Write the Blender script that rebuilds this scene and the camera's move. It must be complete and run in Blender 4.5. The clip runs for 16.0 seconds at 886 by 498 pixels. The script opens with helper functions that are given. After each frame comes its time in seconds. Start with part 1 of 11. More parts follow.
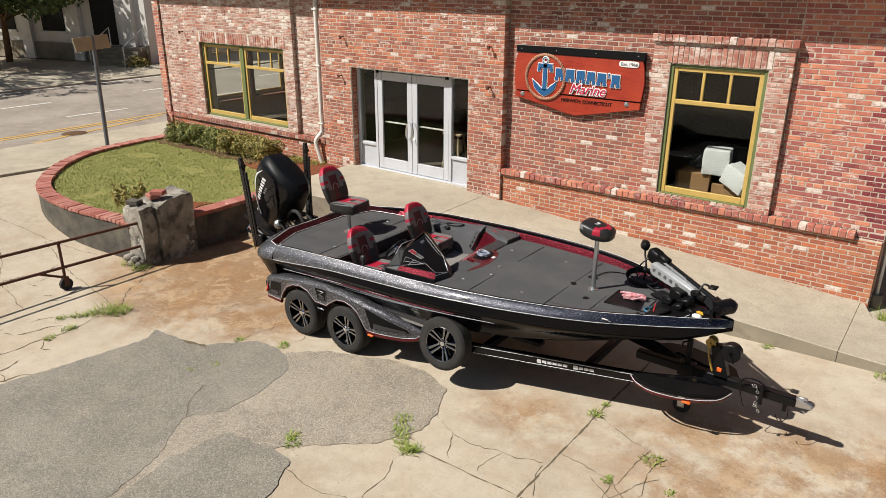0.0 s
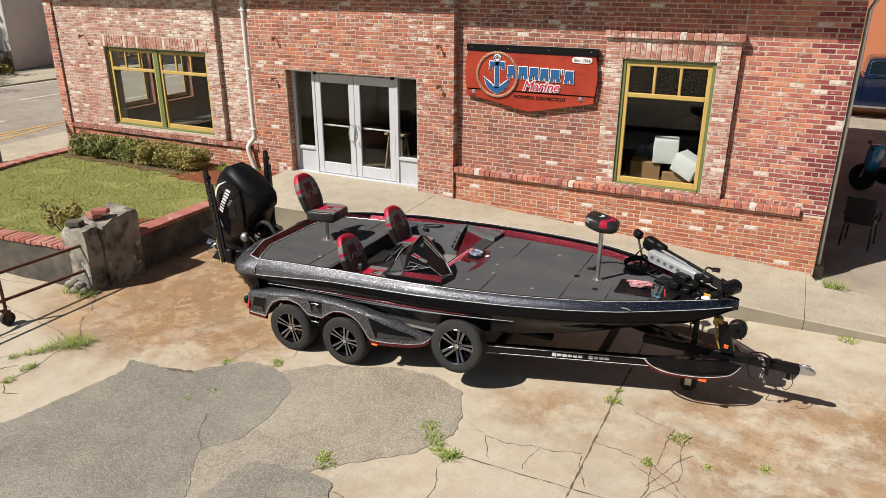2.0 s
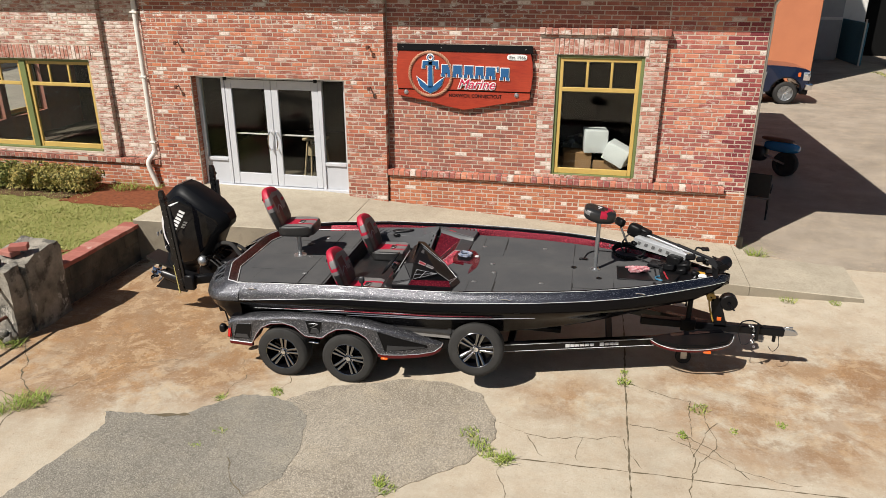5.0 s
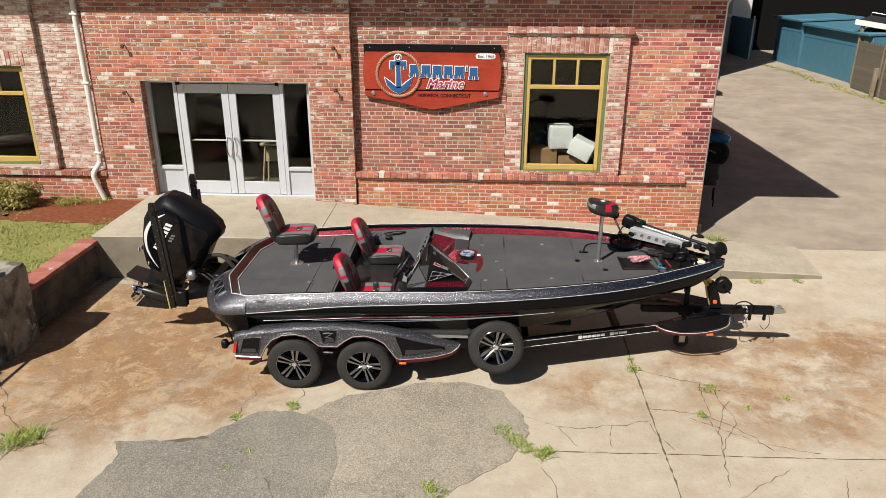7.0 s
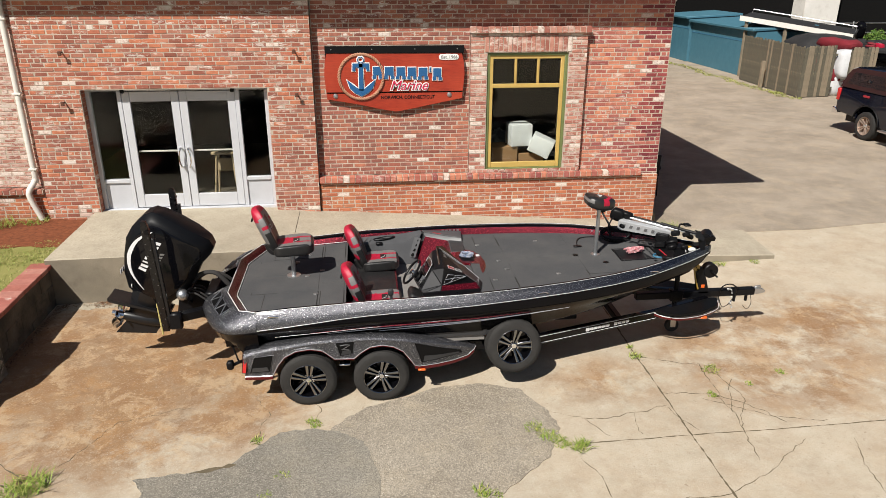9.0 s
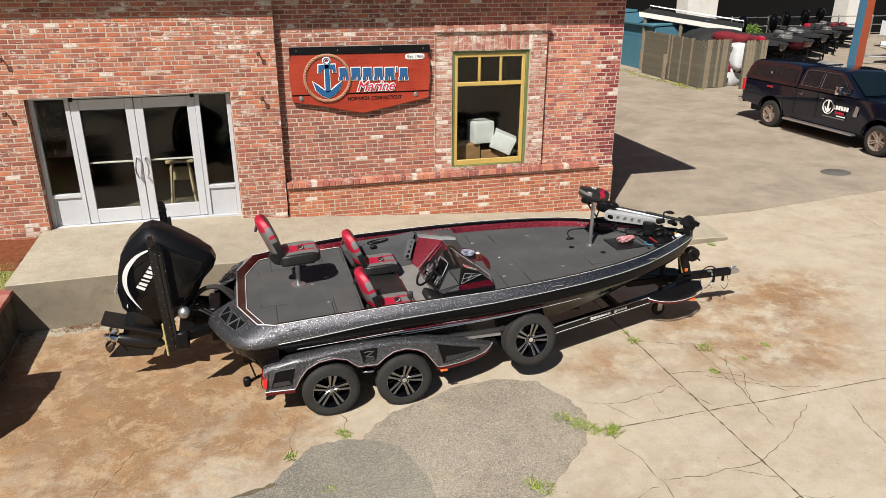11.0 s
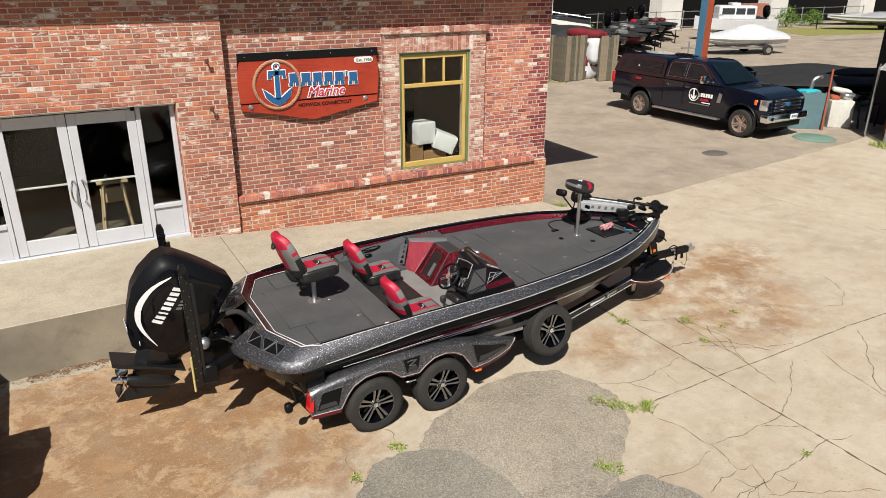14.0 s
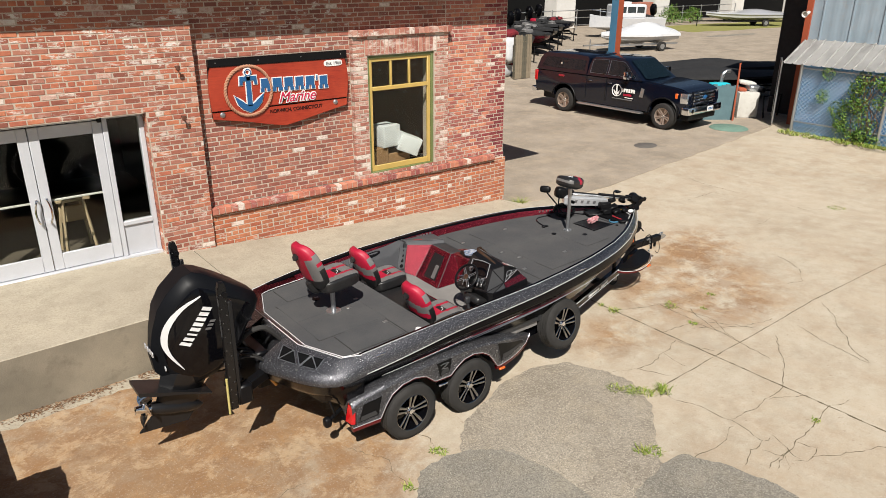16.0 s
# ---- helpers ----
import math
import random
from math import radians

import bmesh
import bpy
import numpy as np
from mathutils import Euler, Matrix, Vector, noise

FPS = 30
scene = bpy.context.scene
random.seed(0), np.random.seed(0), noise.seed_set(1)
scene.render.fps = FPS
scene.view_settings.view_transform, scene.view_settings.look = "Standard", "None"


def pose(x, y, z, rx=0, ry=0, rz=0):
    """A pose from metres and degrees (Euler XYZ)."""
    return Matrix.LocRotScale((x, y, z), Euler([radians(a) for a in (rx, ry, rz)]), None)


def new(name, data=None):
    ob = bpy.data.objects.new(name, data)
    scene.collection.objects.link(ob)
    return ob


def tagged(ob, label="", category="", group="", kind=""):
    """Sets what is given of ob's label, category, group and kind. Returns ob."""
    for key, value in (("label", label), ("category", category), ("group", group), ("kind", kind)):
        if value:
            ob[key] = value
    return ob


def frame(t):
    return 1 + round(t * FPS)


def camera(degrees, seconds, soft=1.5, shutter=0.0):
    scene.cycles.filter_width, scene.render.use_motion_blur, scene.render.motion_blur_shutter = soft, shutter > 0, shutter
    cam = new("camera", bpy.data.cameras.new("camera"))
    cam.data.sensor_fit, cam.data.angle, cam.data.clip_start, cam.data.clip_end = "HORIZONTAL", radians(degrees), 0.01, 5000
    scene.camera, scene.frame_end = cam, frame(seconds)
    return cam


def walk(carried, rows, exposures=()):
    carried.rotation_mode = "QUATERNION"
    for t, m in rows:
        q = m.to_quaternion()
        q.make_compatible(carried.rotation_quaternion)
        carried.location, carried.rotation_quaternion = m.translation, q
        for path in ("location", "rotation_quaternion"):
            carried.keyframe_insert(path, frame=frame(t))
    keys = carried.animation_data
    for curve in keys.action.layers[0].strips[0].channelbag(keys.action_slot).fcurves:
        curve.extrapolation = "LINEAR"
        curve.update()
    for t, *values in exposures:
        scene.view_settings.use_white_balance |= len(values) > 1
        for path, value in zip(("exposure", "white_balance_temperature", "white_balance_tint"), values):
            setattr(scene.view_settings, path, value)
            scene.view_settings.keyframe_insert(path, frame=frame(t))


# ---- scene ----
cam = camera(63.8, 16.0, soft=0.5)
METRES, EYE, TILT, LEAN, TURN = 11.7, 4.74, 0.0, 0.0, 36.7
ROWS = [
    (0.0, 0.0, 0.0, 0.0, 0.07, -20.91, -0.2),
    (0.5, -0.0337, 0.0017, 0.0003, -2.08, -20.96, -0.17),
    (1.0, -0.0677, 0.0048, 0.0011, -4.7, -21.02, -0.14),
    (1.5, -0.1011, 0.0101, 0.0019, -7.6, -21.03, -0.11),
    (2.0, -0.1338, 0.0193, 0.0027, -10.58, -21.1, -0.08),
    (2.5, -0.1653, 0.0296, 0.0032, -13.46, -21.16, -0.05),
    (3.0, -0.1956, 0.0399, 0.0042, -16.19, -21.27, -0.03),
    (3.5, -0.2261, 0.0498, 0.0043, -18.71, -21.28, -0.03),
    (4.0, -0.2546, 0.0605, 0.0052, -21.0, -21.29, -0.03),
    (6.5, -0.3784, 0.1344, 0.007, -31.51, -21.43, -0.21),
    (7.0, -0.4058, 0.1489, 0.0065, -33.78, -21.39, -0.21),
    (7.5, -0.4318, 0.1671, 0.0062, -36.13, -21.33, -0.21),
    (8.0, -0.4556, 0.1881, 0.0064, -38.57, -21.34, -0.2),
    (8.5, -0.4776, 0.2091, 0.0068, -40.94, -21.36, -0.19),
    (9.0, -0.499, 0.2304, 0.0072, -43.08, -21.38, -0.19),
    (11.5, -0.601, 0.3461, 0.0091, -54.59, -21.5, -0.23),
    (12.0, -0.619, 0.3724, 0.0094, -57.05, -21.48, -0.24),
    (12.5, -0.6354, 0.3994, 0.0099, -59.24, -21.49, -0.26),
    (13.0, -0.6513, 0.427, 0.0103, -61.55, -21.49, -0.27),
    (13.5, -0.6661, 0.4551, 0.0105, -63.73, -21.5, -0.28),
    (14.0, -0.6789, 0.4838, 0.011, -66.02, -21.48, -0.28),
    (14.5, -0.6915, 0.5133, 0.0113, -68.33, -21.44, -0.27),
    (15.0, -0.7025, 0.5424, 0.0114, -70.57, -21.4, -0.26),
    (15.5, -0.7117, 0.5715, 0.0118, -72.7, -21.4, -0.24),
    (16.0, -0.7203, 0.6009, 0.0121, -74.92, -21.41, -0.24),
]
walk(cam, [(t, pose(0, 0, EYE, TILT, LEAN, TURN) @ pose(METRES * x, METRES * y, METRES * z, 90 + pitch, roll, yaw)) for t, x, y, z, yaw, pitch, roll in ROWS])

# ---- daylight: one sun and a clear sky ----
SUN_WAY = Vector((0.55, 0.71, -1.0)).normalized()
sun = new("sun", bpy.data.lights.new("sun", "SUN"))
sun.data.energy, sun.data.angle, sun.data.color = 5.2, radians(0.53), (1.0, 0.955, 0.885)
sun.rotation_mode = "QUATERNION"
sun.rotation_quaternion = SUN_WAY.to_track_quat("-Z", "Y")
sun.location = (-15, -20, 30)
world = bpy.data.worlds.new("sky")
scene.world = world
world.use_nodes = True
wn = world.node_tree.nodes
sky = wn.new("ShaderNodeTexSky")
sky.sky_type, sky.sun_disc = "NISHITA", False
sky.sun_elevation = math.asin(-SUN_WAY.z)
sky.sun_rotation = math.atan2(-SUN_WAY.x, -SUN_WAY.y)
world.node_tree.links.new(sky.outputs[0], wn["Background"].inputs[0])
wn["Background"].inputs[1].default_value = 0.038
scene.view_settings.exposure = 0.31

# ---- building helpers ----
rnd = random.Random(7)


def part(name, bm, material, parent=None, label="", smooth=True, angle=38):
    """Links a bmesh as one mesh object, under a thing or a part if given."""
    if isinstance(bm, bmesh.types.BMesh):
        bm.normal_update()
        if smooth:
            lim = radians(angle)
            for e in bm.edges:
                e.smooth = len(e.link_faces) == 2 and e.calc_face_angle(0) < lim
            for f in bm.faces:
                f.smooth = True
        me = bpy.data.meshes.new(name)
        bm.to_mesh(me)
        bm.free()
    else:
        me = bm
    if not me.materials:
        for m in material if isinstance(material, (list, tuple)) else (material,):
            me.materials.append(m)
    ob = new(name, me)
    if parent is not None:
        ob.parent = parent
    if label:
        ob["label"] = label
    return ob


def thing(name, label, category, m=None, group="", kind=""):
    ob = new(name)
    ob.empty_display_size = 0.1
    if m is not None:
        ob.matrix_basis = m if isinstance(m, Matrix) else Matrix.Translation(m)
    return tagged(ob, label, category, group, kind)


def B():
    return bmesh.new()


def quad_loft(bm, rings, closed=True, caps=False, mi=0):
    rows = [[bm.verts.new(p) for p in r] for r in rings]
    n = len(rows[0])
    for a, b in zip(rows, rows[1:]):
        for i in range(n if closed else n - 1):
            j = (i + 1) % n
            f = bm.faces.new((a[i], a[j], b[j], b[i]))
            f.material_index = mi
    if caps:
        bm.faces.new(rows[0][::-1]).material_index = mi
        bm.faces.new(rows[-1]).material_index = mi
    return rows


def box(bm, lo, hi, bevel=0.0, m=None, mi=0, seg=1):
    r = bmesh.ops.create_cube(bm, size=1.0)
    vs = r["verts"]
    for v in vs:
        v.co = Vector([(l + h) / 2 + c * (h - l) for l, h, c in zip(lo, hi, v.co)])
    fs = {f for v in vs for f in v.link_faces}
    for f in fs:
        f.material_index = mi
    if bevel > 0:
        es = list({e for v in vs for e in v.link_edges})
        out = bmesh.ops.bevel(bm, geom=es, offset=bevel, segments=seg, affect="EDGES", profile=0.6)
        vs = list({v for f in out["faces"] for v in f.verts} | {v for v in vs if v.is_valid})
        for f in out["faces"]:
            f.material_index = mi
    if m is not None:
        bmesh.ops.transform(bm, matrix=m, verts=vs)
    return vs


def basis(way):
    w = Vector(way).normalized()
    u = w.orthogonal().normalized()
    return u, w.cross(u), w


def cyl(bm, p0, p1, r0, r1=None, n=12, caps=True, mi=0):
    p0, p1 = Vector(p0), Vector(p1)
    r1 = r0 if r1 is None else r1
    u, v, w = basis(p1 - p0)
    rings = [[p + r * (math.cos(2 * math.pi * i / n) * u + math.sin(2 * math.pi * i / n) * v) for i in range(n)] for p, r in ((p0, r0), (p1, r1))]
    quad_loft(bm, rings, True, caps, mi)


def spin(bm, profile, m=None, n=24, mi=0, arc=2 * math.pi):
    """Turns (radius, height) pairs round the local z axis."""
    full = abs(arc - 2 * math.pi) < 1e-4
    steps = n if full else n + 1
    rows = []
    for i in range(steps):
        a = arc * i / n
        rows.append([bm.verts.new((m or Matrix()) @ Vector((r * math.cos(a), r * math.sin(a), z))) for r, z in profile])
    for i in range(steps if full else steps - 1):
        a, b = rows[i], rows[(i + 1) % steps]
        for j in range(len(profile) - 1):
            try:
                f = bm.faces.new((a[j], b[j], b[j + 1], a[j + 1]))
                f.material_index = mi
            except ValueError:
                pass


def spline(pts, per=6):
    pts = [Vector(p) for p in pts]
    out = []
    for i in range(len(pts) - 1):
        p0, p1, p2, p3 = pts[max(i - 1, 0)], pts[i], pts[i + 1], pts[min(i + 2, len(pts) - 1)]
        for k in range(per):
            t = k / per
            out.append(0.5 * (2 * p1 + (p2 - p0) * t + (2 * p0 - 5 * p1 + 4 * p2 - p3) * t * t + (3 * p1 - p0 - 3 * p2 + p3) * t ** 3))
    out.append(pts[-1])
    return out


def tube(bm, pts, r, n=8, caps=True, mi=0):
    pts = [Vector(p) for p in pts]
    u = None
    rings = []
    for i, p in enumerate(pts):
        w = (pts[min(i + 1, len(pts) - 1)] - pts[max(i - 1, 0)]).normalized()
        if u is None:
            u = w.orthogonal().normalized()
        u = (u - w * u.dot(w)).normalized()
        v = w.cross(u)
        rr = r[i] if isinstance(r, (list, tuple)) else r
        rings.append([p + rr * (math.cos(2 * math.pi * k / n) * u + math.sin(2 * math.pi * k / n) * v) for k in range(n)])
    quad_loft(bm, rings, True, caps, mi)


def prism(bm, outline, lo, hi, axis="z", m=None, mi=0, bevel=0.0):
    """Extrudes a flat outline of (a, b) pairs along an axis from lo to hi."""
    def at(a, b, c):
        p = {"z": (a, b, c), "y": (a, c, b), "x": (c, a, b)}[axis]
        return (m or Matrix()) @ Vector(p)
    lowv = [bm.verts.new(at(a, b, lo)) for a, b in outline]
    top = [bm.verts.new(at(a, b, hi)) for a, b in outline]
    n = len(outline)
    fs = [bm.faces.new(lowv[::-1]), bm.faces.new(top)]
    for i in range(n):
        j = (i + 1) % n
        fs.append(bm.faces.new((lowv[i], lowv[j], top[j], top[i])))
    for f in fs:
        f.material_index = mi
    bmesh.ops.recalc_face_normals(bm, faces=fs)
    if bevel > 0:
        es = [e for e in fs[1].edges] + [e for e in fs[0].edges]
        bmesh.ops.bevel(bm, geom=es, offset=bevel, segments=2, affect="EDGES")


def ss(a, b, x):
    t = min(1, max(0, (x - a) / (b - a)))
    return t * t * (3 - 2 * t)


def lerp(pairs, x):
    """Smooth interpolation in a short table of (x, value)."""
    if x <= pairs[0][0]:
        return pairs[0][1]
    for (x0, v0), (x1, v1) in zip(pairs, pairs[1:]):
        if x <= x1:
            return v0 + (v1 - v0) * (x - x0) / (x1 - x0)
    return pairs[-1][1]


def ground_height(x, y):
    dip = 0.05 * math.exp(-((x + 6.6) / 1.7) ** 2 - ((y - 6.1) / 1.1) ** 2)
    return 0.08 * ss(8.5, 10.8, y) * ss(-9, -3, x) + 0.34 * ss(-12.2, -16.5, x) - dip

# ---- materials ----
def rgb(c):
    return (*c, 1.0) if len(c) == 3 else c


class Nodes:
    """Short hand for a node material on a Principled shader."""

    def __init__(self, name, rough=0.6, metal=0.0, spec=0.5, coat=0.0):
        self.mat = bpy.data.materials.new(name)
        self.mat.use_nodes = True
        self.t = self.mat.node_tree
        self.bsdf = self.t.nodes["Principled BSDF"]
        self.set("Roughness", rough).set("Metallic", metal).set("Specular IOR Level", spec).set("Coat Weight", coat)
        self.co = self.t.nodes.new("ShaderNodeTexCoord").outputs["Object"]

    def set(self, key, value):
        s = self.bsdf.inputs[key]
        if isinstance(value, bpy.types.NodeSocket):
            self.t.links.new(value, s)
        else:
            s.default_value = rgb(value) if isinstance(value, tuple) else value
        return self

    def node(self, kind, ins=(), **props):
        n = self.t.nodes.new(kind)
        for k, v in props.items():
            if k == "operation":
                n.operation = v
            elif k == "blend_type":
                n.blend_type = v
            elif k == "data_type":
                n.data_type = v
            elif k == "feature":
                n.feature = v
            elif k == "distance":
                n.distance = v
        for k, v in dict(ins).items():
            s = n.inputs[k]
            if isinstance(v, bpy.types.NodeSocket):
                self.t.links.new(v, s)
            else:
                s.default_value = rgb(v) if isinstance(v, tuple) and s.type == "RGBA" else v
        return n

    def noise(self, scale, detail=4, rough=0.55, co=None, dist=0.0):
        return self.node("ShaderNodeTexNoise", {"Vector": co or self.co, "Scale": scale, "Detail": detail, "Roughness": rough, "Distortion": dist}).outputs[0]

    def voronoi(self, scale, feature="F1", co=None):
        return self.node("ShaderNodeTexVoronoi", {"Vector": co or self.co, "Scale": scale}, feature=feature)

    def ramp(self, fac, stops):
        n = self.t.nodes.new("ShaderNodeValToRGB")
        e = n.color_ramp.elements
        while len(e) < len(stops):
            e.new(0.5)
        for el, (p, c) in zip(e, stops):
            el.position = p
            el.color = rgb(c) if isinstance(c, tuple) else (c, c, c, 1)
        self.t.links.new(fac, n.inputs[0])
        return n.outputs[0]

    def mix(self, fac, a, b, blend="MIX"):
        n = self.t.nodes.new("ShaderNodeMix")
        n.data_type, n.blend_type = "RGBA", blend
        for s, v in ((n.inputs[0], fac), (n.inputs[6], a), (n.inputs[7], b)):
            if isinstance(v, bpy.types.NodeSocket):
                self.t.links.new(v, s)
            else:
                s.default_value = rgb(v) if isinstance(v, tuple) else v
        return n.outputs[2]

    def math(self, op, a, b=0.0, clamp=False):
        n = self.t.nodes.new("ShaderNodeMath")
        n.operation, n.use_clamp = op, clamp
        for s, v in ((n.inputs[0], a), (n.inputs[1], b)):
            if isinstance(v, bpy.types.NodeSocket):
                self.t.links.new(v, s)
            else:
                s.default_value = v
        return n.outputs[0]

    def bump(self, height, strength=0.3, distance=0.01):
        n = self.node("ShaderNodeBump", {"Height": height, "Strength": strength, "Distance": distance})
        return self.set("Normal", n.outputs[0])

    def blob(self, cx, cy, rx, ry, turn=0.0, soft=1.0):
        """A soft oval area on the ground, 1 in the middle."""
        m = self.t.nodes.new("ShaderNodeMapping")
        m.vector_type = "TEXTURE"
        m.inputs["Location"].default_value = (cx, cy, 0)
        m.inputs["Rotation"].default_value = (0, 0, radians(turn))
        m.inputs["Scale"].default_value = (rx, ry, 1000)
        self.t.links.new(self.co, m.inputs[0])
        g = self.t.nodes.new("ShaderNodeTexGradient")
        g.gradient_type = "SPHERICAL"
        self.t.links.new(m.outputs[0], g.inputs[0])
        return self.math("MULTIPLY", g.outputs[1], soft, clamp=True)


def worn(name, base, alt, rough=0.6, metal=0.0, scale=6.0, grain=60.0, bump=0.15, spec=0.5, coat=0.0, dirt=None, amount=0.5):
    """A surface with two scales of variation and fine relief."""
    k = Nodes(name, rough, metal, spec, coat)
    big = k.ramp(k.noise(scale, 5), [(0.3, 0.0), (0.7, 1.0)])
    fine = k.noise(grain, 3)
    c = k.mix(big, base, alt)
    c = k.mix(k.math("MULTIPLY", fine, 0.35), c, tuple(v * 0.6 for v in alt))
    if dirt:
        d = k.ramp(k.noise(scale * 2.3, 6, 0.65), [(0.55, 0.0), (0.72, amount)])
        c = k.mix(d, c, dirt)
    k.set("Base Color", c)
    k.set("Roughness", k.math("ADD", k.math("MULTIPLY", k.noise(scale * 3, 3), 0.2), rough - 0.1, clamp=True))
    if bump:
        k.bump(k.math("ADD", fine, k.math("MULTIPLY", big, 0.5)), bump, 0.01)
    return k.mat


def plain(name, base, rough=0.4, metal=0.0, coat=0.0, spec=0.5, var=0.12):
    k = Nodes(name, rough, metal, spec, coat)
    n = k.noise(25, 4)
    k.set("Base Color", k.mix(n, tuple(v * (1 - var) for v in base), tuple(min(1, v * (1 + var)) for v in base)))
    k.set("Roughness", k.math("ADD", k.math("MULTIPLY", k.noise(12, 3), 0.12), max(rough - 0.06, 0.02), clamp=True))
    return k.mat


def brick_mat(name, stops, pale=0.25, white=0.03, dark=0.0, lift=(1.12, 1.10, 1.16)):
    k = Nodes(name, 0.88, spec=0.25)
    obj = k.t.nodes.new("ShaderNodeObjectInfo").outputs["Random"]
    isl = k.t.nodes.new("ShaderNodeNewGeometry").outputs["Random Per Island"]
    r = k.math("FRACT", k.math("ADD", obj, isl))
    r2 = k.math("FRACT", k.math("MULTIPLY", r, 17.31))
    r3 = k.math("FRACT", k.math("MULTIPLY", r, 41.7))
    geo = k.t.nodes.new("ShaderNodeNewGeometry").outputs["Position"]
    c = k.ramp(r, [(p, tuple(v * g for v, g in zip(col, lift))) for p, col in stops])
    # some patches of the wall were relaid with browner or brighter bricks
    patch = k.ramp(k.noise(0.55, 4, 0.6, co=geo), [(0.40, 0.0), (0.60, 1.0)])
    c = k.mix(k.math("MULTIPLY", patch, k.ramp(r3, [(0.4, 0.0), (0.55, 0.75)])), c, tuple(v * g for v, g in zip(stops[0][1], (1.25, 1.35, 1.45))))
    blotch = k.noise(9, 5, 0.6, co=geo)
    c = k.mix(k.ramp(blotch, [(0.35, 0.0), (0.75, 0.45)]), c, tuple(v * 0.6 for v in stops[0][1]))
    # lime and old paint smeared along the courses
    flat = k.t.nodes.new("ShaderNodeMapping")
    flat.inputs["Scale"].default_value = (4.5, 4.5, 13.0)
    k.t.links.new(geo, flat.inputs[0])
    smear = k.noise(1.0, 8, 0.72, co=flat.outputs[0])
    low = 0.655 - 0.26 * pale
    area = k.ramp(k.noise(0.75, 5, 0.62, co=geo), [(0.34, 0.15), (0.58, 1.0)])
    lime = k.math("MULTIPLY", k.ramp(smear, [(low, 0.0), (low + 0.11, 0.85)]), area)
    old = k.math("MULTIPLY", k.ramp(r2, [(1.0 - white, 0.0), (1.0 - white * 0.8, 1.0)]), k.ramp(k.noise(22, 4, 0.7, co=geo), [(0.32, 0.25), (0.52, 0.95)]))
    c = k.mix(k.math("MAXIMUM", lime, old), c, (0.68, 0.60, 0.53))
    # flecks of limewash left under the eave
    hgt = k.t.nodes.new("ShaderNodeSeparateXYZ")
    k.t.links.new(geo, hgt.inputs[0])
    wash = k.math("MULTIPLY", k.ramp(k.math("MULTIPLY", hgt.outputs[2], 0.2), [(0.66, 0.0), (0.78, 0.8)]), k.ramp(smear, [(0.56, 0.0), (0.62, 1.0)]))
    wash = k.math("MULTIPLY", wash, k.ramp(k.math("MULTIPLY", hgt.outputs[0], -0.05), [(0.17, 0.15), (0.24, 1.0)]))
    c = k.mix(wash, c, (0.70, 0.66, 0.60))
    soot = k.math("MULTIPLY", k.ramp(k.noise(0.9, 6, 0.65, co=geo), [(0.55, 0.0), (0.75, 1.0)]), dark)
    c = k.mix(soot, c, (0.05, 0.03, 0.028))
    k.set("Base Color", c)
    k.bump(k.math("ADD", k.noise(70, 4, 0.7, co=geo), k.math("MULTIPLY", blotch, 1.5)), 0.5, 0.006)
    return k.mat


M_brick_mixed = brick_mat("brick_mixed", [(0.0, (0.23, 0.088, 0.062)), (0.3, (0.39, 0.130, 0.080)), (0.55, (0.50, 0.190, 0.100)), (0.8, (0.33, 0.150, 0.110)), (1.0, (0.47, 0.215, 0.138))], 0.40, 0.05, lift=(1.14, 1.09, 1.10))
M_brick_wash = brick_mat("brick_washed", [(0.0, (0.25, 0.105, 0.078)), (0.4, (0.40, 0.170, 0.115)), (0.7, (0.47, 0.215, 0.145)), (1.0, (0.36, 0.190, 0.140))], 0.82, 0.10)
M_brick_red = brick_mat("brick_red", [(0.0, (0.20, 0.080, 0.060)), (0.35, (0.35, 0.125, 0.083)), (0.7, (0.43, 0.168, 0.098)), (1.0, (0.31, 0.135, 0.100))], 0.24, 0.03)
M_brick_orange = brick_mat("brick_orange", [(0.0, (0.30, 0.095, 0.055)), (0.5, (0.49, 0.165, 0.075)), (1.0, (0.45, 0.200, 0.105))], 0.32, 0.03, dark=0.25, lift=(1.05, 1.02, 1.06))
M_brick_pale = brick_mat("brick_pale", [(0.0, (0.29, 0.105, 0.075)), (0.45, (0.41, 0.180, 0.122)), (0.75, (0.46, 0.215, 0.150)), (1.0, (0.50, 0.300, 0.225))], 0.66, 0.12)
M_brick_rose = brick_mat("brick_rose", [(0.0, (0.25, 0.074, 0.064)), (0.15, (0.37, 0.122, 0.088)), (0.45, (0.50, 0.190, 0.116)), (0.8, (0.56, 0.232, 0.128)), (1.0, (0.43, 0.155, 0.108))], 0.42, 0.03)
M_brick_maroon = brick_mat("brick_maroon", [(0.0, (0.15, 0.030, 0.034)), (0.4, (0.24, 0.055, 0.052)), (0.75, (0.31, 0.082, 0.070)), (1.0, (0.44, 0.155, 0.110))], 0.24, 0.02)
M_mortar = worn("mortar", (0.60, 0.505, 0.41), (0.44, 0.36, 0.285), 0.95, scale=2.0, grain=120, bump=0.4, spec=0.2)

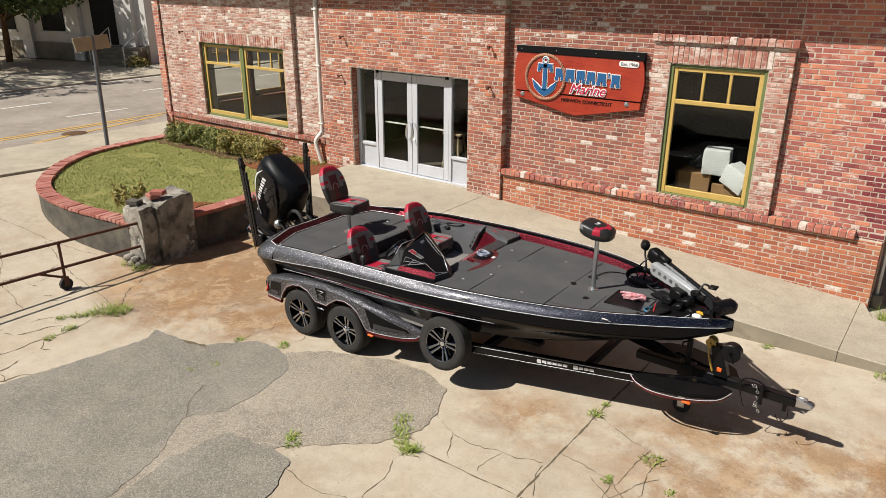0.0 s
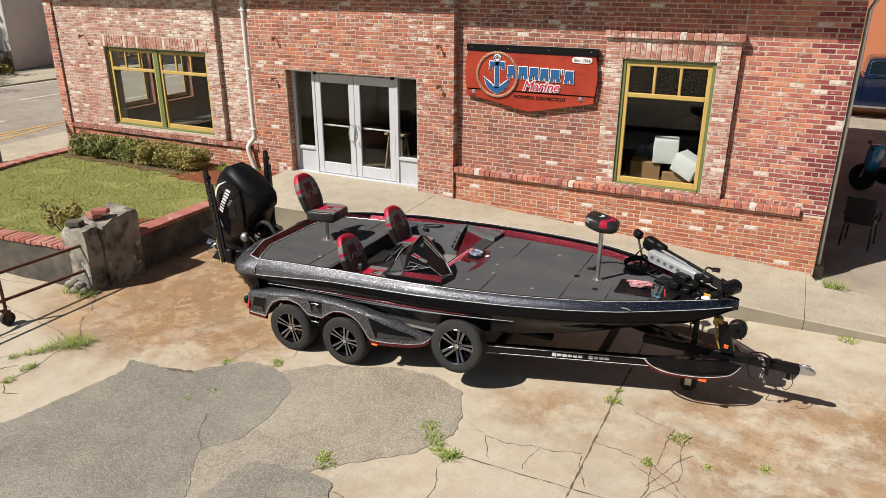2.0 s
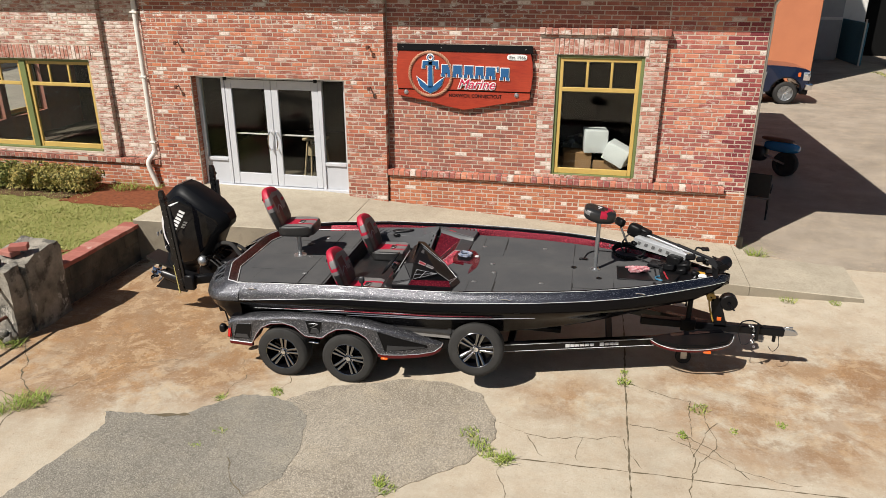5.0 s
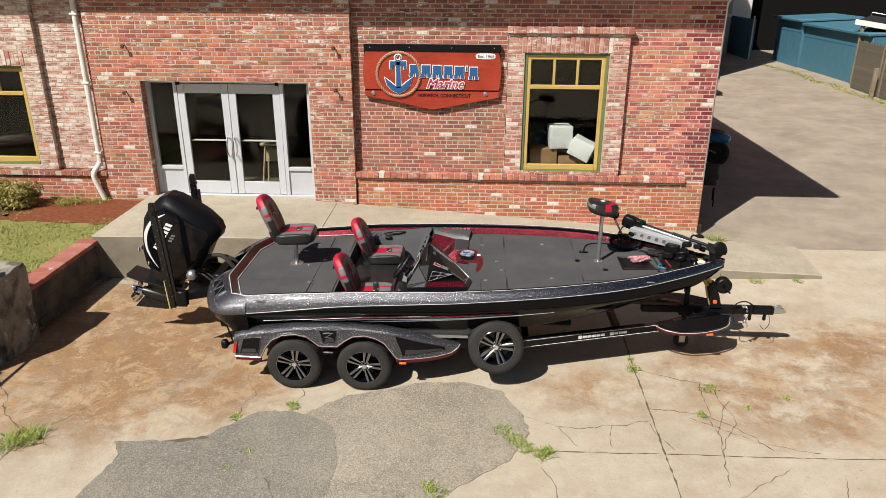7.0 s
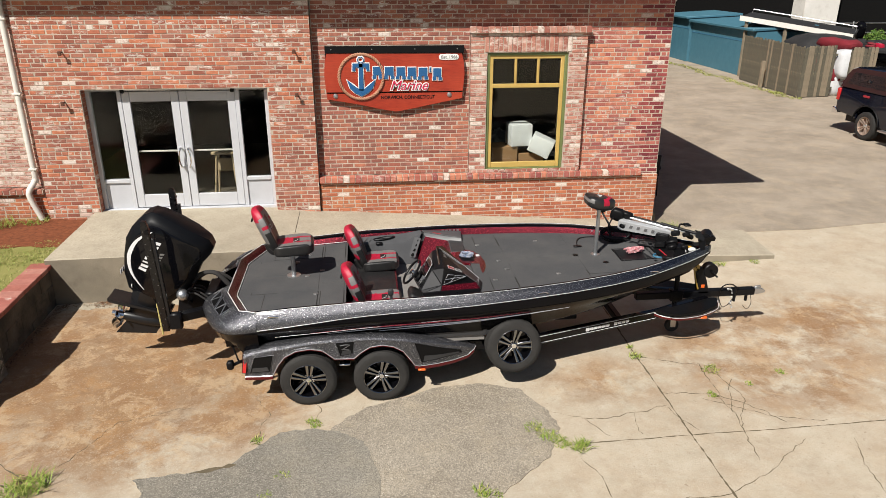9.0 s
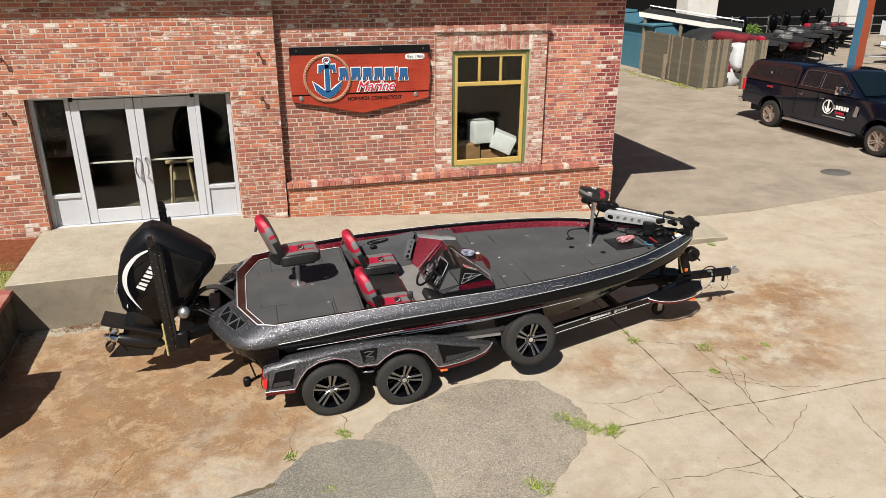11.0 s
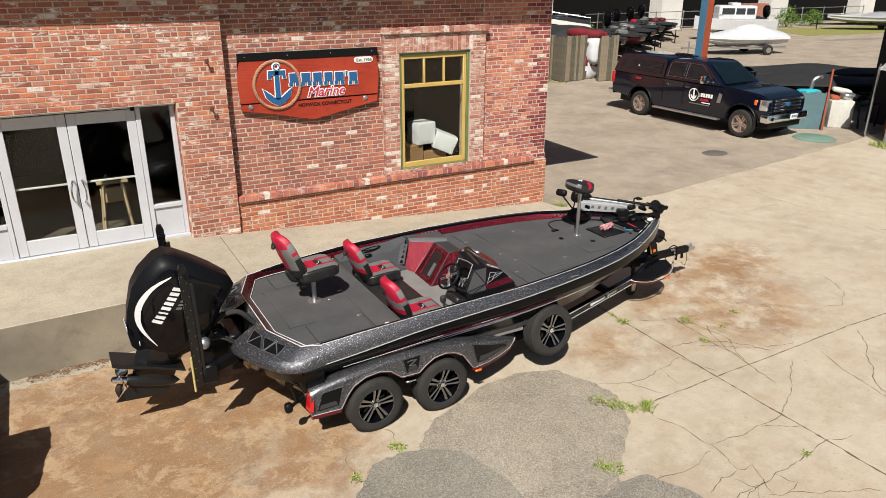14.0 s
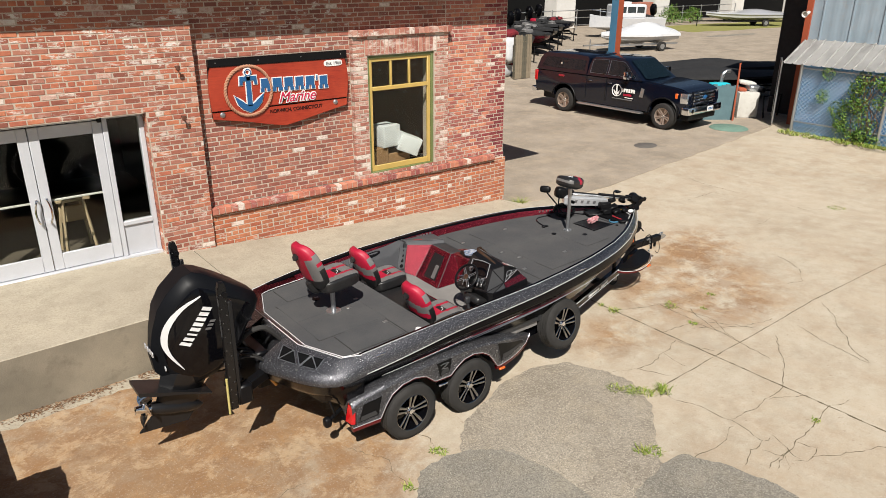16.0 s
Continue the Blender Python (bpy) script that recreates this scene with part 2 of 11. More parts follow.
# ground: old concrete with rust-brown stains
k = Nodes("old_concrete", 0.92, spec=0.25)
c = k.mix(k.ramp(k.noise(0.45, 6, 0.6), [(0.3, 0.0), (0.7, 1.0)]), (0.53, 0.462, 0.36), (0.43, 0.373, 0.287))
c = k.mix(k.ramp(k.noise(3.5, 6, 0.7), [(0.45, 0.0), (0.75, 0.6)]), c, (0.60, 0.535, 0.435))
warp = k.noise(1.25, 12, 0.76)
stain = k.math("ADD", k.blob(-9.1, 6.9, 3.0, 2.4, 20, 3.0), k.blob(-9.6, 8.0, 2.2, 1.6, 0, 2.2), clamp=True)
stain = k.math("MAXIMUM", stain, k.math("MULTIPLY", k.blob(-0.95, 6.5, 1.9, 1.7, 0, 2.2), 0.75))
stain = k.math("MAXIMUM", stain, k.blob(0.4, 7.5, 1.9, 1.1, 15, 1.3))
stain = k.math("MAXIMUM", stain, k.blob(-3.4, 6.2, 1.2, 0.8, 0, 0.9))
stain = k.math("MAXIMUM", stain, k.math("MULTIPLY", k.noise(0.22, 3), 0.3))
sm = k.math("MULTIPLY", stain, k.ramp(warp, [(0.44, 0.0), (0.56, 1.0)]))
c = k.mix(k.math("MULTIPLY", k.blob(-9.6, 7.2, 3.4, 2.4, 10, 1.8), 0.85), c, (0.285, 0.175, 0.088))
c = k.mix(k.math("MULTIPLY", sm, 0.9), c, (0.34, 0.18, 0.07))
sm2 = k.math("MULTIPLY", stain, k.ramp(k.noise(3.1, 10, 0.74), [(0.53, 0.0), (0.62, 0.9)]))
c = k.mix(k.math("MULTIPLY", sm2, 0.8), c, (0.19, 0.095, 0.042))
streak = k.math("MULTIPLY", stain, k.ramp(k.noise(0.9, 12, 0.8), [(0.50, 0.0), (0.57, 0.8)]))
c = k.mix(streak, c, (0.25, 0.14, 0.066))
cloud = k.math("MULTIPLY", stain, k.ramp(k.noise(1.1, 9, 0.7, dist=0.7), [(0.47, 0.0), (0.57, 0.85)]))
c = k.mix(k.math("MULTIPLY", cloud, 0.8), c, (0.24, 0.122, 0.052))
scrape = k.math("MULTIPLY", stain, k.ramp(k.noise(2.6, 10, 0.76, dist=0.4), [(0.51, 0.0), (0.58, 0.8)]))
c = k.mix(k.math("MULTIPLY", scrape, 0.6), c, (0.54, 0.39, 0.235))
speck = k.ramp(k.noise(38, 6, 0.8), [(0.55, 0.0), (0.66, 0.45)])
c = k.mix(speck, c, (0.62, 0.56, 0.47))
grit = k.ramp(k.noise(24, 6, 0.8), [(0.54, 0.0), (0.66, 0.3)])
c = k.mix(grit, c, (0.25, 0.195, 0.135))
c = k.mix(k.math("MULTIPLY", k.noise(90, 3), 0.3), c, (0.26, 0.21, 0.15))
blot = k.ramp(k.noise(1.7, 8, 0.72), [(0.52, 0.0), (0.70, 0.35)])
c = k.mix(blot, c, (0.30, 0.245, 0.18))
fleck = k.ramp(k.noise(14, 5, 0.75), [(0.60, 0.0), (0.70, 0.7)])
c = k.mix(fleck, c, (0.24, 0.17, 0.11))
pits = k.ramp(k.voronoi(26).outputs[0], [(0.0, 1.0), (0.12, 0.0)])
c = k.mix(k.math("MULTIPLY", pits, 0.35), c, (0.16, 0.12, 0.09))
k.set("Base Color", c)
k.bump(k.math("ADD", k.noise(45, 5, 0.7), k.math("MULTIPLY", k.noise(4, 5), 1.5)), 0.35, 0.01)
M_ground = k.mat


def asphalt(name, dark, light, stone, grain=0.5):
    k = Nodes(name, 0.93, spec=0.25)
    c = k.mix(k.ramp(k.noise(0.7, 8, 0.65), [(0.35, 0.0), (0.65, 1.0)]), tuple(x * 0.92 for x in dark), tuple(x * 1.08 for x in light))
    c = k.mix(k.ramp(k.noise(2.3, 8, 0.7), [(0.48, 0.0), (0.70, 0.5)]), c, tuple(x * y for x, y in zip(light, (1.35, 1.28, 1.14))))
    c = k.mix(k.ramp(k.noise(1.5, 7, 0.7, dist=0.3), [(0.56, 0.0), (0.68, 0.4)]), c, tuple(x * 0.66 for x in dark))
    v = k.voronoi(95)
    pick = k.math("FRACT", k.math("MULTIPLY", v.outputs[1], 6.7))
    c = k.mix(k.math("MULTIPLY", k.ramp(pick, [(0.66, 0.0), (0.86, 1.0)]), grain), c, tuple(x * 1.25 for x in stone))
    c = k.mix(k.math("MULTIPLY", k.ramp(pick, [(0.10, 1.0), (0.26, 0.0)]), grain), c, tuple(x * 0.45 for x in dark))
    v2 = k.voronoi(46)
    pick2 = k.math("FRACT", k.math("MULTIPLY", v2.outputs[1], 4.3))
    c = k.mix(k.math("MULTIPLY", k.math("MULTIPLY", k.ramp(pick2, [(0.86, 0.0), (0.92, 1.0)]), k.ramp(v2.outputs[0], [(0.18, 1.0), (0.32, 0.0)])), 0.8), c, tuple(x * 1.5 for x in stone))
    c = k.mix(k.ramp(k.noise(55, 5, 0.75), [(0.58, 0.0), (0.68, 0.6)]), c, tuple(x * 0.55 for x in dark))
    k.set("Base Color", c)
    k.bump(k.math("ADD", k.math("MULTIPLY", v.outputs[0], 0.6), k.noise(70, 5, 0.7)), 0.45, 0.006)
    return k.mat


M_asphalt_dark = asphalt("asphalt_dark", (0.185, 0.168, 0.140), (0.235, 0.214, 0.178), (0.33, 0.30, 0.25))
M_asphalt_tan = asphalt("asphalt_tan", (0.235, 0.20, 0.155), (0.30, 0.262, 0.208), (0.43, 0.38, 0.31))
M_asphalt_yard = asphalt("asphalt_yard", (0.27, 0.225, 0.175), (0.34, 0.285, 0.225), (0.40, 0.345, 0.28), 0.16)
M_road = asphalt("road_asphalt", (0.25, 0.215, 0.18), (0.31, 0.27, 0.225), (0.37, 0.33, 0.28), 0.2)
k = Nodes("pale_concrete", 0.92, spec=0.2)
c = k.mix(k.ramp(k.noise(0.7, 6, 0.6), [(0.3, 0.0), (0.7, 1.0)]), (0.47, 0.415, 0.32), (0.35, 0.305, 0.235))
c = k.mix(k.ramp(k.noise(3.2, 8, 0.7), [(0.45, 0.0), (0.72, 0.6)]), c, (0.27, 0.235, 0.175))
c = k.mix(k.ramp(k.noise(30, 5, 0.7), [(0.48, 0.0), (0.66, 0.5)]), c, (0.25, 0.215, 0.16))
c = k.mix(k.ramp(k.noise(55, 4, 0.7), [(0.55, 0.0), (0.7, 0.45)]), c, (0.58, 0.53, 0.43))
k.set("Base Color", c)
k.bump(k.math("ADD", k.noise(60, 4, 0.7), k.noise(9, 5)), 0.4, 0.01)
M_slab = k.mat
M_dock = worn("stained_concrete", (0.32, 0.275, 0.205), (0.19, 0.165, 0.125), 0.92, scale=1.5, grain=60, bump=0.4, spec=0.2, dirt=(0.13, 0.105, 0.08), amount=0.6)
M_pier = worn("weathered_render", (0.165, 0.145, 0.113), (0.062, 0.058, 0.052), 0.92, scale=3.0, grain=40, bump=0.8, spec=0.2, dirt=(0.05, 0.05, 0.048), amount=0.8)
M_crack = worn("crack_dirt", (0.19, 0.15, 0.10), (0.12, 0.10, 0.065), 0.98, scale=9, grain=80, bump=0.3, spec=0.1)
M_paint_w = worn("road_white", (0.70, 0.68, 0.62), (0.50, 0.47, 0.42), 0.8, scale=8, grain=60, bump=0.2)
M_paint_y = worn("road_yellow", (0.62, 0.36, 0.07), (0.50, 0.30, 0.10), 0.8, scale=8, grain=60, bump=0.2)
M_soil = worn("soil", (0.10, 0.06, 0.035), (0.15, 0.09, 0.05), 0.98, scale=10, grain=60, bump=0.8, spec=0.1)
M_mulch = worn("red_mulch", (0.27, 0.092, 0.045), (0.14, 0.05, 0.026), 0.97, scale=14, grain=70, bump=0.9, spec=0.1)
M_frame_green = worn("olive_green_paint", (0.17, 0.205, 0.07), (0.135, 0.165, 0.06), 0.55, scale=4, grain=50, bump=0.08)
M_frame_yellow = worn("mustard_yellow_paint", (0.60, 0.41, 0.12), (0.52, 0.35, 0.10), 0.5, scale=4, grain=50, bump=0.06)
M_alu = worn("silver_aluminium", (0.62, 0.63, 0.66), (0.56, 0.57, 0.60), 0.42, 0.1, scale=3, grain=80, bump=0.03)
M_alu_panel = worn("grey_panel", (0.56, 0.57, 0.60), (0.50, 0.51, 0.54), 0.5, 0.05, scale=3, grain=80, bump=0.03)
M_white = worn("white_paint", (0.80, 0.77, 0.71), (0.70, 0.67, 0.61), 0.5, scale=3, grain=40, bump=0.08, dirt=(0.45, 0.38, 0.3), amount=0.3)
# near-black base colour carries the shade of unlit rooms
M_room_shade = worn("room_shade", (0.011, 0.010, 0.009), (0.008, 0.007, 0.006), 0.9, scale=1, grain=20, bump=0)
M_room_floor = worn("room_floor", (0.15, 0.12, 0.085), (0.10, 0.08, 0.06), 0.6, scale=1, grain=20, bump=0)
M_soffit = worn("soffit", (0.30, 0.27, 0.24), (0.24, 0.21, 0.18), 0.8, scale=2, grain=30, bump=0.1)
M_black = plain("black_paint", (0.005, 0.005, 0.006), 0.42, spec=0.2)
M_blackgloss = plain("gloss_black", (0.003, 0.003, 0.004), 0.08, coat=0.06, spec=0.25)
M_chrome = plain("chrome", (0.82, 0.83, 0.85), 0.08, 1.0, var=0.05)
M_steel = plain("galvanised_steel", (0.50, 0.51, 0.52), 0.38, 0.9)
M_rubber = worn("rubber", (0.022, 0.021, 0.020), (0.036, 0.034, 0.032), 0.78, scale=6, grain=80, bump=0.15, spec=0.3)
M_plastic = plain("black_plastic", (0.005, 0.005, 0.0055), 0.42, spec=0.16)
M_rust = worn("rusty_pipe", (0.14, 0.055, 0.032), (0.09, 0.035, 0.022), 0.8, 0.2, scale=12, grain=60, bump=0.4)

g = Nodes("window_glass", 0.0)
gt = g.t.nodes.new("ShaderNodeBsdfTransparent")
gt.inputs[0].default_value = (0.86, 0.89, 0.87, 1)
gg = g.t.nodes.new("ShaderNodeBsdfGlossy")
gg.inputs["Roughness"].default_value = 0.0
gl = g.t.nodes.new("ShaderNodeLayerWeight")
gl.inputs[0].default_value = 0.5
gf = g.math("MULTIPLY_ADD", g.math("POWER", gl.outputs["Facing"], 4.0), 0.9)
gf.node.inputs[2].default_value = 0.028
gm = g.t.nodes.new("ShaderNodeMixShader")
g.t.links.new(gf, gm.inputs[0])
g.t.links.new(gt.outputs[0], gm.inputs[1])
g.t.links.new(gg.outputs[0], gm.inputs[2])
g.t.links.new(gm.outputs[0], g.t.nodes["Material Output"].inputs[0])
M_glass = g.mat


def leaf_mat(name, a, b, c):
    k = Nodes(name, 0.6, spec=0.3)
    isl = k.t.nodes.new("ShaderNodeNewGeometry").outputs["Random Per Island"]
    k.set("Base Color", k.ramp(isl, [(0.0, a), (0.55, b), (1.0, c)]))
    k.set("Subsurface Weight", 0.0)
    return k.mat


M_grass = leaf_mat("grass_blades", (0.19, 0.23, 0.05), (0.27, 0.29, 0.075), (0.40, 0.36, 0.14))
M_weed = leaf_mat("weed_blades", (0.13, 0.20, 0.025), (0.22, 0.29, 0.045), (0.38, 0.36, 0.11))
M_hedge = leaf_mat("hedge_leaves", (0.09, 0.09, 0.018), (0.24, 0.21, 0.05), (0.48, 0.37, 0.12))
M_hedge_green = leaf_mat("hedge_leaves_green", (0.055, 0.075, 0.014), (0.14, 0.16, 0.035), (0.33, 0.30, 0.085))
M_vine = leaf_mat("vine_leaves", (0.05, 0.12, 0.015), (0.10, 0.19, 0.03), (0.19, 0.26, 0.06))
M_lawn = worn("lawn_soil", (0.21, 0.22, 0.065), (0.28, 0.26, 0.095), 0.97, scale=2.5, grain=60, bump=0.6, spec=0.1, dirt=(0.30, 0.24, 0.12), amount=0.6)

# near-black that puts the shade of deep openings into the colour
M_deep_shade = plain("deep_shade_black", (0.006, 0.006, 0.006), 0.9, spec=0.1)

# ---- ground, yard, road ----
def span(stops):
    out = []
    for (a, s), (b, _) in zip(stops, stops[1:]):
        n = max(1, round((b - a) / s))
        out += [a + (b - a) * i / n for i in range(n)]
    return out + [stops[-1][0]]


gx = span([(-600, 80), (-80, 10), (-40, 2), (-18, 0.5), (4, 1.5), (20, 8), (100, 60), (600, 60)])
gy = span([(-600, 80), (-60, 8), (-4, 1.0), (2, 0.5), (14, 2), (40, 10), (120, 60), (700, 60)])
bm = B()
grid = [[bm.verts.new((x, y, ground_height(x, y))) for x in gx] for y in gy]
for r0, r1 in zip(grid, grid[1:]):
    for i in range(len(gx) - 1):
        bm.faces.new((r0[i], r0[i + 1], r1[i + 1], r1[i]))
ground = part("ground", bm, M_ground)
tagged(ground, "old cream concrete yard with rust-brown stains and cracks", "ground", kind="structure")


def ragged(outline, step=0.16, amp=0.05, seed=1):
    """A rough outline between corner points."""
    r = random.Random(seed)
    out = []
    n = len(outline)
    for i in range(n):
        a, b = Vector((*outline[i], 0)), Vector((*outline[(i + 1) % n], 0))
        m = max(1, int((b - a).length / step))
        side = (b - a).normalized().cross(Vector((0, 0, 1)))
        for j in range(m):
            p = a.lerp(b, j / m) + side * (r.uniform(-amp, amp) if j else 0)
            out.append((p.x, p.y))
    return out


def sheet(name, outline, thick, material, label, category, base=None, kind="structure", amp=0.04, step=0.16, seed=1):
    bm = B()
    pts = ragged(outline, step, amp, seed)
    top = [bm.verts.new((x, y, (ground_height(x, y) if base is None else base) + thick)) for x, y in pts]
    low = [bm.verts.new((v.co.x * 1.0 + 0.0, v.co.y, v.co.z - thick - 0.03)) for v in top]
    bm.faces.new(top)
    n = len(top)
    for i in range(n):
        j = (i + 1) % n
        bm.faces.new((top[j], top[i], low[i], low[j]))
    bmesh.ops.recalc_face_normals(bm, faces=bm.faces[:])
    bmesh.ops.triangulate(bm, faces=[f for f in bm.faces if len(f.verts) > 4])
    if "patch" in name:
        # follow the ground's dips between the rim points
        for axis, places in ((0, [-9 + 0.45 * i for i in range(12)]), (1, [3.4 + 0.4 * i for i in range(8)])):
            for q in places:
                nrm = (1, 0, 0) if axis == 0 else (0, 1, 0)
                bmesh.ops.bisect_plane(bm, geom=bm.verts[:] + bm.edges[:] + bm.faces[:], plane_co=[q * c_ for c_ in nrm], plane_no=nrm)
        known = {v for v in top + low if v.is_valid}
        for v in bm.verts:
            if v not in known and abs(v.normal.z) > 0.5:
                v.co.z = ground_height(v.co.x, v.co.y) + thick
    return tagged(part(name, bm, material, smooth=False), label, category, kind=kind)


sheet("asphalt_patch_1", [(-6.75, 5.62), (-6.4, 5.95), (-5.5, 6.27), (-5.0, 6.3), (-4.5, 6.12), (-4.25, 5.6), (-4.2, 5.25), (-4.45, 4.75), (-5.0, 4.3), (-5.25, 4.05), (-5.6, 3.0), (-5.7, -3.0), (-7.0, -3.0), (-7.0, 4.6)], 0.008, M_asphalt_tan,
      "worn tan-grey gravelly asphalt patch", "pavement", seed=2, amp=0.018, step=0.06)
sheet("asphalt_patch_2", [(-8.75, 4.84), (-8.2, 4.9), (-7.83, 4.95), (-7.72, 5.12), (-7.36, 5.53), (-6.98, 5.58), (-6.7, 5.5), (-6.42, 5.27), (-6.26, 4.66), (-6.25, 4.15), (-6.52, 3.8), (-6.4, 3.58), (-6.12, 3.2), (-5.9, 2.4), (-5.8, -4.0), (-9.6, -4.0), (-9.0, 2.6), (-8.7, 3.95), (-8.64, 4.3), (-8.6, 4.62)], 0.012, M_asphalt_dark,
      "dark grey asphalt patch with a broken edge", "pavement", seed=3, amp=0.018, step=0.06)
sheet("asphalt_patch_3", [(-5.9, 3.9), (-5.25, 4.02), (-4.95, 3.98), (-4.75, 3.6), (-4.62, 3.1), (-4.7, 2.4), (-4.9, -3.0), (-5.7, -3.0), (-5.85, 2.6), (-6.0, 3.2)], 0.011, M_asphalt_dark,
      "dark grey asphalt patch beside the concrete", "pavement", seed=4, amp=0.018, step=0.06)
sheet("rear_yard", [(-0.5, 11.45), (0.95, 11.02), (2.3, 11.0), (3.65, 11.2), (7.8, 11.72), (11.95, 12.3), (60, 20), (140, 60), (60, 120), (-6, 120), (-6, 30), (-0.5, 30)], 0.010, M_asphalt_yard,
      "sun-bleached tan-grey asphalt yard behind the brick building", "yard", base=0.082, amp=0.03, step=0.4)
sheet("road", [(-31.3, -90), (-20.7, -90), (-20.7, 120), (-31.3, 120)], 0.006, M_road, "worn grey road with faded markings", "road", amp=0.0, step=50)
sheet("pavement_1", [(-20.7, -90), (-18.0, -90), (-18.0, 6.0), (-17.7, 8.0), (-17.8, 120), (-20.7, 120)], 0.06, M_slab, "pale concrete pavement along the road", "pavement", amp=0.0, step=50)
sheet("pavement_2", [(-37, -90), (-31.3, -90), (-31.3, 120), (-37, 120)], 0.07, M_slab, "pale concrete pavement across the road", "pavement", amp=0.0, step=50)


def marking(name, x0, y0, x1, y1, w, material, label):
    bm = B()
    a, b = Vector((x0, y0, 0)), Vector((x1, y1, 0))
    s = (b - a).normalized().cross(Vector((0, 0, 1))) * w / 2
    vs = [bm.verts.new((p.x, p.y, 0.354)) for p in (a - s, b - s, b + s, a + s)]
    bm.faces.new(vs)
    bmesh.ops.recalc_face_normals(bm, faces=bm.faces[:])
    tagged(part(name, bm, material), label, "road marking", "road markings", "structure")


for y0 in range(-26, 40, 6):
    marking("lane_dash", -27.5, y0 + 0.3, -27.5, y0 + 2.6, 0.17, M_paint_w, "short white lane dash on the road")
    marking("lane_dash", -24.2, y0 + 1.5, -24.1, y0 + 3.6, 0.17, M_paint_w, "short white lane dash on the road")
marking("edge_line", -31.0, -60, -31.0, 70, 0.14, M_paint_w, "white edge line along the far kerb")
marking("centre_line", -22.3, -60, -22.3, 70, 0.13, M_paint_y, "yellow line on the road")
marking("centre_line", -22.0, -60, -22.05, 12.6, 0.13, M_paint_y, "yellow line on the road")
marking("centre_line", -20.95, 8.9, -22.0, 13.6, 0.14, M_paint_y, "slanting yellow line on the road")

bm = B()
spin(bm, [(0.0, 0.012), (0.33, 0.012), (0.36, 0.0)], pose(-21.4, 10.3, 0.348), 24)
tagged(part("manhole_cover", bm, M_soil), "round dark manhole cover in the road", "manhole")

# cracks and joints filled with dirt
bm = B()


def crack(pts, w=0.012, wander=0.05, seed=0, lift=0.003):
    r = random.Random(seed)
    line = []
    for a, b in zip(pts, pts[1:]):
        a, b = Vector((*a, 0)), Vector((*b, 0))
        n = max(3, int((b - a).length / 0.055))
        s = (b - a).normalized().cross(Vector((0, 0, 1)))
        d = 0
        for i in range(n):
            d = d * 0.86 + r.uniform(-wander, wander) * 0.5
            line.append(a.lerp(b, i / n) + s * d)
    line.append(Vector((*pts[-1], 0)))
    rows = []
    for i, p in enumerate(line):
        t = (line[min(i + 1, len(line) - 1)] - line[max(i - 1, 0)]).normalized().cross(Vector((0, 0, 1)))
        hw = w * 0.95 * r.uniform(0.15, 1.4) * (0.25 if i in (0, len(line) - 1) else 1) / 2
        z = ground_height(p.x, p.y) + lift
        rows.append([bm.verts.new((*(p + t * hw).xy, z)), bm.verts.new((*(p - t * hw).xy, z))])
    for a, b in zip(rows, rows[1:]):
        f = bm.faces.new((a[0], a[1], b[1], b[0]))


crack([(-2.72, 9.6), (-2.77, 5.6), (-2.77, 3.2), (-2.7, 0.0)], 0.022, 0.01, 1)
crack([(-4.22, 4.95), (-2.1, 4.97), (0.0, 5.01), (2.5, 4.93), (9.0, 4.9)], 0.015, 0.008, 2)
crack([(-2.77, 5.82), (-2.14, 5.72), (-1.68, 5.24), (-1.58, 5.08)], 0.011, 0.04, 8)
crack([(-2.15, 5.67), (-2.12, 5.19), (-2.26, 4.46)], 0.010, 0.04, 31)
crack([(-4.26, 5.56), (-3.88, 5.41), (-3.4, 5.41), (-2.82, 5.56)], 0.010, 0.04, 32)
crack([(-3.88, 5.41), (-3.67, 5.04)], 0.009, 0.03, 33)
crack([(-3.26, 5.47), (-3.31, 5.04)], 0.009, 0.03, 34)
crack([(-2.72, 6.71), (-2.0, 6.44), (-2.13, 5.67)], 0.009, 0.04, 35)
crack([(-1.76, 6.04), (-2.11, 5.32)], 0.009, 0.03, 36)
crack([(-7.6, 5.4), (-7.5, 5.9), (-7.75, 6.4)], 0.007, 0.06, 12)
crack([(-9.6, 5.1), (-9.2, 5.9), (-8.4, 6.1)], 0.006, 0.06, 14)
crack([(-7.0, 5.7), (-6.9, 6.0), (-7.2, 6.3)], 0.010, 0.04, 15)
crack([(-10.9, 6.1), (-10.4, 5.5), (-9.8, 4.85), (-9.7, 3.9), (-9.9, 2.0)], 0.02, 0.05, 16)
crack([(-13.5, 5.6), (-11.8, 5.2), (-10.4, 5.0), (-9.8, 4.85)], 0.014, 0.03, 17)
crack([(-9.6, 3.0), (-9.0, 2.9), (-8.6, 3.1)], 0.012, 0.06, 18)
crack([(-14.0, 5.0), (-12.4, 4.3), (-10.9, 4.0)], 0.012, 0.03, 19)
crack([(-16.5, 5.2), (-14.0, 5.6), (-12.2, 5.9)], 0.012, 0.03, 20)
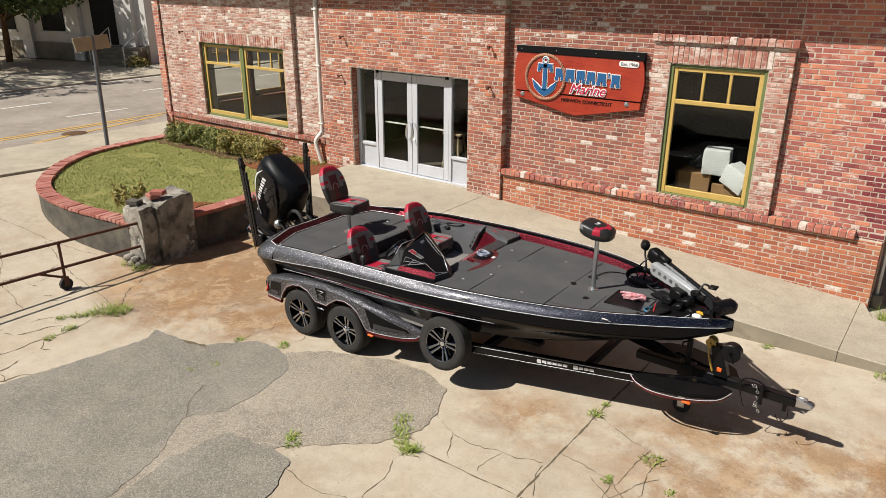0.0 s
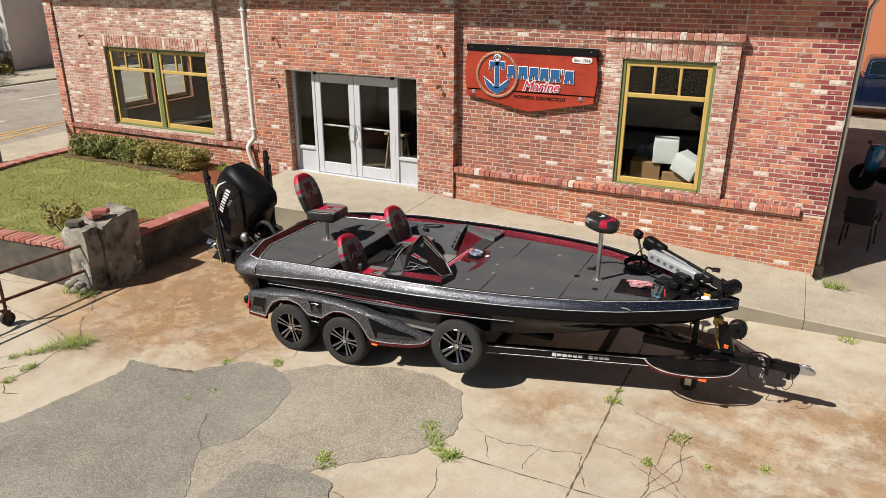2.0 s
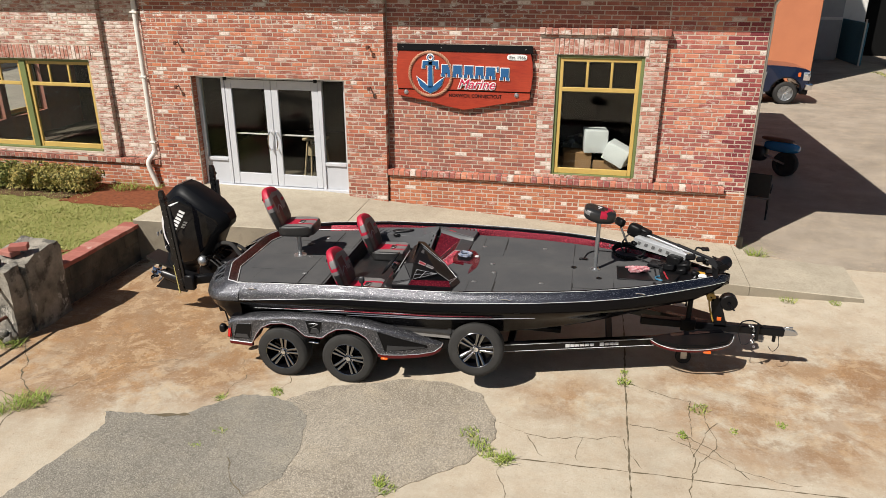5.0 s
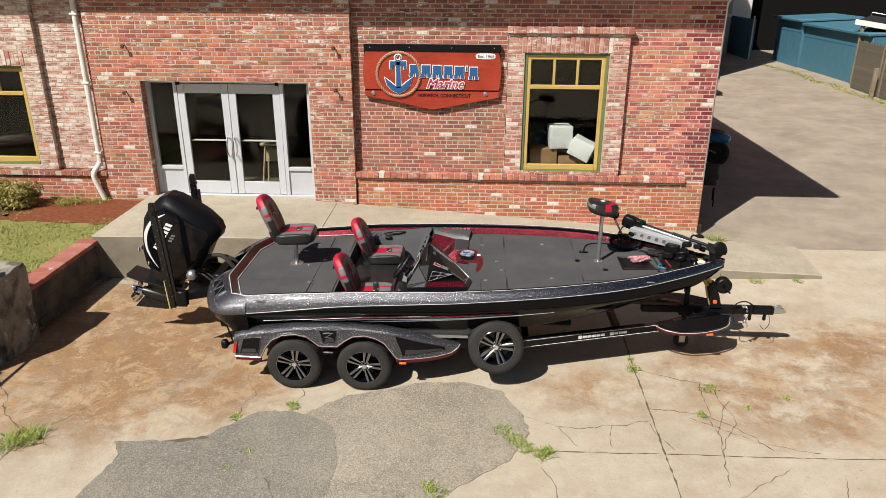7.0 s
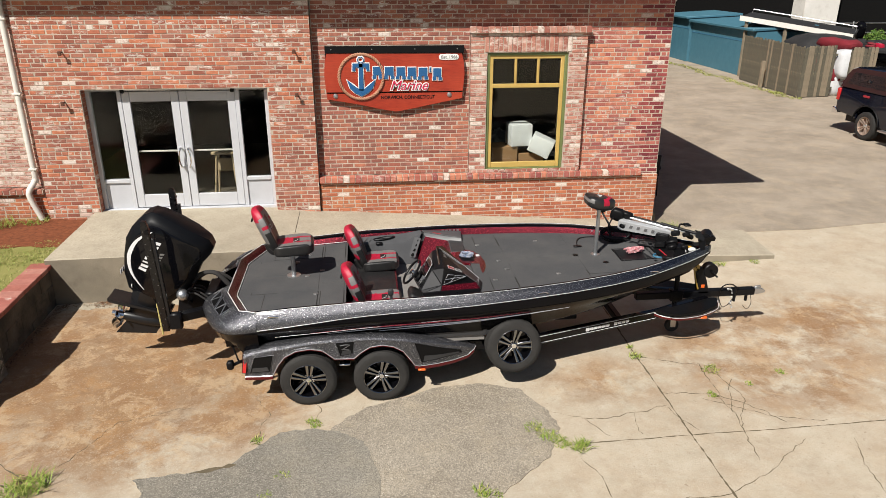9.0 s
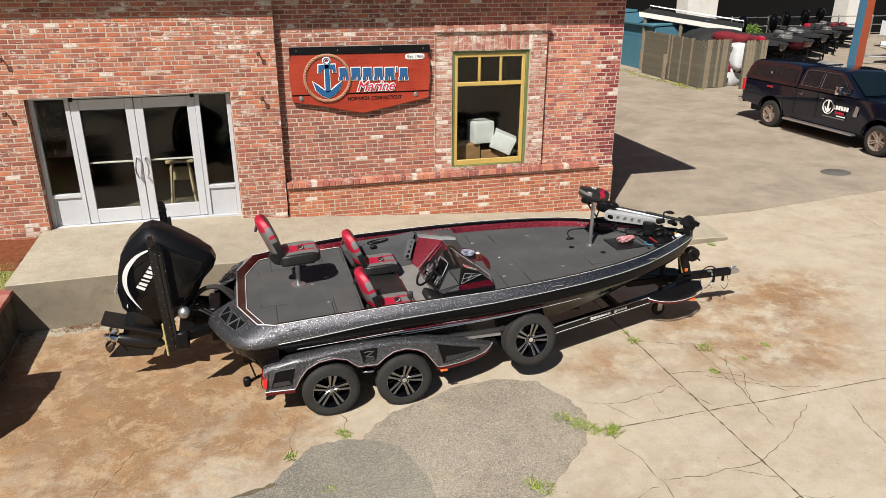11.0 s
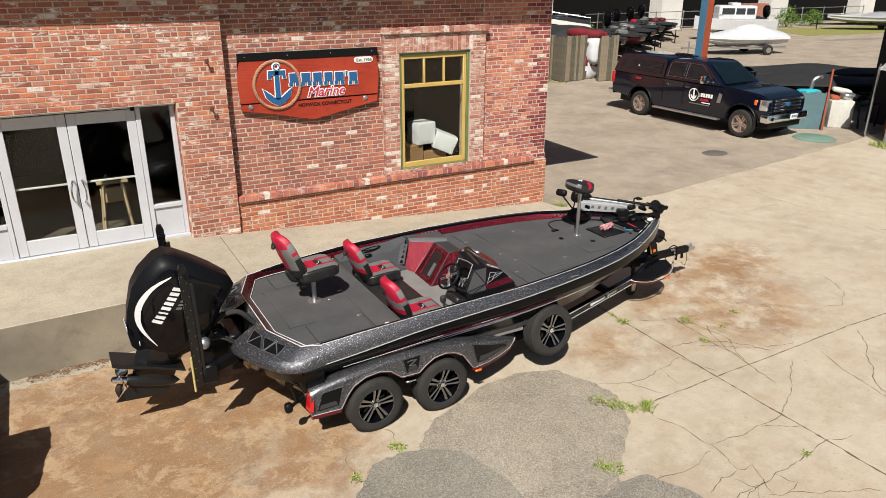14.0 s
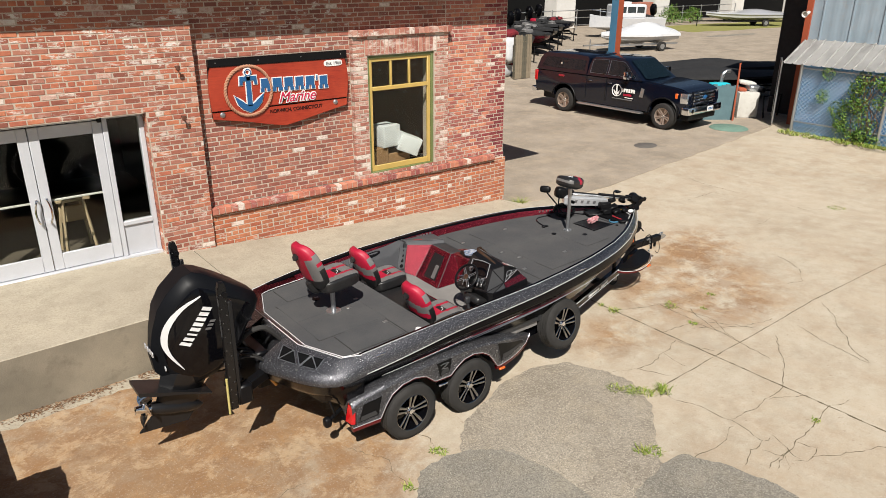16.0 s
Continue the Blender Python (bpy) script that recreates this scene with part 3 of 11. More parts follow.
for i, line in enumerate((
        [(-1.91, 6.39), (-1.89, 6.04), (-1.84, 5.54), (-2.16, 5.01)], [(-2.34, 5.66), (-1.68, 5.22), (-1.08, 5.08)], [(-2.8, 5.53), (-2.78, 5.25), (-2.65, 5.04)],
        [(4.48, 10.28), (4.42, 9.7), (4.57, 8.84)], [(3.06, 9.31), (4.16, 9.28)], [(0.05, 4.88), (-0.32, 4.47), (-1.13, 3.86), (-1.28, 3.59)], [(-1.0, 4.73), (-1.2, 4.23), (-1.3, 3.58)],
        [(-4.03, 4.97), (-4.14, 4.66), (-4.02, 4.44), (-3.95, 4.01), (-4.04, 3.7), (-4.04, 3.57)], [(-3.95, 4.01), (-3.18, 3.98), (-2.86, 3.99), (-2.22, 4.28), (-1.54, 4.77)], [(-3.21, 3.95), (-2.71, 3.7)],
        [(-5.0, 3.87), (-4.46, 3.83), (-4.05, 3.93)], [(-4.04, 3.57), (-4.3, 3.56), (-4.59, 3.47)], [(-4.39, 3.23), (-4.01, 3.31), (-3.62, 3.36), (-2.66, 3.41), (-2.4, 3.36)])):
    crack(line, 0.009, 0.04, 300 + i)
for i, line in enumerate((
        [(-4.09, 3.2), (-3.92, 3.09), (-3.52, 2.89), (-3.05, 2.64)], [(-4.44, 3.3), (-3.94, 3.35), (-4.03, 3.16)], [(-3.94, 3.35), (-3.86, 3.55), (-4.04, 3.57)], [(-4.2, 3.5), (-4.12, 3.3), (-4.3, 3.15)], [(-3.75, 3.35), (-3.68, 3.15), (-3.92, 3.09)],
        [(2.75, 7.48), (3.41, 7.53)], [(4.58, 7.78), (4.56, 7.3), (5.12, 7.03)], [(1.44, 6.36), (1.14, 5.78), (0.65, 5.48), (0.33, 5.58)])):
    crack(line, 0.008, 0.05, 330 + i)
r = random.Random(15)
for i in range(30):
    x, y, a = r.uniform(-12.5, -8.7), r.uniform(1.5, 4.8), r.uniform(0, 6.3)
    pts = [(x, y)]
    for j in range(r.randint(1, 3)):
        a += r.uniform(-0.9, 0.9)
        x, y = x + 0.2 * math.cos(a), y + 0.2 * math.sin(a)
        pts.append((x, y))
    crack(pts, r.uniform(0.01, 0.035), 0.05, 230 + i)
crack([(-6.5, 3.8), (-6.75, 4.0), (-6.95, 4.35)], 0.014, 0.03, 62, 0.0145)
crack([(-8.2, 4.88), (-7.95, 4.93), (-7.75, 4.98)], 0.06, 0.02, 63, 0.0145)
tagged(part("pavement_cracks", bm, M_crack, smooth=False), "thin dirt-filled cracks and joints in the concrete", "cracks", kind="stuff")

# raised walk in front of the building
WALK = [(-11.15, 0.74), (-8.2, 0.72), (-7.1, 0.62), (-0.7, 0.20), (1.1, 0.11)]


def walk_front(x):
    return 9.2 + 0.045 * (x + 11)


def walk_panel(name, x0, x1, skew=0.0):
    bm = B()
    n = 8
    rows = []
    for i in range(n + 1):
        f = i / n
        xb, xf = x0 + (x1 - x0) * f, x0 + (x1 - skew - x0) * f
        z = lerp(WALK, xb)
        yf = walk_front(xf)
        yb = 11.62 if xb < -0.6 else 11.02
        rows.append([bm.verts.new(p) for p in ((xb, yb, -0.1), (xb, yb, z + 0.01), (xf, yf + 0.012, z), (xf, yf, z - 0.012), (xf, yf - 0.02, -0.1))])
    for a, b in zip(rows, rows[1:]):
        for j in range(4):
            f = bm.faces.new((a[j], b[j], b[j + 1], a[j + 1]))
            f.material_index = 1 if j == 3 else 0
    for r_ in (rows[0], rows[-1]):
        bm.faces.new(r_).material_index = 1
    bmesh.ops.recalc_face_normals(bm, faces=bm.faces[:])
    return tagged(part(name, bm, [M_slab, M_dock], angle=30), "pale concrete walk raised along the brick front", "walkway", kind="structure")


walk_panel("walkway_1", -11.15, -7.52)
walk_panel("walkway_2", -7.51, -0.772)
walk_panel("walkway_3", -0.765, 1.0, 0.08)

# lawn island with brick kerb, retaining wall and pier
KERB = [(-11.45, 6.25), (-12.0, 6.2), (-13.5, 6.1), (-15.0, 6.4), (-16.3, 7.3), (-17.2, 8.5), (-17.45, 10.0), (-17.4, 11.3)]
kerb_pts = spline([(x, y, 0) for x, y in KERB], 8)
lawn_out = [(p.x, p.y) for p in kerb_pts] + [(-17.4, 11.46), (-11.16, 11.4), (-11.17, 9.2), (-11.3, 9.15), (-11.3, 7.1)]
bm = B()
cols = []
top = [bm.verts.new((x, y, 0.64)) for x, y in lawn_out]
bm.faces.new(top)
bmesh.ops.recalc_face_normals(bm, faces=bm.faces[:])
if bm.faces[:][0].normal.z < 0:
    bmesh.ops.reverse_faces(bm, faces=bm.faces[:])
bmesh.ops.triangulate(bm, faces=bm.faces[:])
lawn = tagged(part("lawn", bm, M_lawn, smooth=False), "patchy mown green lawn inside a brick kerb", "lawn", kind="structure")

bm = B()
rows = []
for i, p in enumerate(kerb_pts):
    t = (kerb_pts[min(i + 1, len(kerb_pts) - 1)] - kerb_pts[max(i - 1, 0)]).normalized()
    s = t.cross(Vector((0, 0, 1)))
    s = s if s.dot(p - Vector((-14, 9, 0))) > 0 else -s
    a, b = p + s * 0.12, p - s * 0.14
    base = ground_height(p.x, p.y) - 0.1
    rows.append([(a.x, a.y, base), (a.x, a.y, 0.655), (b.x, b.y, 0.655), (b.x, b.y, 0.5)])
quad_loft(bm, rows, False)
bmesh.ops.recalc_face_normals(bm, faces=bm.faces[:])
kerb = tagged(part("kerb", bm, M_pier), "low brick-capped kerb round the lawn", "kerb", kind="structure")
M_cap = brick_mat("cap_brick", [(0.0, (0.30, 0.10, 0.075)), (0.5, (0.36, 0.15, 0.11)), (1.0, (0.42, 0.21, 0.16))], 0.2)


def brick_mesh(name, l, d, h, material, r=0.006):
    bm = B()
    box(bm, (-l / 2, -d / 2, 0), (l / 2, d / 2, h), r)
    me = bpy.data.meshes.new(name)
    bm.to_mesh(me)
    bm.free()
    me.materials.append(material)
    return me


cap_me = brick_mesh("brick", 0.105, 0.29, 0.06, M_cap)
dist, nxt = 0.0, 0.0
for a, b in zip(kerb_pts, kerb_pts[1:]):
    L = (b - a).length
    while nxt <= dist + L:
        p = a.lerp(b, (nxt - dist) / L)
        t = (b - a).normalized()
        ob = part("brick", cap_me, M_cap, kerb)
        ob.matrix_basis = pose(p.x, p.y, 0.655 + rnd.uniform(-0.006, 0.008), rnd.uniform(-2, 2), rnd.uniform(-2, 2), math.degrees(math.atan2(t.y, t.x)) + rnd.uniform(-3, 3))
        nxt += 0.118
    dist += L

bm = B()
for i in range(5):
    for j in range(3):
        y0 = 6.95 + i * 0.46 + (0.2 if j % 2 else 0)
        box(bm, (-11.36, y0, -0.1 + j * 0.23), (-11.09 + rnd.uniform(-0.006, 0.006), min(y0 + 0.45, 9.18), 0.12 + j * 0.23), 0.012)
box(bm, (-11.35, 6.9, -0.1), (-11.097, 9.18, 0.58))
low_wall = tagged(part("retaining_wall", bm, M_pier), "stained concrete block retaining wall beside the lawn", "wall", kind="structure")
cap2 = brick_mesh("brick", 0.2, 0.31, 0.07, M_cap)
for i in range(11):
    ob = part("brick", cap2, M_cap, low_wall)
    ob.matrix_basis = pose(-11.22, 7.14 + i * 0.203, 0.59 + rnd.uniform(-0.004, 0.004), 0, 0, 90 + rnd.uniform(-1.5, 1.5))

k = Nodes("weathered_plaster", 0.93, spec=0.2)
c = k.mix(k.ramp(k.noise(1.6, 7, 0.65), [(0.38, 0.0), (0.62, 1.0)]), (0.36, 0.325, 0.27), (0.12, 0.112, 0.098))
c = k.mix(k.ramp(k.noise(3.4, 9, 0.72), [(0.52, 0.0), (0.60, 0.85)]), c, (0.075, 0.072, 0.066))
c = k.mix(k.ramp(k.noise(2.1, 10, 0.75, dist=0.6), [(0.58, 0.0), (0.62, 0.8)]), c, (0.52, 0.49, 0.43))
c = k.mix(k.ramp(k.noise(30, 5, 0.7), [(0.55, 0.0), (0.70, 0.5)]), c, (0.16, 0.145, 0.12))
k.set("Base Color", c)
k.bump(k.math("ADD", k.noise(22, 8, 0.75), k.math("MULTIPLY", k.noise(5, 6), 2.0)), 0.9, 0.02)
M_plaster = k.mat
pier = thing("pier", "weathered grey rendered pier with blackened side and broken top", "pier", (-11.22, 6.63, 0))


def rough_block(name, lo, hi, rise, seed, label=""):
    """A worn masonry block: a fine box with knocked-off edges and an uneven, rising top."""
    bm = B()
    levels = 12
    rows = []
    for lv in range(levels + 1):
        f = lv / levels
        ring = []
        for i in range(40):
            g_ = i / 40 * 4
            s, u = int(g_), g_ - int(g_)
            cx, cy = [(-1 + 2 * u, -1), (1, -1 + 2 * u), (1 - 2 * u, 1), (-1, 1 - 2 * u)][s]
            rr = 1 - 0.035 * max(0, abs(cx) + abs(cy) - 1.7) - (0.05 if lv == levels else 0.0)
            p = Vector(((lo[0] + hi[0]) / 2 + cx * rr * (hi[0] - lo[0]) / 2, (lo[1] + hi[1]) / 2 + cy * rr * (hi[1] - lo[1]) / 2, lo[2] + (hi[2] - lo[2]) * f + rise * (cy * 0.5 + 0.5) * f))
            o = Vector((seed * 3.1, 0, 0))
            p += Vector((noise.noise(p * 3.5 + o), noise.noise(p * 3.5 + o * 2), 0)) * 0.035 + Vector((noise.noise(p * 11 + o), noise.noise(p * 11 + o * 2), 0)) * 0.012
            p.z += 0.05 * noise.noise(p * 6 + o) * (lv > levels - 2)
            ring.append(p - Vector((-11.22, 6.63, 0)))
        rows.append(ring)
    quad_loft(bm, rows, True)
    mid = bm.verts.new(sum(rows[-1], Vector()) / 40 + Vector((0, 0, 0.02)))
    bm.verts.ensure_lookup_table()
    last = bm.verts[levels * 40:levels * 40 + 40]
    for i in range(40):
        bm.faces.new((last[i], last[(i + 1) % 40], mid))
    bmesh.ops.recalc_face_normals(bm, faces=bm.faces[:])
    part(name, bm, M_plaster, pier, label, angle=50)


rough_block("pier_block", (-11.52, 6.42, -0.1), (-10.92, 7.13, 1.06), 0.10, 1)
rough_block("pier_end", (-11.50, 6.12, -0.1), (-10.97, 6.40, 1.02), 0.04, 2, "pale weathered end of the pier")
r = random.Random(9)
for i in range(6):
    bm = B()
    q = r.uniform(0.05, 0.10)
    pillow_co = (-11.45 + 0.09 * i, 6.06 + r.uniform(-0.02, 0.02), 0.02 + 0.10 * (i % 2))
    bmesh.ops.create_icosphere(bm, subdivisions=2, radius=q, matrix=pose(pillow_co[0] + 11.22, pillow_co[1] - 6.63, pillow_co[2], 0, 0, r.uniform(0, 90)) @ Matrix.Diagonal((1.2, 0.7, 0.9, 1)))
    for v in bm.verts:
        v.co += v.normal * 0.02 * noise.noise(v.co * 12)
    part("foot_stone", bm, M_plaster, pier)
for x, y, z, a in ((-11.3, 6.24, 1.055, 20), (-11.25, 6.56, 1.10, -14), (-11.12, 6.60, 1.175, 30)):
    me = brick_mesh("loose_brick", 0.24, 0.16, 0.08, M_cap if a != 20 else M_pier, 0.01)
    ob = part("loose_brick", me, M_cap)
    ob.matrix_basis = pose(x, y, z, 0, 0, a)
    tagged(ob, "loose brick lying on the pier", "brick", "bricks on the pier")

# pipe gate on a caster
gate = thing("pipe_gate", "rusty red-brown pipe gate on a small caster wheel", "gate", (-11.05, 4.7, 0))


def gp(y, z):
    return (-0.1 + 0.06 * (y - 4.7) / 5, y - 4.7, z)


for nm, z0, z1 in (("top_rail", 0.765, 1.1), ("bottom_rail", 0.345, 0.68)):
    bm = B()
    tube(bm, [gp(6.42, z0), gp(4.0, z0 + 0.06), gp(-5, z1)], 0.024, 10)
    part(nm, bm, M_rust, gate)
bm = B()
tube(bm, [gp(6.4, 0.34), gp(6.4, 0.77)], 0.024, 10)
part("end_post", bm, M_rust, gate)
for y0 in (4.8, 1.6):
    bm = B()
    tube(bm, [gp(y0, 0.2 if y0 > 4 else 0.5), gp(y0, 0.81)], 0.024, 10)
    part("post", bm, M_rust, gate)
bm = B()
tube(bm, [gp(4.4, 0.40), gp(4.78, 0.22)], 0.02, 8)
part("brace", bm, M_rust, gate)
bm = B()
cyl(bm, (-0.13, 0.1, 0.1), (-0.07, 0.1, 0.1), 0.10, n=20)
wheel = part("caster_wheel", bm, M_rubber, gate)
bm = B()
for s in (-0.145, -0.055):
    box(bm, (s - 0.006, 0.06, 0.08), (s + 0.006, 0.14, 0.24), 0.004)
part("fork", bm, M_rust, wheel)

# greenery
def blades(bm, cx, cy, z, n, spread, h, lean=0.5, w=0.008, r=rnd):
    for i in range(n):
        a, d = r.uniform(0, 6.283), spread * math.sqrt(r.random())
        x, y = cx + d * math.cos(a), cy + d * math.sin(a)
        t = r.uniform(0, 6.283)
        hh = h * r.uniform(0.4, 1.15)
        lx, ly = lean * hh * math.cos(t), lean * hh * math.sin(t)
        q = t + 1.57
        wx, wy = w * math.cos(q), w * math.sin(q)
        v = [bm.verts.new(p) for p in ((x - wx, y - wy, z), (x + wx, y + wy, z), (x + lx * 0.45 + wx * 0.8, y + ly * 0.45 + wy * 0.8, z + hh * 0.65), (x + lx * 0.45 - wx * 0.8, y + ly * 0.45 - wy * 0.8, z + hh * 0.65), (x + lx, y + ly, z + hh))]
        bm.faces.new((v[0], v[1], v[2], v[3]))
        bm.faces.new((v[3], v[2], v[4]))


TUFTS = [(-7.59, 5.40, 0.08, 0.07), (-6.97, 5.67, 0.09, 0.07), (-7.25, 4.75, 0.08, 0.06), (-7.4, 4.46, 0.07, 0.05), (-4.38, 5.12, 0.13, 0.11), (-4.5, 5.28, 0.12, 0.1), (-4.28, 4.98, 0.12, 0.1), (-4.09, 4.86, 0.09, 0.17), (-4.02, 4.92, 0.05, 0.14), (-2.18, 5.70, 0.08, 0.06), (-1.93, 6.28, 0.13, 0.08), (-9.72, 4.85, 0.20, 0.22), (-9.86, 4.72, 0.18, 0.2), (-9.98, 4.55, 0.13, 0.14), (-10.08, 4.38, 0.1, 0.1), (-10.18, 4.2, 0.08, 0.08), (-9.75, 4.1, 0.12, 0.1), (-9.7, 3.8, 0.1, 0.08), (-2.78, 6.7, 0.10, 0.1), (-2.77, 6.95, 0.05, 0.06), (-5.17, 4.2, 0.12, 0.08), (-5.25, 4.28, 0.1, 0.1), (-7.02, 5.72, 0.07, 0.06), (-1.05, 6.12, 0.07, 0.05), (-0.2, 9.6, 0.14, 0.1), (0.5, 9.62, 0.1, 0.07), (-1.6, 9.55, 0.1, 0.07), (-11.35, 6.05, 0.2, 0.22), (-11.0, 6.0, 0.16, 0.2), (5.2, 7.0, 0.2, 0.05), (-0.35, 11.3, 0.16, 0.3), (-3.2, 3.4, 0.06, 0.05), (-1.6, 5.9, 0.06, 0.04), (-12.6, 11.15, 0.28, 0.28), (-12.1, 11.25, 0.2, 0.18)]
for x, y, s, h in TUFTS:
    bm = B()
    z = ground_height(x, y) if x > -11.2 or y < 6.3 else 0.64
    blades(bm, 0, 0, 0, int(70 * (s / 0.15) ** 1.3) + 14, s * 0.9, h * 0.45, 1.8, 0.005)
    ob = part("weed_tuft", bm, M_weed, smooth=False)
    ob.location = (x, y, z)
    tagged(ob, "small green weed tuft growing from a crack", "weed", "weeds in the cracks")

bm = B()
r = random.Random(21)


def inside(x, y, pts):
    odd = False
    n = len(pts)
    for i in range(n):
        a, b = pts[i], pts[(i + 1) % n]
        if (a[1] > y) != (b[1] > y) and x < (b[0] - a[0]) * (y - a[1]) / (b[1] - a[1]) + a[0]:
            odd = not odd
    return odd


count = 0
while count < 36000:
    x, y = r.uniform(-17.4, -11.1), r.uniform(6.1, 11.3)
    if not inside(x, y, lawn_out) or (x > -13.0 and y > 10.1 + 0.5 * noise.noise(Vector((x, y, 0)) * 2)) or (x > -12.3 and y < 7.7 and noise.noise(Vector((x, y, 3)) * 2) > -0.2):
        continue
    if noise.noise(Vector((x, y, 5)) * 1.3) < -0.35 and r.random() < 0.75:
        continue
    blades(bm, x, y, 0.636, 1, 0.01, 0.034, 1.1, 0.006, r)
    count += 1
tagged(part("lawn_grass", bm, M_grass, smooth=False), "short sunlit lawn grass with dry patches", "grass", kind="stuff")

for nm, out in (("mulch_bed_1", [(-13.4, 10.15), (-11.2, 10.0), (-11.2, 11.42), (-13.4, 11.42)]), ("mulch_bed_2", [(-12.4, 6.75), (-11.42, 6.9), (-11.40, 7.9), (-12.0, 7.6)]), ("mulch_bed_3", [(-17.3, 10.35), (-13.3, 10.3), (-13.3, 11.42), (-17.3, 11.42)])):
    sheet(nm, out, 0.012, M_mulch if nm != "mulch_bed_3" else M_soil, "bed of reddish bark mulch by the lawn", "mulch bed", base=0.642, amp=0.06)


def leafy(bm, centre, size, n, leaf, r, top=1.0):
    """Small leaves over and inside a lumpy body."""
    for i in range(n):
        d = Vector((r.gauss(0, 1), r.gauss(0, 1), r.gauss(0, 1))).normalized()
        q = Vector((d.x * size[0], d.y * size[1], abs(d.z) * size[2] if top > 0.5 else d.z * size[2]))
        f = r.uniform(0.72, 1.05) + 0.22 * noise.noise((Vector(centre) + q) * 2.6)
        p = Vector(centre) + q * f
        nrm = (d + Vector((r.uniform(-0.8, 0.8), r.uniform(-0.8, 0.8), r.uniform(-0.4, 1.0)))).normalized()
        u, v, w = basis(nrm)
        a = r.uniform(0, 6.28)
        u, v = u * math.cos(a) + v * math.sin(a), v * math.cos(a) - u * math.sin(a)
        L = leaf * r.uniform(0.6, 1.3)
        vs = [bm.verts.new(p + s) for s in (u * -L, v * -L * 0.45, u * L, v * L * 0.45)]
        bm.faces.new(vs)


r = random.Random(31)
for i in range(7):
    x = -16.85 + i * 0.57
    hedge = thing("hedge_shrub", "dense clipped yellow-green shrub against the brick wall" if i > 3 else "dense clipped green shrub against the brick wall", "shrub", (x, 10.85, 0.64), "hedge along the wall")
    bm = B()
    for s in range(9):
        a = r.uniform(0, 6.28)
        tube(bm, [(0, 0, 0), (0.12 * math.cos(a), 0.12 * math.sin(a), 0.2), (0.26 * math.cos(a), 0.2 * math.sin(a), 0.42)], [0.014, 0.01, 0.005], 5)
    part("stems", bm, M_soil, hedge)
    bm = B()
    leafy(bm, (0, 0, 0.08), (0.38, 0.40, 0.42 + r.uniform(-0.05, 0.05)), 1500, 0.030, r)
    for s in range(7):
        a, e = r.uniform(0, 6.28), r.uniform(0.14, 0.32)
        leafy(bm, (e * math.cos(a), e * math.sin(a) * 1.1, r.uniform(0.16, 0.40)), (0.19, 0.19, 0.17), 420, 0.030, r, 0)
    part("leaves", bm, M_hedge if i > 3 else M_hedge_green, hedge)
bush = thing("young_shrub", "small sparse leafy shrub behind the pier", "shrub", (-12.0, 6.55, 0.64))
bm = B()
for s in range(8):
    a = s * 0.8
    tube(bm, [(0, 0, 0), (0.12 * math.cos(a), 0.15 * math.sin(a), 0.25), (0.2 * math.cos(a), 0.28 * math.sin(a), 0.5 + 0.08 * (s % 3))], [0.01, 0.007, 0.004], 5)
part("stems", bm, M_soil, bush)
bm = B()
for s in range(8):
    a = s * 0.8
    leafy(bm, (0.18 * math.cos(a), 0.25 * math.sin(a), 0.36 + 0.05 * (s % 3)), (0.08, 0.08, 0.16), 70, 0.035, r, 0)
part("leaves", bm, M_hedge, bush)

# dry leaves and dirt gathered at the foot of the walk and the low wall
bm = B()
r = random.Random(77)
for i in range(2600):
    f = r.random()
    if f < 0.8:
        x = r.uniform(-11.0, -7.6)
        y = walk_front(x) - 0.03 - abs(r.gauss(0, 0.10)) * (1.0 if x < -8.8 else 0.5)
        if noise.noise(Vector((x * 2.2, 3, 0))) < -0.1 and r.random() < 0.8:
            continue
    else:
        y = r.uniform(7.2, 9.1)
        x = -11.05 + abs(r.gauss(0, 0.07))
    a, L = r.uniform(0, 6.28), r.uniform(0.006, 0.022)
    c_, s_ = math.cos(a) * L, math.sin(a) * L
    z = 0.004 + r.uniform(0.0, 0.012)
    t = r.uniform(-0.006, 0.012)
    bm.faces.new([bm.verts.new(q) for q in ((x - c_, y - s_, z), (x + s_ * 0.5, y - c_ * 0.5, z + 0.003), (x + c_, y + s_, z + t), (x - s_ * 0.5, y + c_ * 0.5, z + 0.003))])
tagged(part("leaf_litter", bm, leaf_mat("dry_leaves", (0.09, 0.045, 0.025), (0.20, 0.11, 0.06), (0.34, 0.23, 0.14)), smooth=False), "dry brown leaf litter along the foot of the walk", "leaf litter", kind="stuff")
sheet("dirt_strip", [(-11.0, 9.17), (-10.95, 8.93), (-10.2, 8.98), (-9.5, 9.0), (-8.8, 9.06), (-8.0, 9.2), (-8.0, 9.32)], 0.004, M_slab, "strip of dusty dirt along the foot of the walk", "dirt", amp=0.04, step=0.08, seed=9)

# ---- brick building ----
WALL_BACK = 11.86
COURSE, MODULE = 0.075, 0.213
bricks = {}


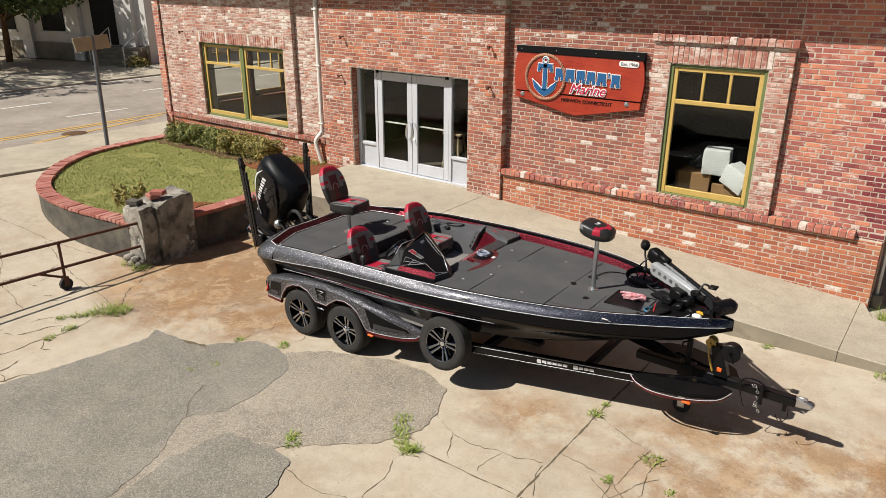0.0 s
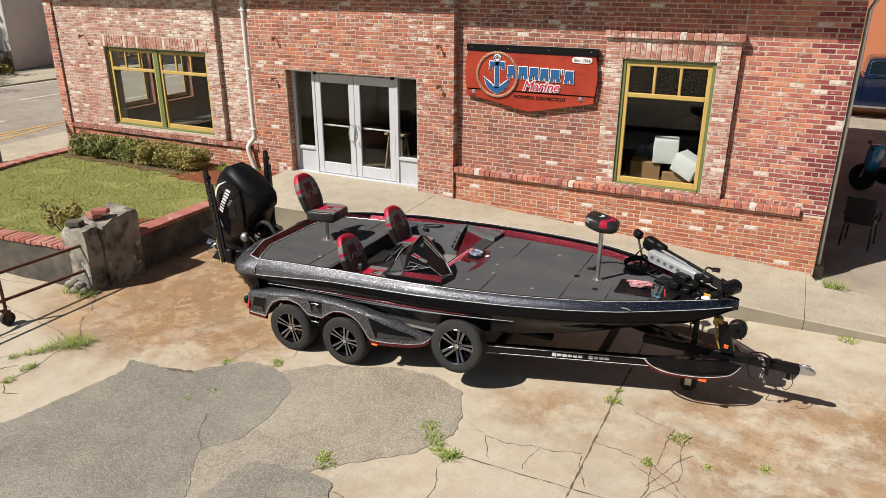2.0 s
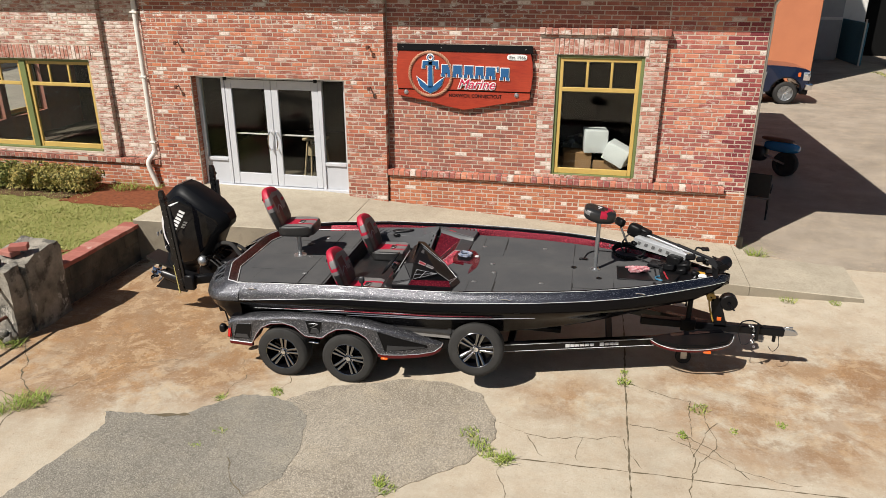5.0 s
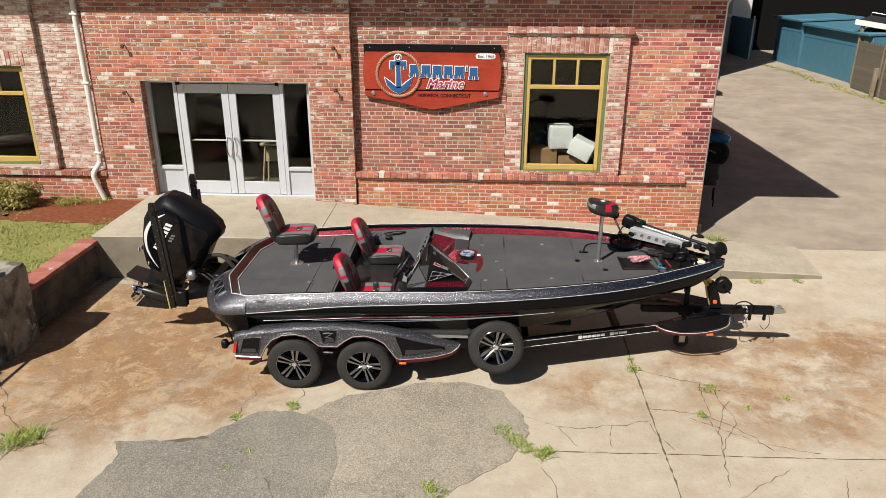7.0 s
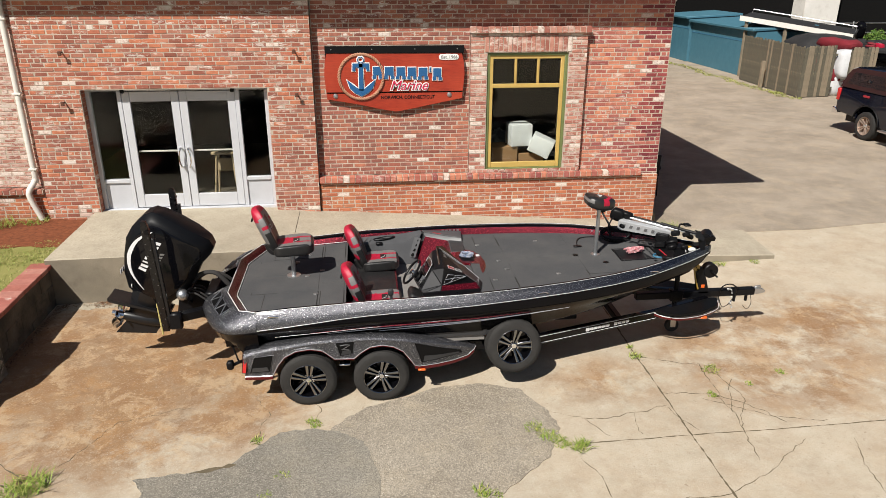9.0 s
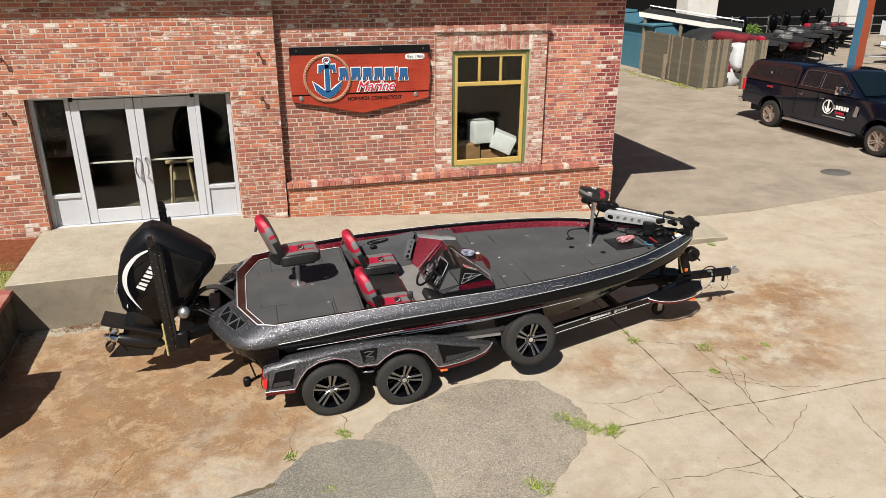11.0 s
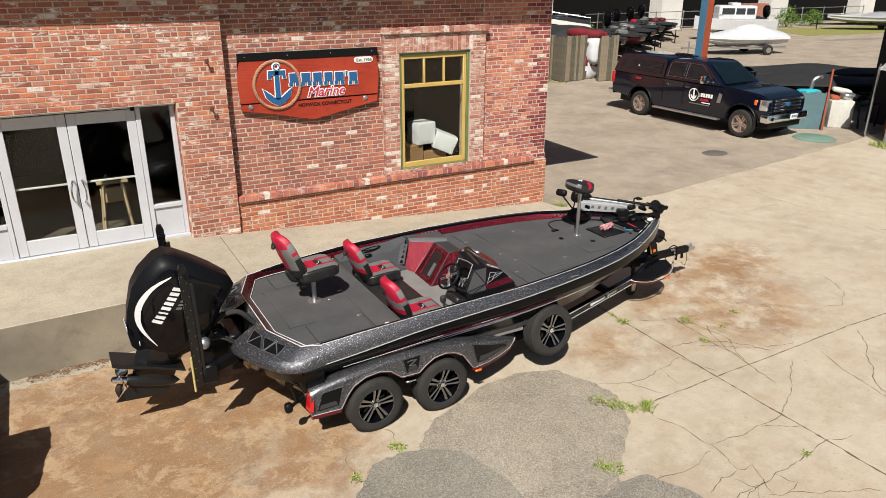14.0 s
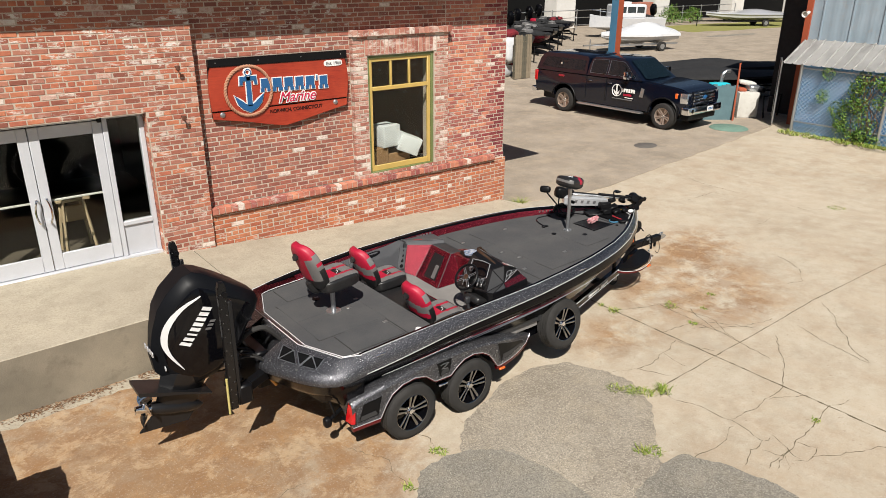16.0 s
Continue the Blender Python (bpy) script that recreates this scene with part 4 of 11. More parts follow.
def lay(x0, x1, z0, z1, y, material, holes=(), seed=1, proud=0.0):
    """Running bond with a header course now and then."""
    r = random.Random(seed)
    row0 = int(math.floor(z0 / COURSE))
    for row in range(row0, int(z1 / COURSE) + 1):
        za, zb = max(z0, row * COURSE), min(z1, (row + 1) * COURSE)
        if zb - za < 0.03:
            continue
        mod = MODULE / 2 if row % 7 == 3 else MODULE
        off = (row % 2) * mod / 2 + r.uniform(-0.02, 0.02)
        x = math.floor((x0 - off) / mod) * mod + off
        while x < x1:
            a, b = max(x, x0), min(x + mod + r.uniform(-0.012, 0.012), x1)
            x += mod
            cuts = [(a, b)]
            zm = (za + zb) / 2
            for hx0, hx1, hz0, hz1 in holes:
                if hz0 < zm < hz1:
                    nxt = []
                    for c, d in cuts:
                        if d <= hx0 or c >= hx1:
                            nxt.append((c, d))
                        else:
                            if c < hx0:
                                nxt.append((c, hx0))
                            if d > hx1:
                                nxt.append((hx1, d))
                    cuts = nxt
            for c, d in cuts:
                if d - c > 0.035:
                    j = 0.0075
                    # the corner was toothed in with darker bricks
                    mat = M_brick_maroon if material is M_brick_rose and (c + d) / 2 > -1.1 + r.uniform(-0.22, 0.25) else material
                    bricks.setdefault(mat.name, (mat, []))[1].append((c + j, d - j, za + j, zb - j, y - proud + r.uniform(-0.002, 0.002)))


def soldier(x0, x1, z0, z1, y, material, w=0.075, seed=3):
    r = random.Random(seed)
    n = round((x1 - x0) / w)
    for i in range(n):
        a = x0 + (x1 - x0) * i / n
        b = x0 + (x1 - x0) * (i + 1) / n
        bricks.setdefault(material.name, (material, []))[1].append((a + 0.0075, b - 0.0075, z0 + 0.0075, z1 - 0.006 + r.uniform(-0.008, 0.004), y + r.uniform(-0.005, 0.005)))


backing = B()


def back(x0, x1, z0, z1, y, holes=(), deep=None):
    """Mortar body of a wall with openings through it."""
    xs = sorted({x0, x1, *[v for h in holes for v in h[:2] if x0 < v < x1]})
    zs = sorted({z0, z1, *[v for h in holes for v in h[2:] if z0 < v < z1]})
    for a, b in zip(xs, xs[1:]):
        for c, d in zip(zs, zs[1:]):
            mx, mz = (a + b) / 2, (c + d) / 2
            if any(h[0] < mx < h[1] and h[2] < mz < h[3] for h in holes):
                continue
            e = 0.014 if deep is None and y < 11.56 else 0.0
            box(backing, (a + (e if a == x0 else 0), y + 0.0045, c), (b - (e if b == x1 else 0), deep or 11.66, d))


TOP = 5.0
WIN_L = (-16.42, -13.22, 1.30, 3.16)
DOOR = (-11.03, -7.93, 0.60, 2.92)
WIN_R = (-4.06, -2.58, 1.32, 3.47)
sections = [
    (-18.25, -17.97, 0.3, TOP, 11.42, M_brick_rose, ()),
    (-17.97, -12.87, 1.22, TOP, 11.47, M_brick_wash, (WIN_L, (WIN_L[0] - 0.08, WIN_L[1] + 0.08, 3.16, 3.44))),
    (-17.97, -11.92, 0.3, 1.12, 11.47, M_brick_orange, ()),
    (-12.87, -11.92, 1.22, TOP, 11.57, M_brick_wash, ()),
    (-11.92, -7.13, 0.3, TOP, 11.43, M_brick_mixed, (DOOR,)),
    (-7.13, -2.24, 1.28, TOP, 11.585, M_brick_red, ((-4.36, -2.24, 1.28, 3.92),)),
    (-4.36, -2.24, 1.28, 3.80, 11.49, M_brick_pale, (WIN_R, (WIN_R[0] - 0.05, WIN_R[1] + 0.05, 3.47, 3.76))),
    (-2.24, -0.66, 1.28, TOP, 11.585, M_brick_rose, ()),
    (-7.13, -0.66, 0.0, 1.17, 11.49, M_brick_orange, ()),
    (-1.02, -0.66, 1.17, 1.28, 11.56, M_brick_maroon, ()),
]
for i, (x0, x1, z0, z1, y, m, holes) in enumerate(sections):
    lay(x0, x1, z0, z1, y, m, holes, seed=10 + i)
    back(x0, x1, z0, z1, y, [h for h in holes if h in (WIN_L, DOOR, WIN_R) or m is M_brick_red])
soldier(-17.97, -11.95, 1.12, 1.22, 11.41, M_brick_red, 0.11, 4)
soldier(-7.13, -1.02, 1.17, 1.285, 11.42, M_brick_rose, 0.11, 5)
soldier(-4.38, -2.2, 3.80, 3.92, 11.43, M_brick_pale, 0.11, 6)
soldier(WIN_R[0] - 0.05, WIN_R[1] + 0.05, 3.475, 3.76, 11.486, M_brick_pale, 0.085, 7)
soldier(WIN_L[0] - 0.08, WIN_L[1] + 0.08, 3.165, 3.44, 11.466, M_brick_pale, 0.085, 8)
for x0, x1, z0, z1, y in ((-17.97, -11.93, 1.12, 1.22, 11.41), (-7.13, -1.02, 1.17, 1.285, 11.43), (-4.37, -2.21, 3.80, 3.92, 11.44)):
    back(x0, x1, z0, z1 - 0.016, y)
back(-18.25, -0.66, 0.0, TOP, 11.65, [WIN_L, DOOR, WIN_R], WALL_BACK)
wall_south = tagged(part("wall_south", backing, M_mortar, smooth=False), "old red brick front wall with pale mortar and lime stains", "wall", kind="structure")


def brick_faces(rects):
    vs, fs = [], []
    for a, b, c, d, y in rects:
        o = len(vs)
        e = 0.004
        w = y + 0.15
        vs += [(a, w, c), (b, w, c), (b, w, d), (a, w, d), (a, y + 0.004, c), (b, y + 0.004, c), (b, y + 0.004, d), (a, y + 0.004, d), (a + e, y, c + e), (b - e, y, c + e), (b - e, y, d - e), (a + e, y, d - e)]
        fs += [(o + 8, o + 9, o + 10, o + 11)]
        for p, q in ((0, 4), (4, 8)):
            for i in range(4):
                j = (i + 1) % 4
                fs.append((o + p + i, o + p + j, o + q + j, o + q + i))
    return vs, fs


for name, (material, rects) in bricks.items():
    near = [q for q in rects if name == "brick_orange" and -5.2 < q[0] < -1.2 and q[2] < 1.1][:280]
    shared = {}
    for q in near:
        L = round((q[1] - q[0]) / 0.02) * 0.02
        H = round((q[3] - q[2]) / 0.02) * 0.02
        if (L, H) not in shared:
            me = bpy.data.meshes.new("brick")
            v, f = brick_faces([(-(q[1] - q[0]) / 2, (q[1] - q[0]) / 2, -(q[3] - q[2]) / 2, (q[3] - q[2]) / 2, 0)])
            me.from_pydata(v, [], f)
            me.materials.append(material)
            shared[L, H] = me
        ob = part("brick", shared[L, H], material, wall_south)
        ob.location = ((q[0] + q[1]) / 2, q[4], (q[2] + q[3]) / 2)
    near = set(near)
    v, f = brick_faces([q for q in rects if q not in near])
    me = bpy.data.meshes.new("brickwork")
    me.from_pydata(v, [], f)
    ob = part("brickwork", me, material, wall_south)
    ob["kind"] = "stuff"

# brick reveals of the openings
for (x0, x1, z0, z1), y in ((DOOR, 11.45), (WIN_L, 11.49)):
    rects = []
    bm = B()
    row = int(z0 / COURSE)
    while row * COURSE < z1:
        for side, x in ((1, x0), (-1, x1)):
            for k_ in range(2):
                ya = y + 0.02 + k_ * 0.11
                za, zb = max(z0, row * COURSE + 0.006), min(z1, (row + 1) * COURSE - 0.006)
                if zb - za > 0.02:
                    box(bm, (x - 0.02 if side > 0 else x - 0.008, ya, za), (x + 0.008 if side > 0 else x + 0.02, ya + 0.098, zb))
        row += 1
    ob = part("reveal_bricks", bm, M_brick_mixed, wall_south, smooth=False)
    ob["kind"] = "stuff"

# other walls, floor, roof
for nm, lo, hi in (("wall_east", (-0.96, 11.86, 0), (-0.66, 22, TOP)), ("wall_north", (-17.95, 21.7, 0), (-0.96, 22, TOP))):
    bm = B()
    box(bm, lo, hi)
    tagged(part(nm, bm, M_brick_red, smooth=False), "plain old brick wall of the building", "wall", kind="structure")
WEST = ((12.85, 14.20), (14.38, 15.68))
bm = B()
edges = [11.86] + [v for q in WEST for v in q] + [22.0]
for i, (a, b) in enumerate(zip(edges, edges[1:])):
    for z0, z1 in ([(0.2, TOP)] if i % 2 == 0 else [(0.2, 1.28), (3.14, TOP)]):
        box(bm, (-18.25, a, z0), (-17.95, b, z1))
tagged(part("wall_west", bm, M_brick_red, smooth=False), "plain old brick side wall with two window openings", "wall", kind="structure")
bm = B()
box(bm, (-17.95, 11.86, 0.5), (-0.96, 21.7, 0.70))
tagged(part("floor", bm, M_room_floor, smooth=False), "dim brown floor inside the shop", "floor", kind="structure")
# ceiling and partitions: the unlit room's shade is put into their colour
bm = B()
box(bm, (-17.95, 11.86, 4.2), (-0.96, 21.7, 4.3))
tagged(part("ceiling", bm, M_room_shade, smooth=False), "ceiling inside the shop, darkened for the unlit room", "ceiling", kind="structure")
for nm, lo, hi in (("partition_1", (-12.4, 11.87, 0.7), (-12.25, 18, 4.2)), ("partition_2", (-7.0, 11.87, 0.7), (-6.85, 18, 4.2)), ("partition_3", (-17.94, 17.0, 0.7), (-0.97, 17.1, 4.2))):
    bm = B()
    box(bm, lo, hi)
    tagged(part(nm, bm, M_room_shade, smooth=False), "inner wall of the shop, darkened for the unlit room", "wall", kind="structure")
bm = B()
box(bm, (-18.75, 10.79, TOP), (0.55, 22.4, TOP + 0.16))
tagged(part("roof", bm, [M_soffit], smooth=False), "flat roof with a deep overhanging eave", "roof", kind="structure")
bm = B()
tube(bm, [(-0.61, 11.78, 0.3), (-0.61, 11.78, 4.3), (-0.55, 11.7, 4.45), (-0.4, 11.4, 4.7), (-0.35, 11.3, 5.0)], 0.032, 10)
tagged(part("corner_downpipe", bm, M_steel), "grey metal downpipe on the corner of the brick wall", "downpipe")
bm = B()
box(bm, (-0.655, 11.70, 0.05), (-0.52, 11.86, 0.3), 0.01)
tagged(part("pipe_shoe", bm, M_dock), "weathered block at the foot of the corner pipe", "block")
pipe = thing("downpipe", "white painted downpipe with an offset bend on the brick wall", "downpipe", (-12.04, 11.4, 0.66))
bm = B()
tube(bm, spline([(0.0, 0.06, 4.3), (0.0, 0.06, 1.0), (-0.01, 0.05, 0.72), (-0.10, -0.04, 0.55), (-0.10, -0.05, 0.40), (0.0, -0.02, 0.05), (0.01, -0.02, 0.0)], 4), 0.05, 12)
part("pipe", bm, M_white, pipe)
for z in (0.9, 2.2, 3.4):
    bm = B()
    box(bm, (-0.07, 0.0, z), (0.07, 0.12, z + 0.03), 0.004)
    part("bracket", bm, M_white, pipe)

# wall ties
for x, z in ((-11.2, 3.55), (-11.3, 2.73), (-7.42, 3.55), (-7.42, 2.82), (-17.0, 3.4)):
    anchor = thing("wall_anchor", "small rusty iron anchor sticking out of the brickwork", "wall anchor", (x, 11.43, z), "iron wall anchors")
    bm = B()
    cyl(bm, (0, 0.02, 0), (0, -0.10, -0.02), 0.013, n=8)
    part("rod", bm, M_rust, anchor)
    bm = B()
    box(bm, (-0.03, -0.12, -0.05), (0.03, -0.09, 0.02), 0.008)
    part("head", bm, M_rust, anchor)

# entrance: two glazed leaves between side lights
YD = 11.64
Z0, Z1 = 0.735, 2.885
door = thing("door_1", "silver aluminium double entrance doors with dark glass side lights", "door", (-9.48, YD, Z0), kind="structure")


def dbox(name, x0, x1, z0, z1, y0, y1, material, parent, label="", bevel=0.006):
    bm = B()
    box(bm, (x0 + 9.48, y0 - YD, z0 - Z0), (x1 + 9.48, y1 - YD, z1 - Z0), bevel)
    return part(name, bm, material, parent, label)


xs = [-11.02, -10.46, -9.475, -8.49, -7.94]
dbox("head", -11.02, -7.94, Z1 - 0.015, Z1 + 0.05, YD - 0.04, YD + 0.06, M_alu, door)
dbox("threshold", -11.02, -7.94, Z0 - 0.03, Z0 + 0.02, YD - 0.10, YD + 0.06, M_alu, door)
for x in (-10.985, -10.47, -8.48, -7.975):
    dbox("post", x - 0.035, x + 0.035, Z0 + 0.02, Z1 - 0.015, YD - 0.04, YD + 0.06, M_alu, door)
for a, b in ((-10.95, -10.505), (-8.445, -8.01)):
    dbox("sill_rail", a, b, 1.235, 1.30, YD - 0.045, YD + 0.05, M_alu, door)
    dbox("lower_panel", a, b, Z0 + 0.02, 1.235, YD - 0.01, YD + 0.02, M_alu_panel, door)
    q = dbox("side_glass", a, b, 1.30, Z1 - 0.015, YD + 0.005, YD + 0.011, M_glass, door, bevel=0)
    q.visible_shadow = False
for i, (a, b) in enumerate(((-10.43, -9.48), (-9.47, -8.52))):
    leaf = dbox("door_leaf", a, a + 0.13, Z0 + 0.03, Z1 - 0.03, YD - 0.03, YD + 0.02, M_alu, door, "silver aluminium glazed door leaf")
    dbox("stile", b - 0.13, b, Z0 + 0.03, Z1 - 0.03, YD - 0.03, YD + 0.02, M_alu, leaf)
    dbox("bottom_rail", a + 0.13, b - 0.13, Z0 + 0.03, Z0 + 0.27, YD - 0.028, YD + 0.018, M_alu, leaf)
    dbox("top_rail", a + 0.13, b - 0.13, Z1 - 0.20, Z1 - 0.03, YD - 0.028, YD + 0.018, M_alu, leaf)
    q = dbox("pane", a + 0.12, b - 0.12, Z0 + 0.26, Z1 - 0.19, YD - 0.003, YD + 0.003, M_glass, leaf, bevel=0)
    q.visible_shadow = False
    dbox("push_bar", a + 0.13, b - 0.10, 1.775, 1.805, YD + 0.04, YD + 0.07, M_white, leaf)
    bm = B()
    hx = (b - 0.06 if i == 0 else a + 0.06) + 9.48
    sgn = -1 if i == 0 else 1
    tube(bm, spline([(hx, 0.0 - 0.03, 1.12), (hx, -0.11, 1.13), (hx + sgn * 0.03, -0.12, 1.0), (hx + sgn * 0.03, -0.12, 0.88), (hx, -0.11, 0.78), (hx, -0.03, 0.79)], 5), 0.014, 8)
    part("handle", bm, M_chrome, leaf, "chrome pull handle")
for x in (-10.4, -8.55):
    dbox("closer", x - 0.03, x + 0.03, Z1 - 0.05, Z1 + 0.02, YD - 0.08, YD - 0.035, M_black, door)
dbox("lintel", -11.05, -7.9, 2.925, 2.935, 11.44, 11.6, M_rust, door)


def window(name, rect, y, label, lights, glazed=True):
    x0, x1, z0, z1 = rect
    w = thing(name, label, "window", (x0, y, z0), kind="structure")
    W, H = x1 - x0, z1 - z0

    def bar(nm, a, b, c, d, y0, y1, m, parent, bevel=0.006):
        bm = B()
        box(bm, (a, y0, c), (b, y1, d), bevel)
        return part(nm, bm, m, parent)

    t = 0.055
    bar("frame_side", 0.0, t, 0, H, -0.01, 0.10, M_frame_green, w)
    bar("frame_side", W - t, W, 0, H, -0.01, 0.10, M_frame_green, w)
    bar("frame_head", t, W - t, H - t, H, -0.01, 0.10, M_frame_green, w)
    bar("window_sill", t, W - t, 0, t * 0.8, -0.03, 0.10, M_frame_green, w)
    n = lights
    gap = 0.13
    sw = (W - 2 * t - (n - 1) * gap) / n
    for i in range(n):
        a = t + i * (sw + gap)
        if i:
            bar("mullion", a - gap, a, t * 0.8, H - t, -0.02, 0.10, M_frame_green, w)
        s = 0.065
        sash = bar("sash", a, a + s, t * 0.8, H - t, 0.012, 0.065, M_frame_yellow, w)
        sash["label"] = "mustard yellow wooden sash"
        bar("stile", a + sw - s, a + sw, t * 0.8, H - t, 0.012, 0.065, M_frame_yellow, sash)
        bar("bottom_rail", a + s, a + sw - s, t * 0.8, t * 0.8 + 0.10, 0.014, 0.063, M_frame_yellow, sash)
        bar("top_rail", a + s, a + sw - s, H - t - 0.06, H - t, 0.014, 0.063, M_frame_yellow, sash)
        zm = H * 0.725
        bar("transom", a + s, a + sw - s, zm - 0.035, zm + 0.035, 0.006, 0.063, M_frame_yellow, sash)
        inner = sw - 2 * s
        for k_ in (1, 2):
            xm = a + s + inner * k_ / 3
            bar("glazing_bar", xm - 0.022, xm + 0.022, zm + 0.035, H - t - 0.06, 0.016, 0.06, M_frame_yellow, sash)
        for q0, q1 in ((t * 0.8 + 0.09, zm - 0.03), (zm + 0.03, H - t - 0.05)) if glazed else ():
            q = bar("pane", a + s - 0.01, a + sw - s + 0.01, q0, q1, 0.036, 0.041, M_glass, sash, 0)
            q.visible_shadow = False
    return w


window("window_1", WIN_L, 11.55, "pair of mustard and olive green wooden windows with small upper panes", 2)
window("window_2", WIN_R, 11.535, "mustard and olive green wooden window with three upper panes", 1)

for i, (a, b) in enumerate(WEST):
    window("window_%d" % (3 + i), (0.0, b - a, 0.0, 1.86), 0.0, "mustard and olive green wooden window in the side wall", 1, False).matrix_basis = pose(-18.2, b, 1.28, 0, 0, -90)

# seen through the glass
M_carton = worn("cardboard", (0.34, 0.19, 0.085), (0.28, 0.155, 0.07), 0.85, scale=4, grain=50, bump=0.1)
M_bag = worn("white_plastic_sack", (0.78, 0.78, 0.77), (0.66, 0.66, 0.66), 0.55, scale=5, grain=30, bump=0.3)
# table painted in the same near-black room shade
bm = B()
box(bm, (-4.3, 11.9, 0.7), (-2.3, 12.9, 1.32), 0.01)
tagged(part("shelf_table", bm, M_room_shade), "low table behind the shop window, darkened for the unlit room", "table")
for i, (x, y, z, s, a, m, lab) in enumerate(((-3.62, 12.15, 1.33, (0.52, 0.42, 0.33), 6, M_carton, "brown cardboard box behind the window"), (-3.05, 12.2, 1.33, (0.5, 0.4, 0.18), -4, M_carton, "flat brown cardboard box behind the window"), (-3.85, 12.25, 1.33, (0.3, 0.3, 0.22), 15, M_carton, "small brown cardboard box behind the window"))):
    bm = B()
    box(bm, (-s[0] / 2, -s[1] / 2, 0), (s[0] / 2, s[1] / 2, s[2]), 0.008)
    ob = tagged(part("carton", bm, m), lab, "box", "boxes behind the window")
    ob.matrix_basis = pose(x, y, z, 0, 0, a)
for x, y, z, s, rx, a, lab in ((-3.3, 12.12, 1.665, (0.42, 0.38, 0.42), 0, 8, "white box standing on cardboard behind the window"), (-2.93, 12.0, 1.515, (0.44, 0.34, 0.34), 0, -20, "tilted white box behind the window")):
    bm = B()
    box(bm, (-s[0] / 2, -s[1] / 2, 0), (s[0] / 2, s[1] / 2, s[2]), 0.02, seg=2)
    bmesh.ops.subdivide_edges(bm, edges=bm.edges[:], cuts=2, use_grid_fill=True)
    for v in bm.verts:
        v.co += Vector((noise.noise(v.co * 6), noise.noise(v.co * 6 + Vector((3, 0, 0))), noise.noise(v.co * 6 + Vector((0, 5, 0))))) * 0.012
    ob = tagged(part("white_box", bm, M_bag), lab, "box", "boxes behind the window")
    ob.matrix_basis = pose(x, y, z, rx, 22 if a < 0 else 0, a)
bm = B()
leafy(bm, (0, 0, 0), (0.3, 0.25, 0.25), 500, 0.09, random.Random(3), 0)
ob = tagged(part("plastic_wrap", bm, plain("grey_film", (0.2, 0.2, 0.2), 0.2)), "crumpled grey wrapping on the table", "wrapping")
ob.location = (-3.6, 12.6, 1.6)
stool = thing("easel_stand", "pale wooden trestle stand inside the entrance", "stand", (-8.95, 12.45, 0.70))
M_pine = worn("pale_wood", (0.55, 0.42, 0.26), (0.45, 0.33, 0.2), 0.6, scale=6, grain=50, bump=0.1)
for sx in (-1, 1):
    for sy in (-1, 1):
        bm = B()
        tube(bm, [(sx * 0.22, sy * 0.2, 0), (sx * 0.14, sy * 0.1, 0.85)], 0.025, 6)
        part("leg", bm, M_pine, stool)
bm = B()
box(bm, (-0.24, -0.16, 0.85), (0.24, 0.16, 0.9), 0.01)
part("top", bm, M_pine, stool)
bm = B()
box(bm, (-0.2, -0.02, 0.5), (0.2, 0.02, 0.75), 0.01)
part("panel", bm, M_pine, stool)

# ---- bass boat on its trailer ----
def flake(name, stops, rough=0.3, scale=300.0, fade=None, coat=0.5, metal=0.6, tilt=0.45, spec=0.3):
    """Metal flake under clear coat: every chip catches the light differently."""
    k = Nodes(name, rough, metal, spec, coat)
    chip = k.math("FRACT", k.math("MULTIPLY", k.voronoi(scale).outputs[1], 7.7))
    chip2 = k.math("FRACT", k.math("MULTIPLY", k.voronoi(scale * 0.55).outputs[1], 5.3))
    c = k.mix(0.4, k.ramp(chip, stops), k.ramp(chip2, stops))
    c = k.mix(k.math("MULTIPLY", k.noise(4, 4), 0.4), c, stops[0][1])
    # brightest dots: flake sparkle put into the base colour
    dots = k.voronoi(105.0)
    dot = k.math("MULTIPLY", k.ramp(k.math("FRACT", k.math("MULTIPLY", dots.outputs[1], 9.1)), [(0.80, 0.0), (0.86, 1.0)]), k.ramp(dots.outputs[0], [(0.22, 1.0), (0.34, 0.0)]))
    c = k.mix(dot, c, stops[-1][1])
    if fade:
        sep = k.t.nodes.new("ShaderNodeSeparateXYZ")
        k.t.links.new(k.co, sep.inputs[0])
        f = k.node("ShaderNodeMapRange", {0: sep.outputs[0], 1: fade[0], 2: fade[1]}).outputs[0]
        few = k.ramp(chip, [(0.0, fade[2]), (0.965, fade[2]), (0.99, (0.4, 0.42, 0.5))])
        c = k.mix(f, c, few)
    geo = k.t.nodes.new("ShaderNodeNewGeometry")
    tip = k.node("ShaderNodeVectorMath", {0: k.voronoi(scale).outputs[1], 1: (0.5, 0.5, 0.5)}, operation="SUBTRACT").outputs[0]
    tip = k.node("ShaderNodeVectorMath", {0: tip, 3: tilt}, operation="SCALE").outputs[0]
    nrm = k.node("ShaderNodeVectorMath", {0: geo.outputs["Normal"], 1: tip}, operation="ADD").outputs[0]
    nrm = k.node("ShaderNodeVectorMath", {0: nrm}, operation="NORMALIZE").outputs[0]
    k.set("Base Color", c).set("Coat Roughness", 0.05).set("Normal", nrm)
    return k.mat


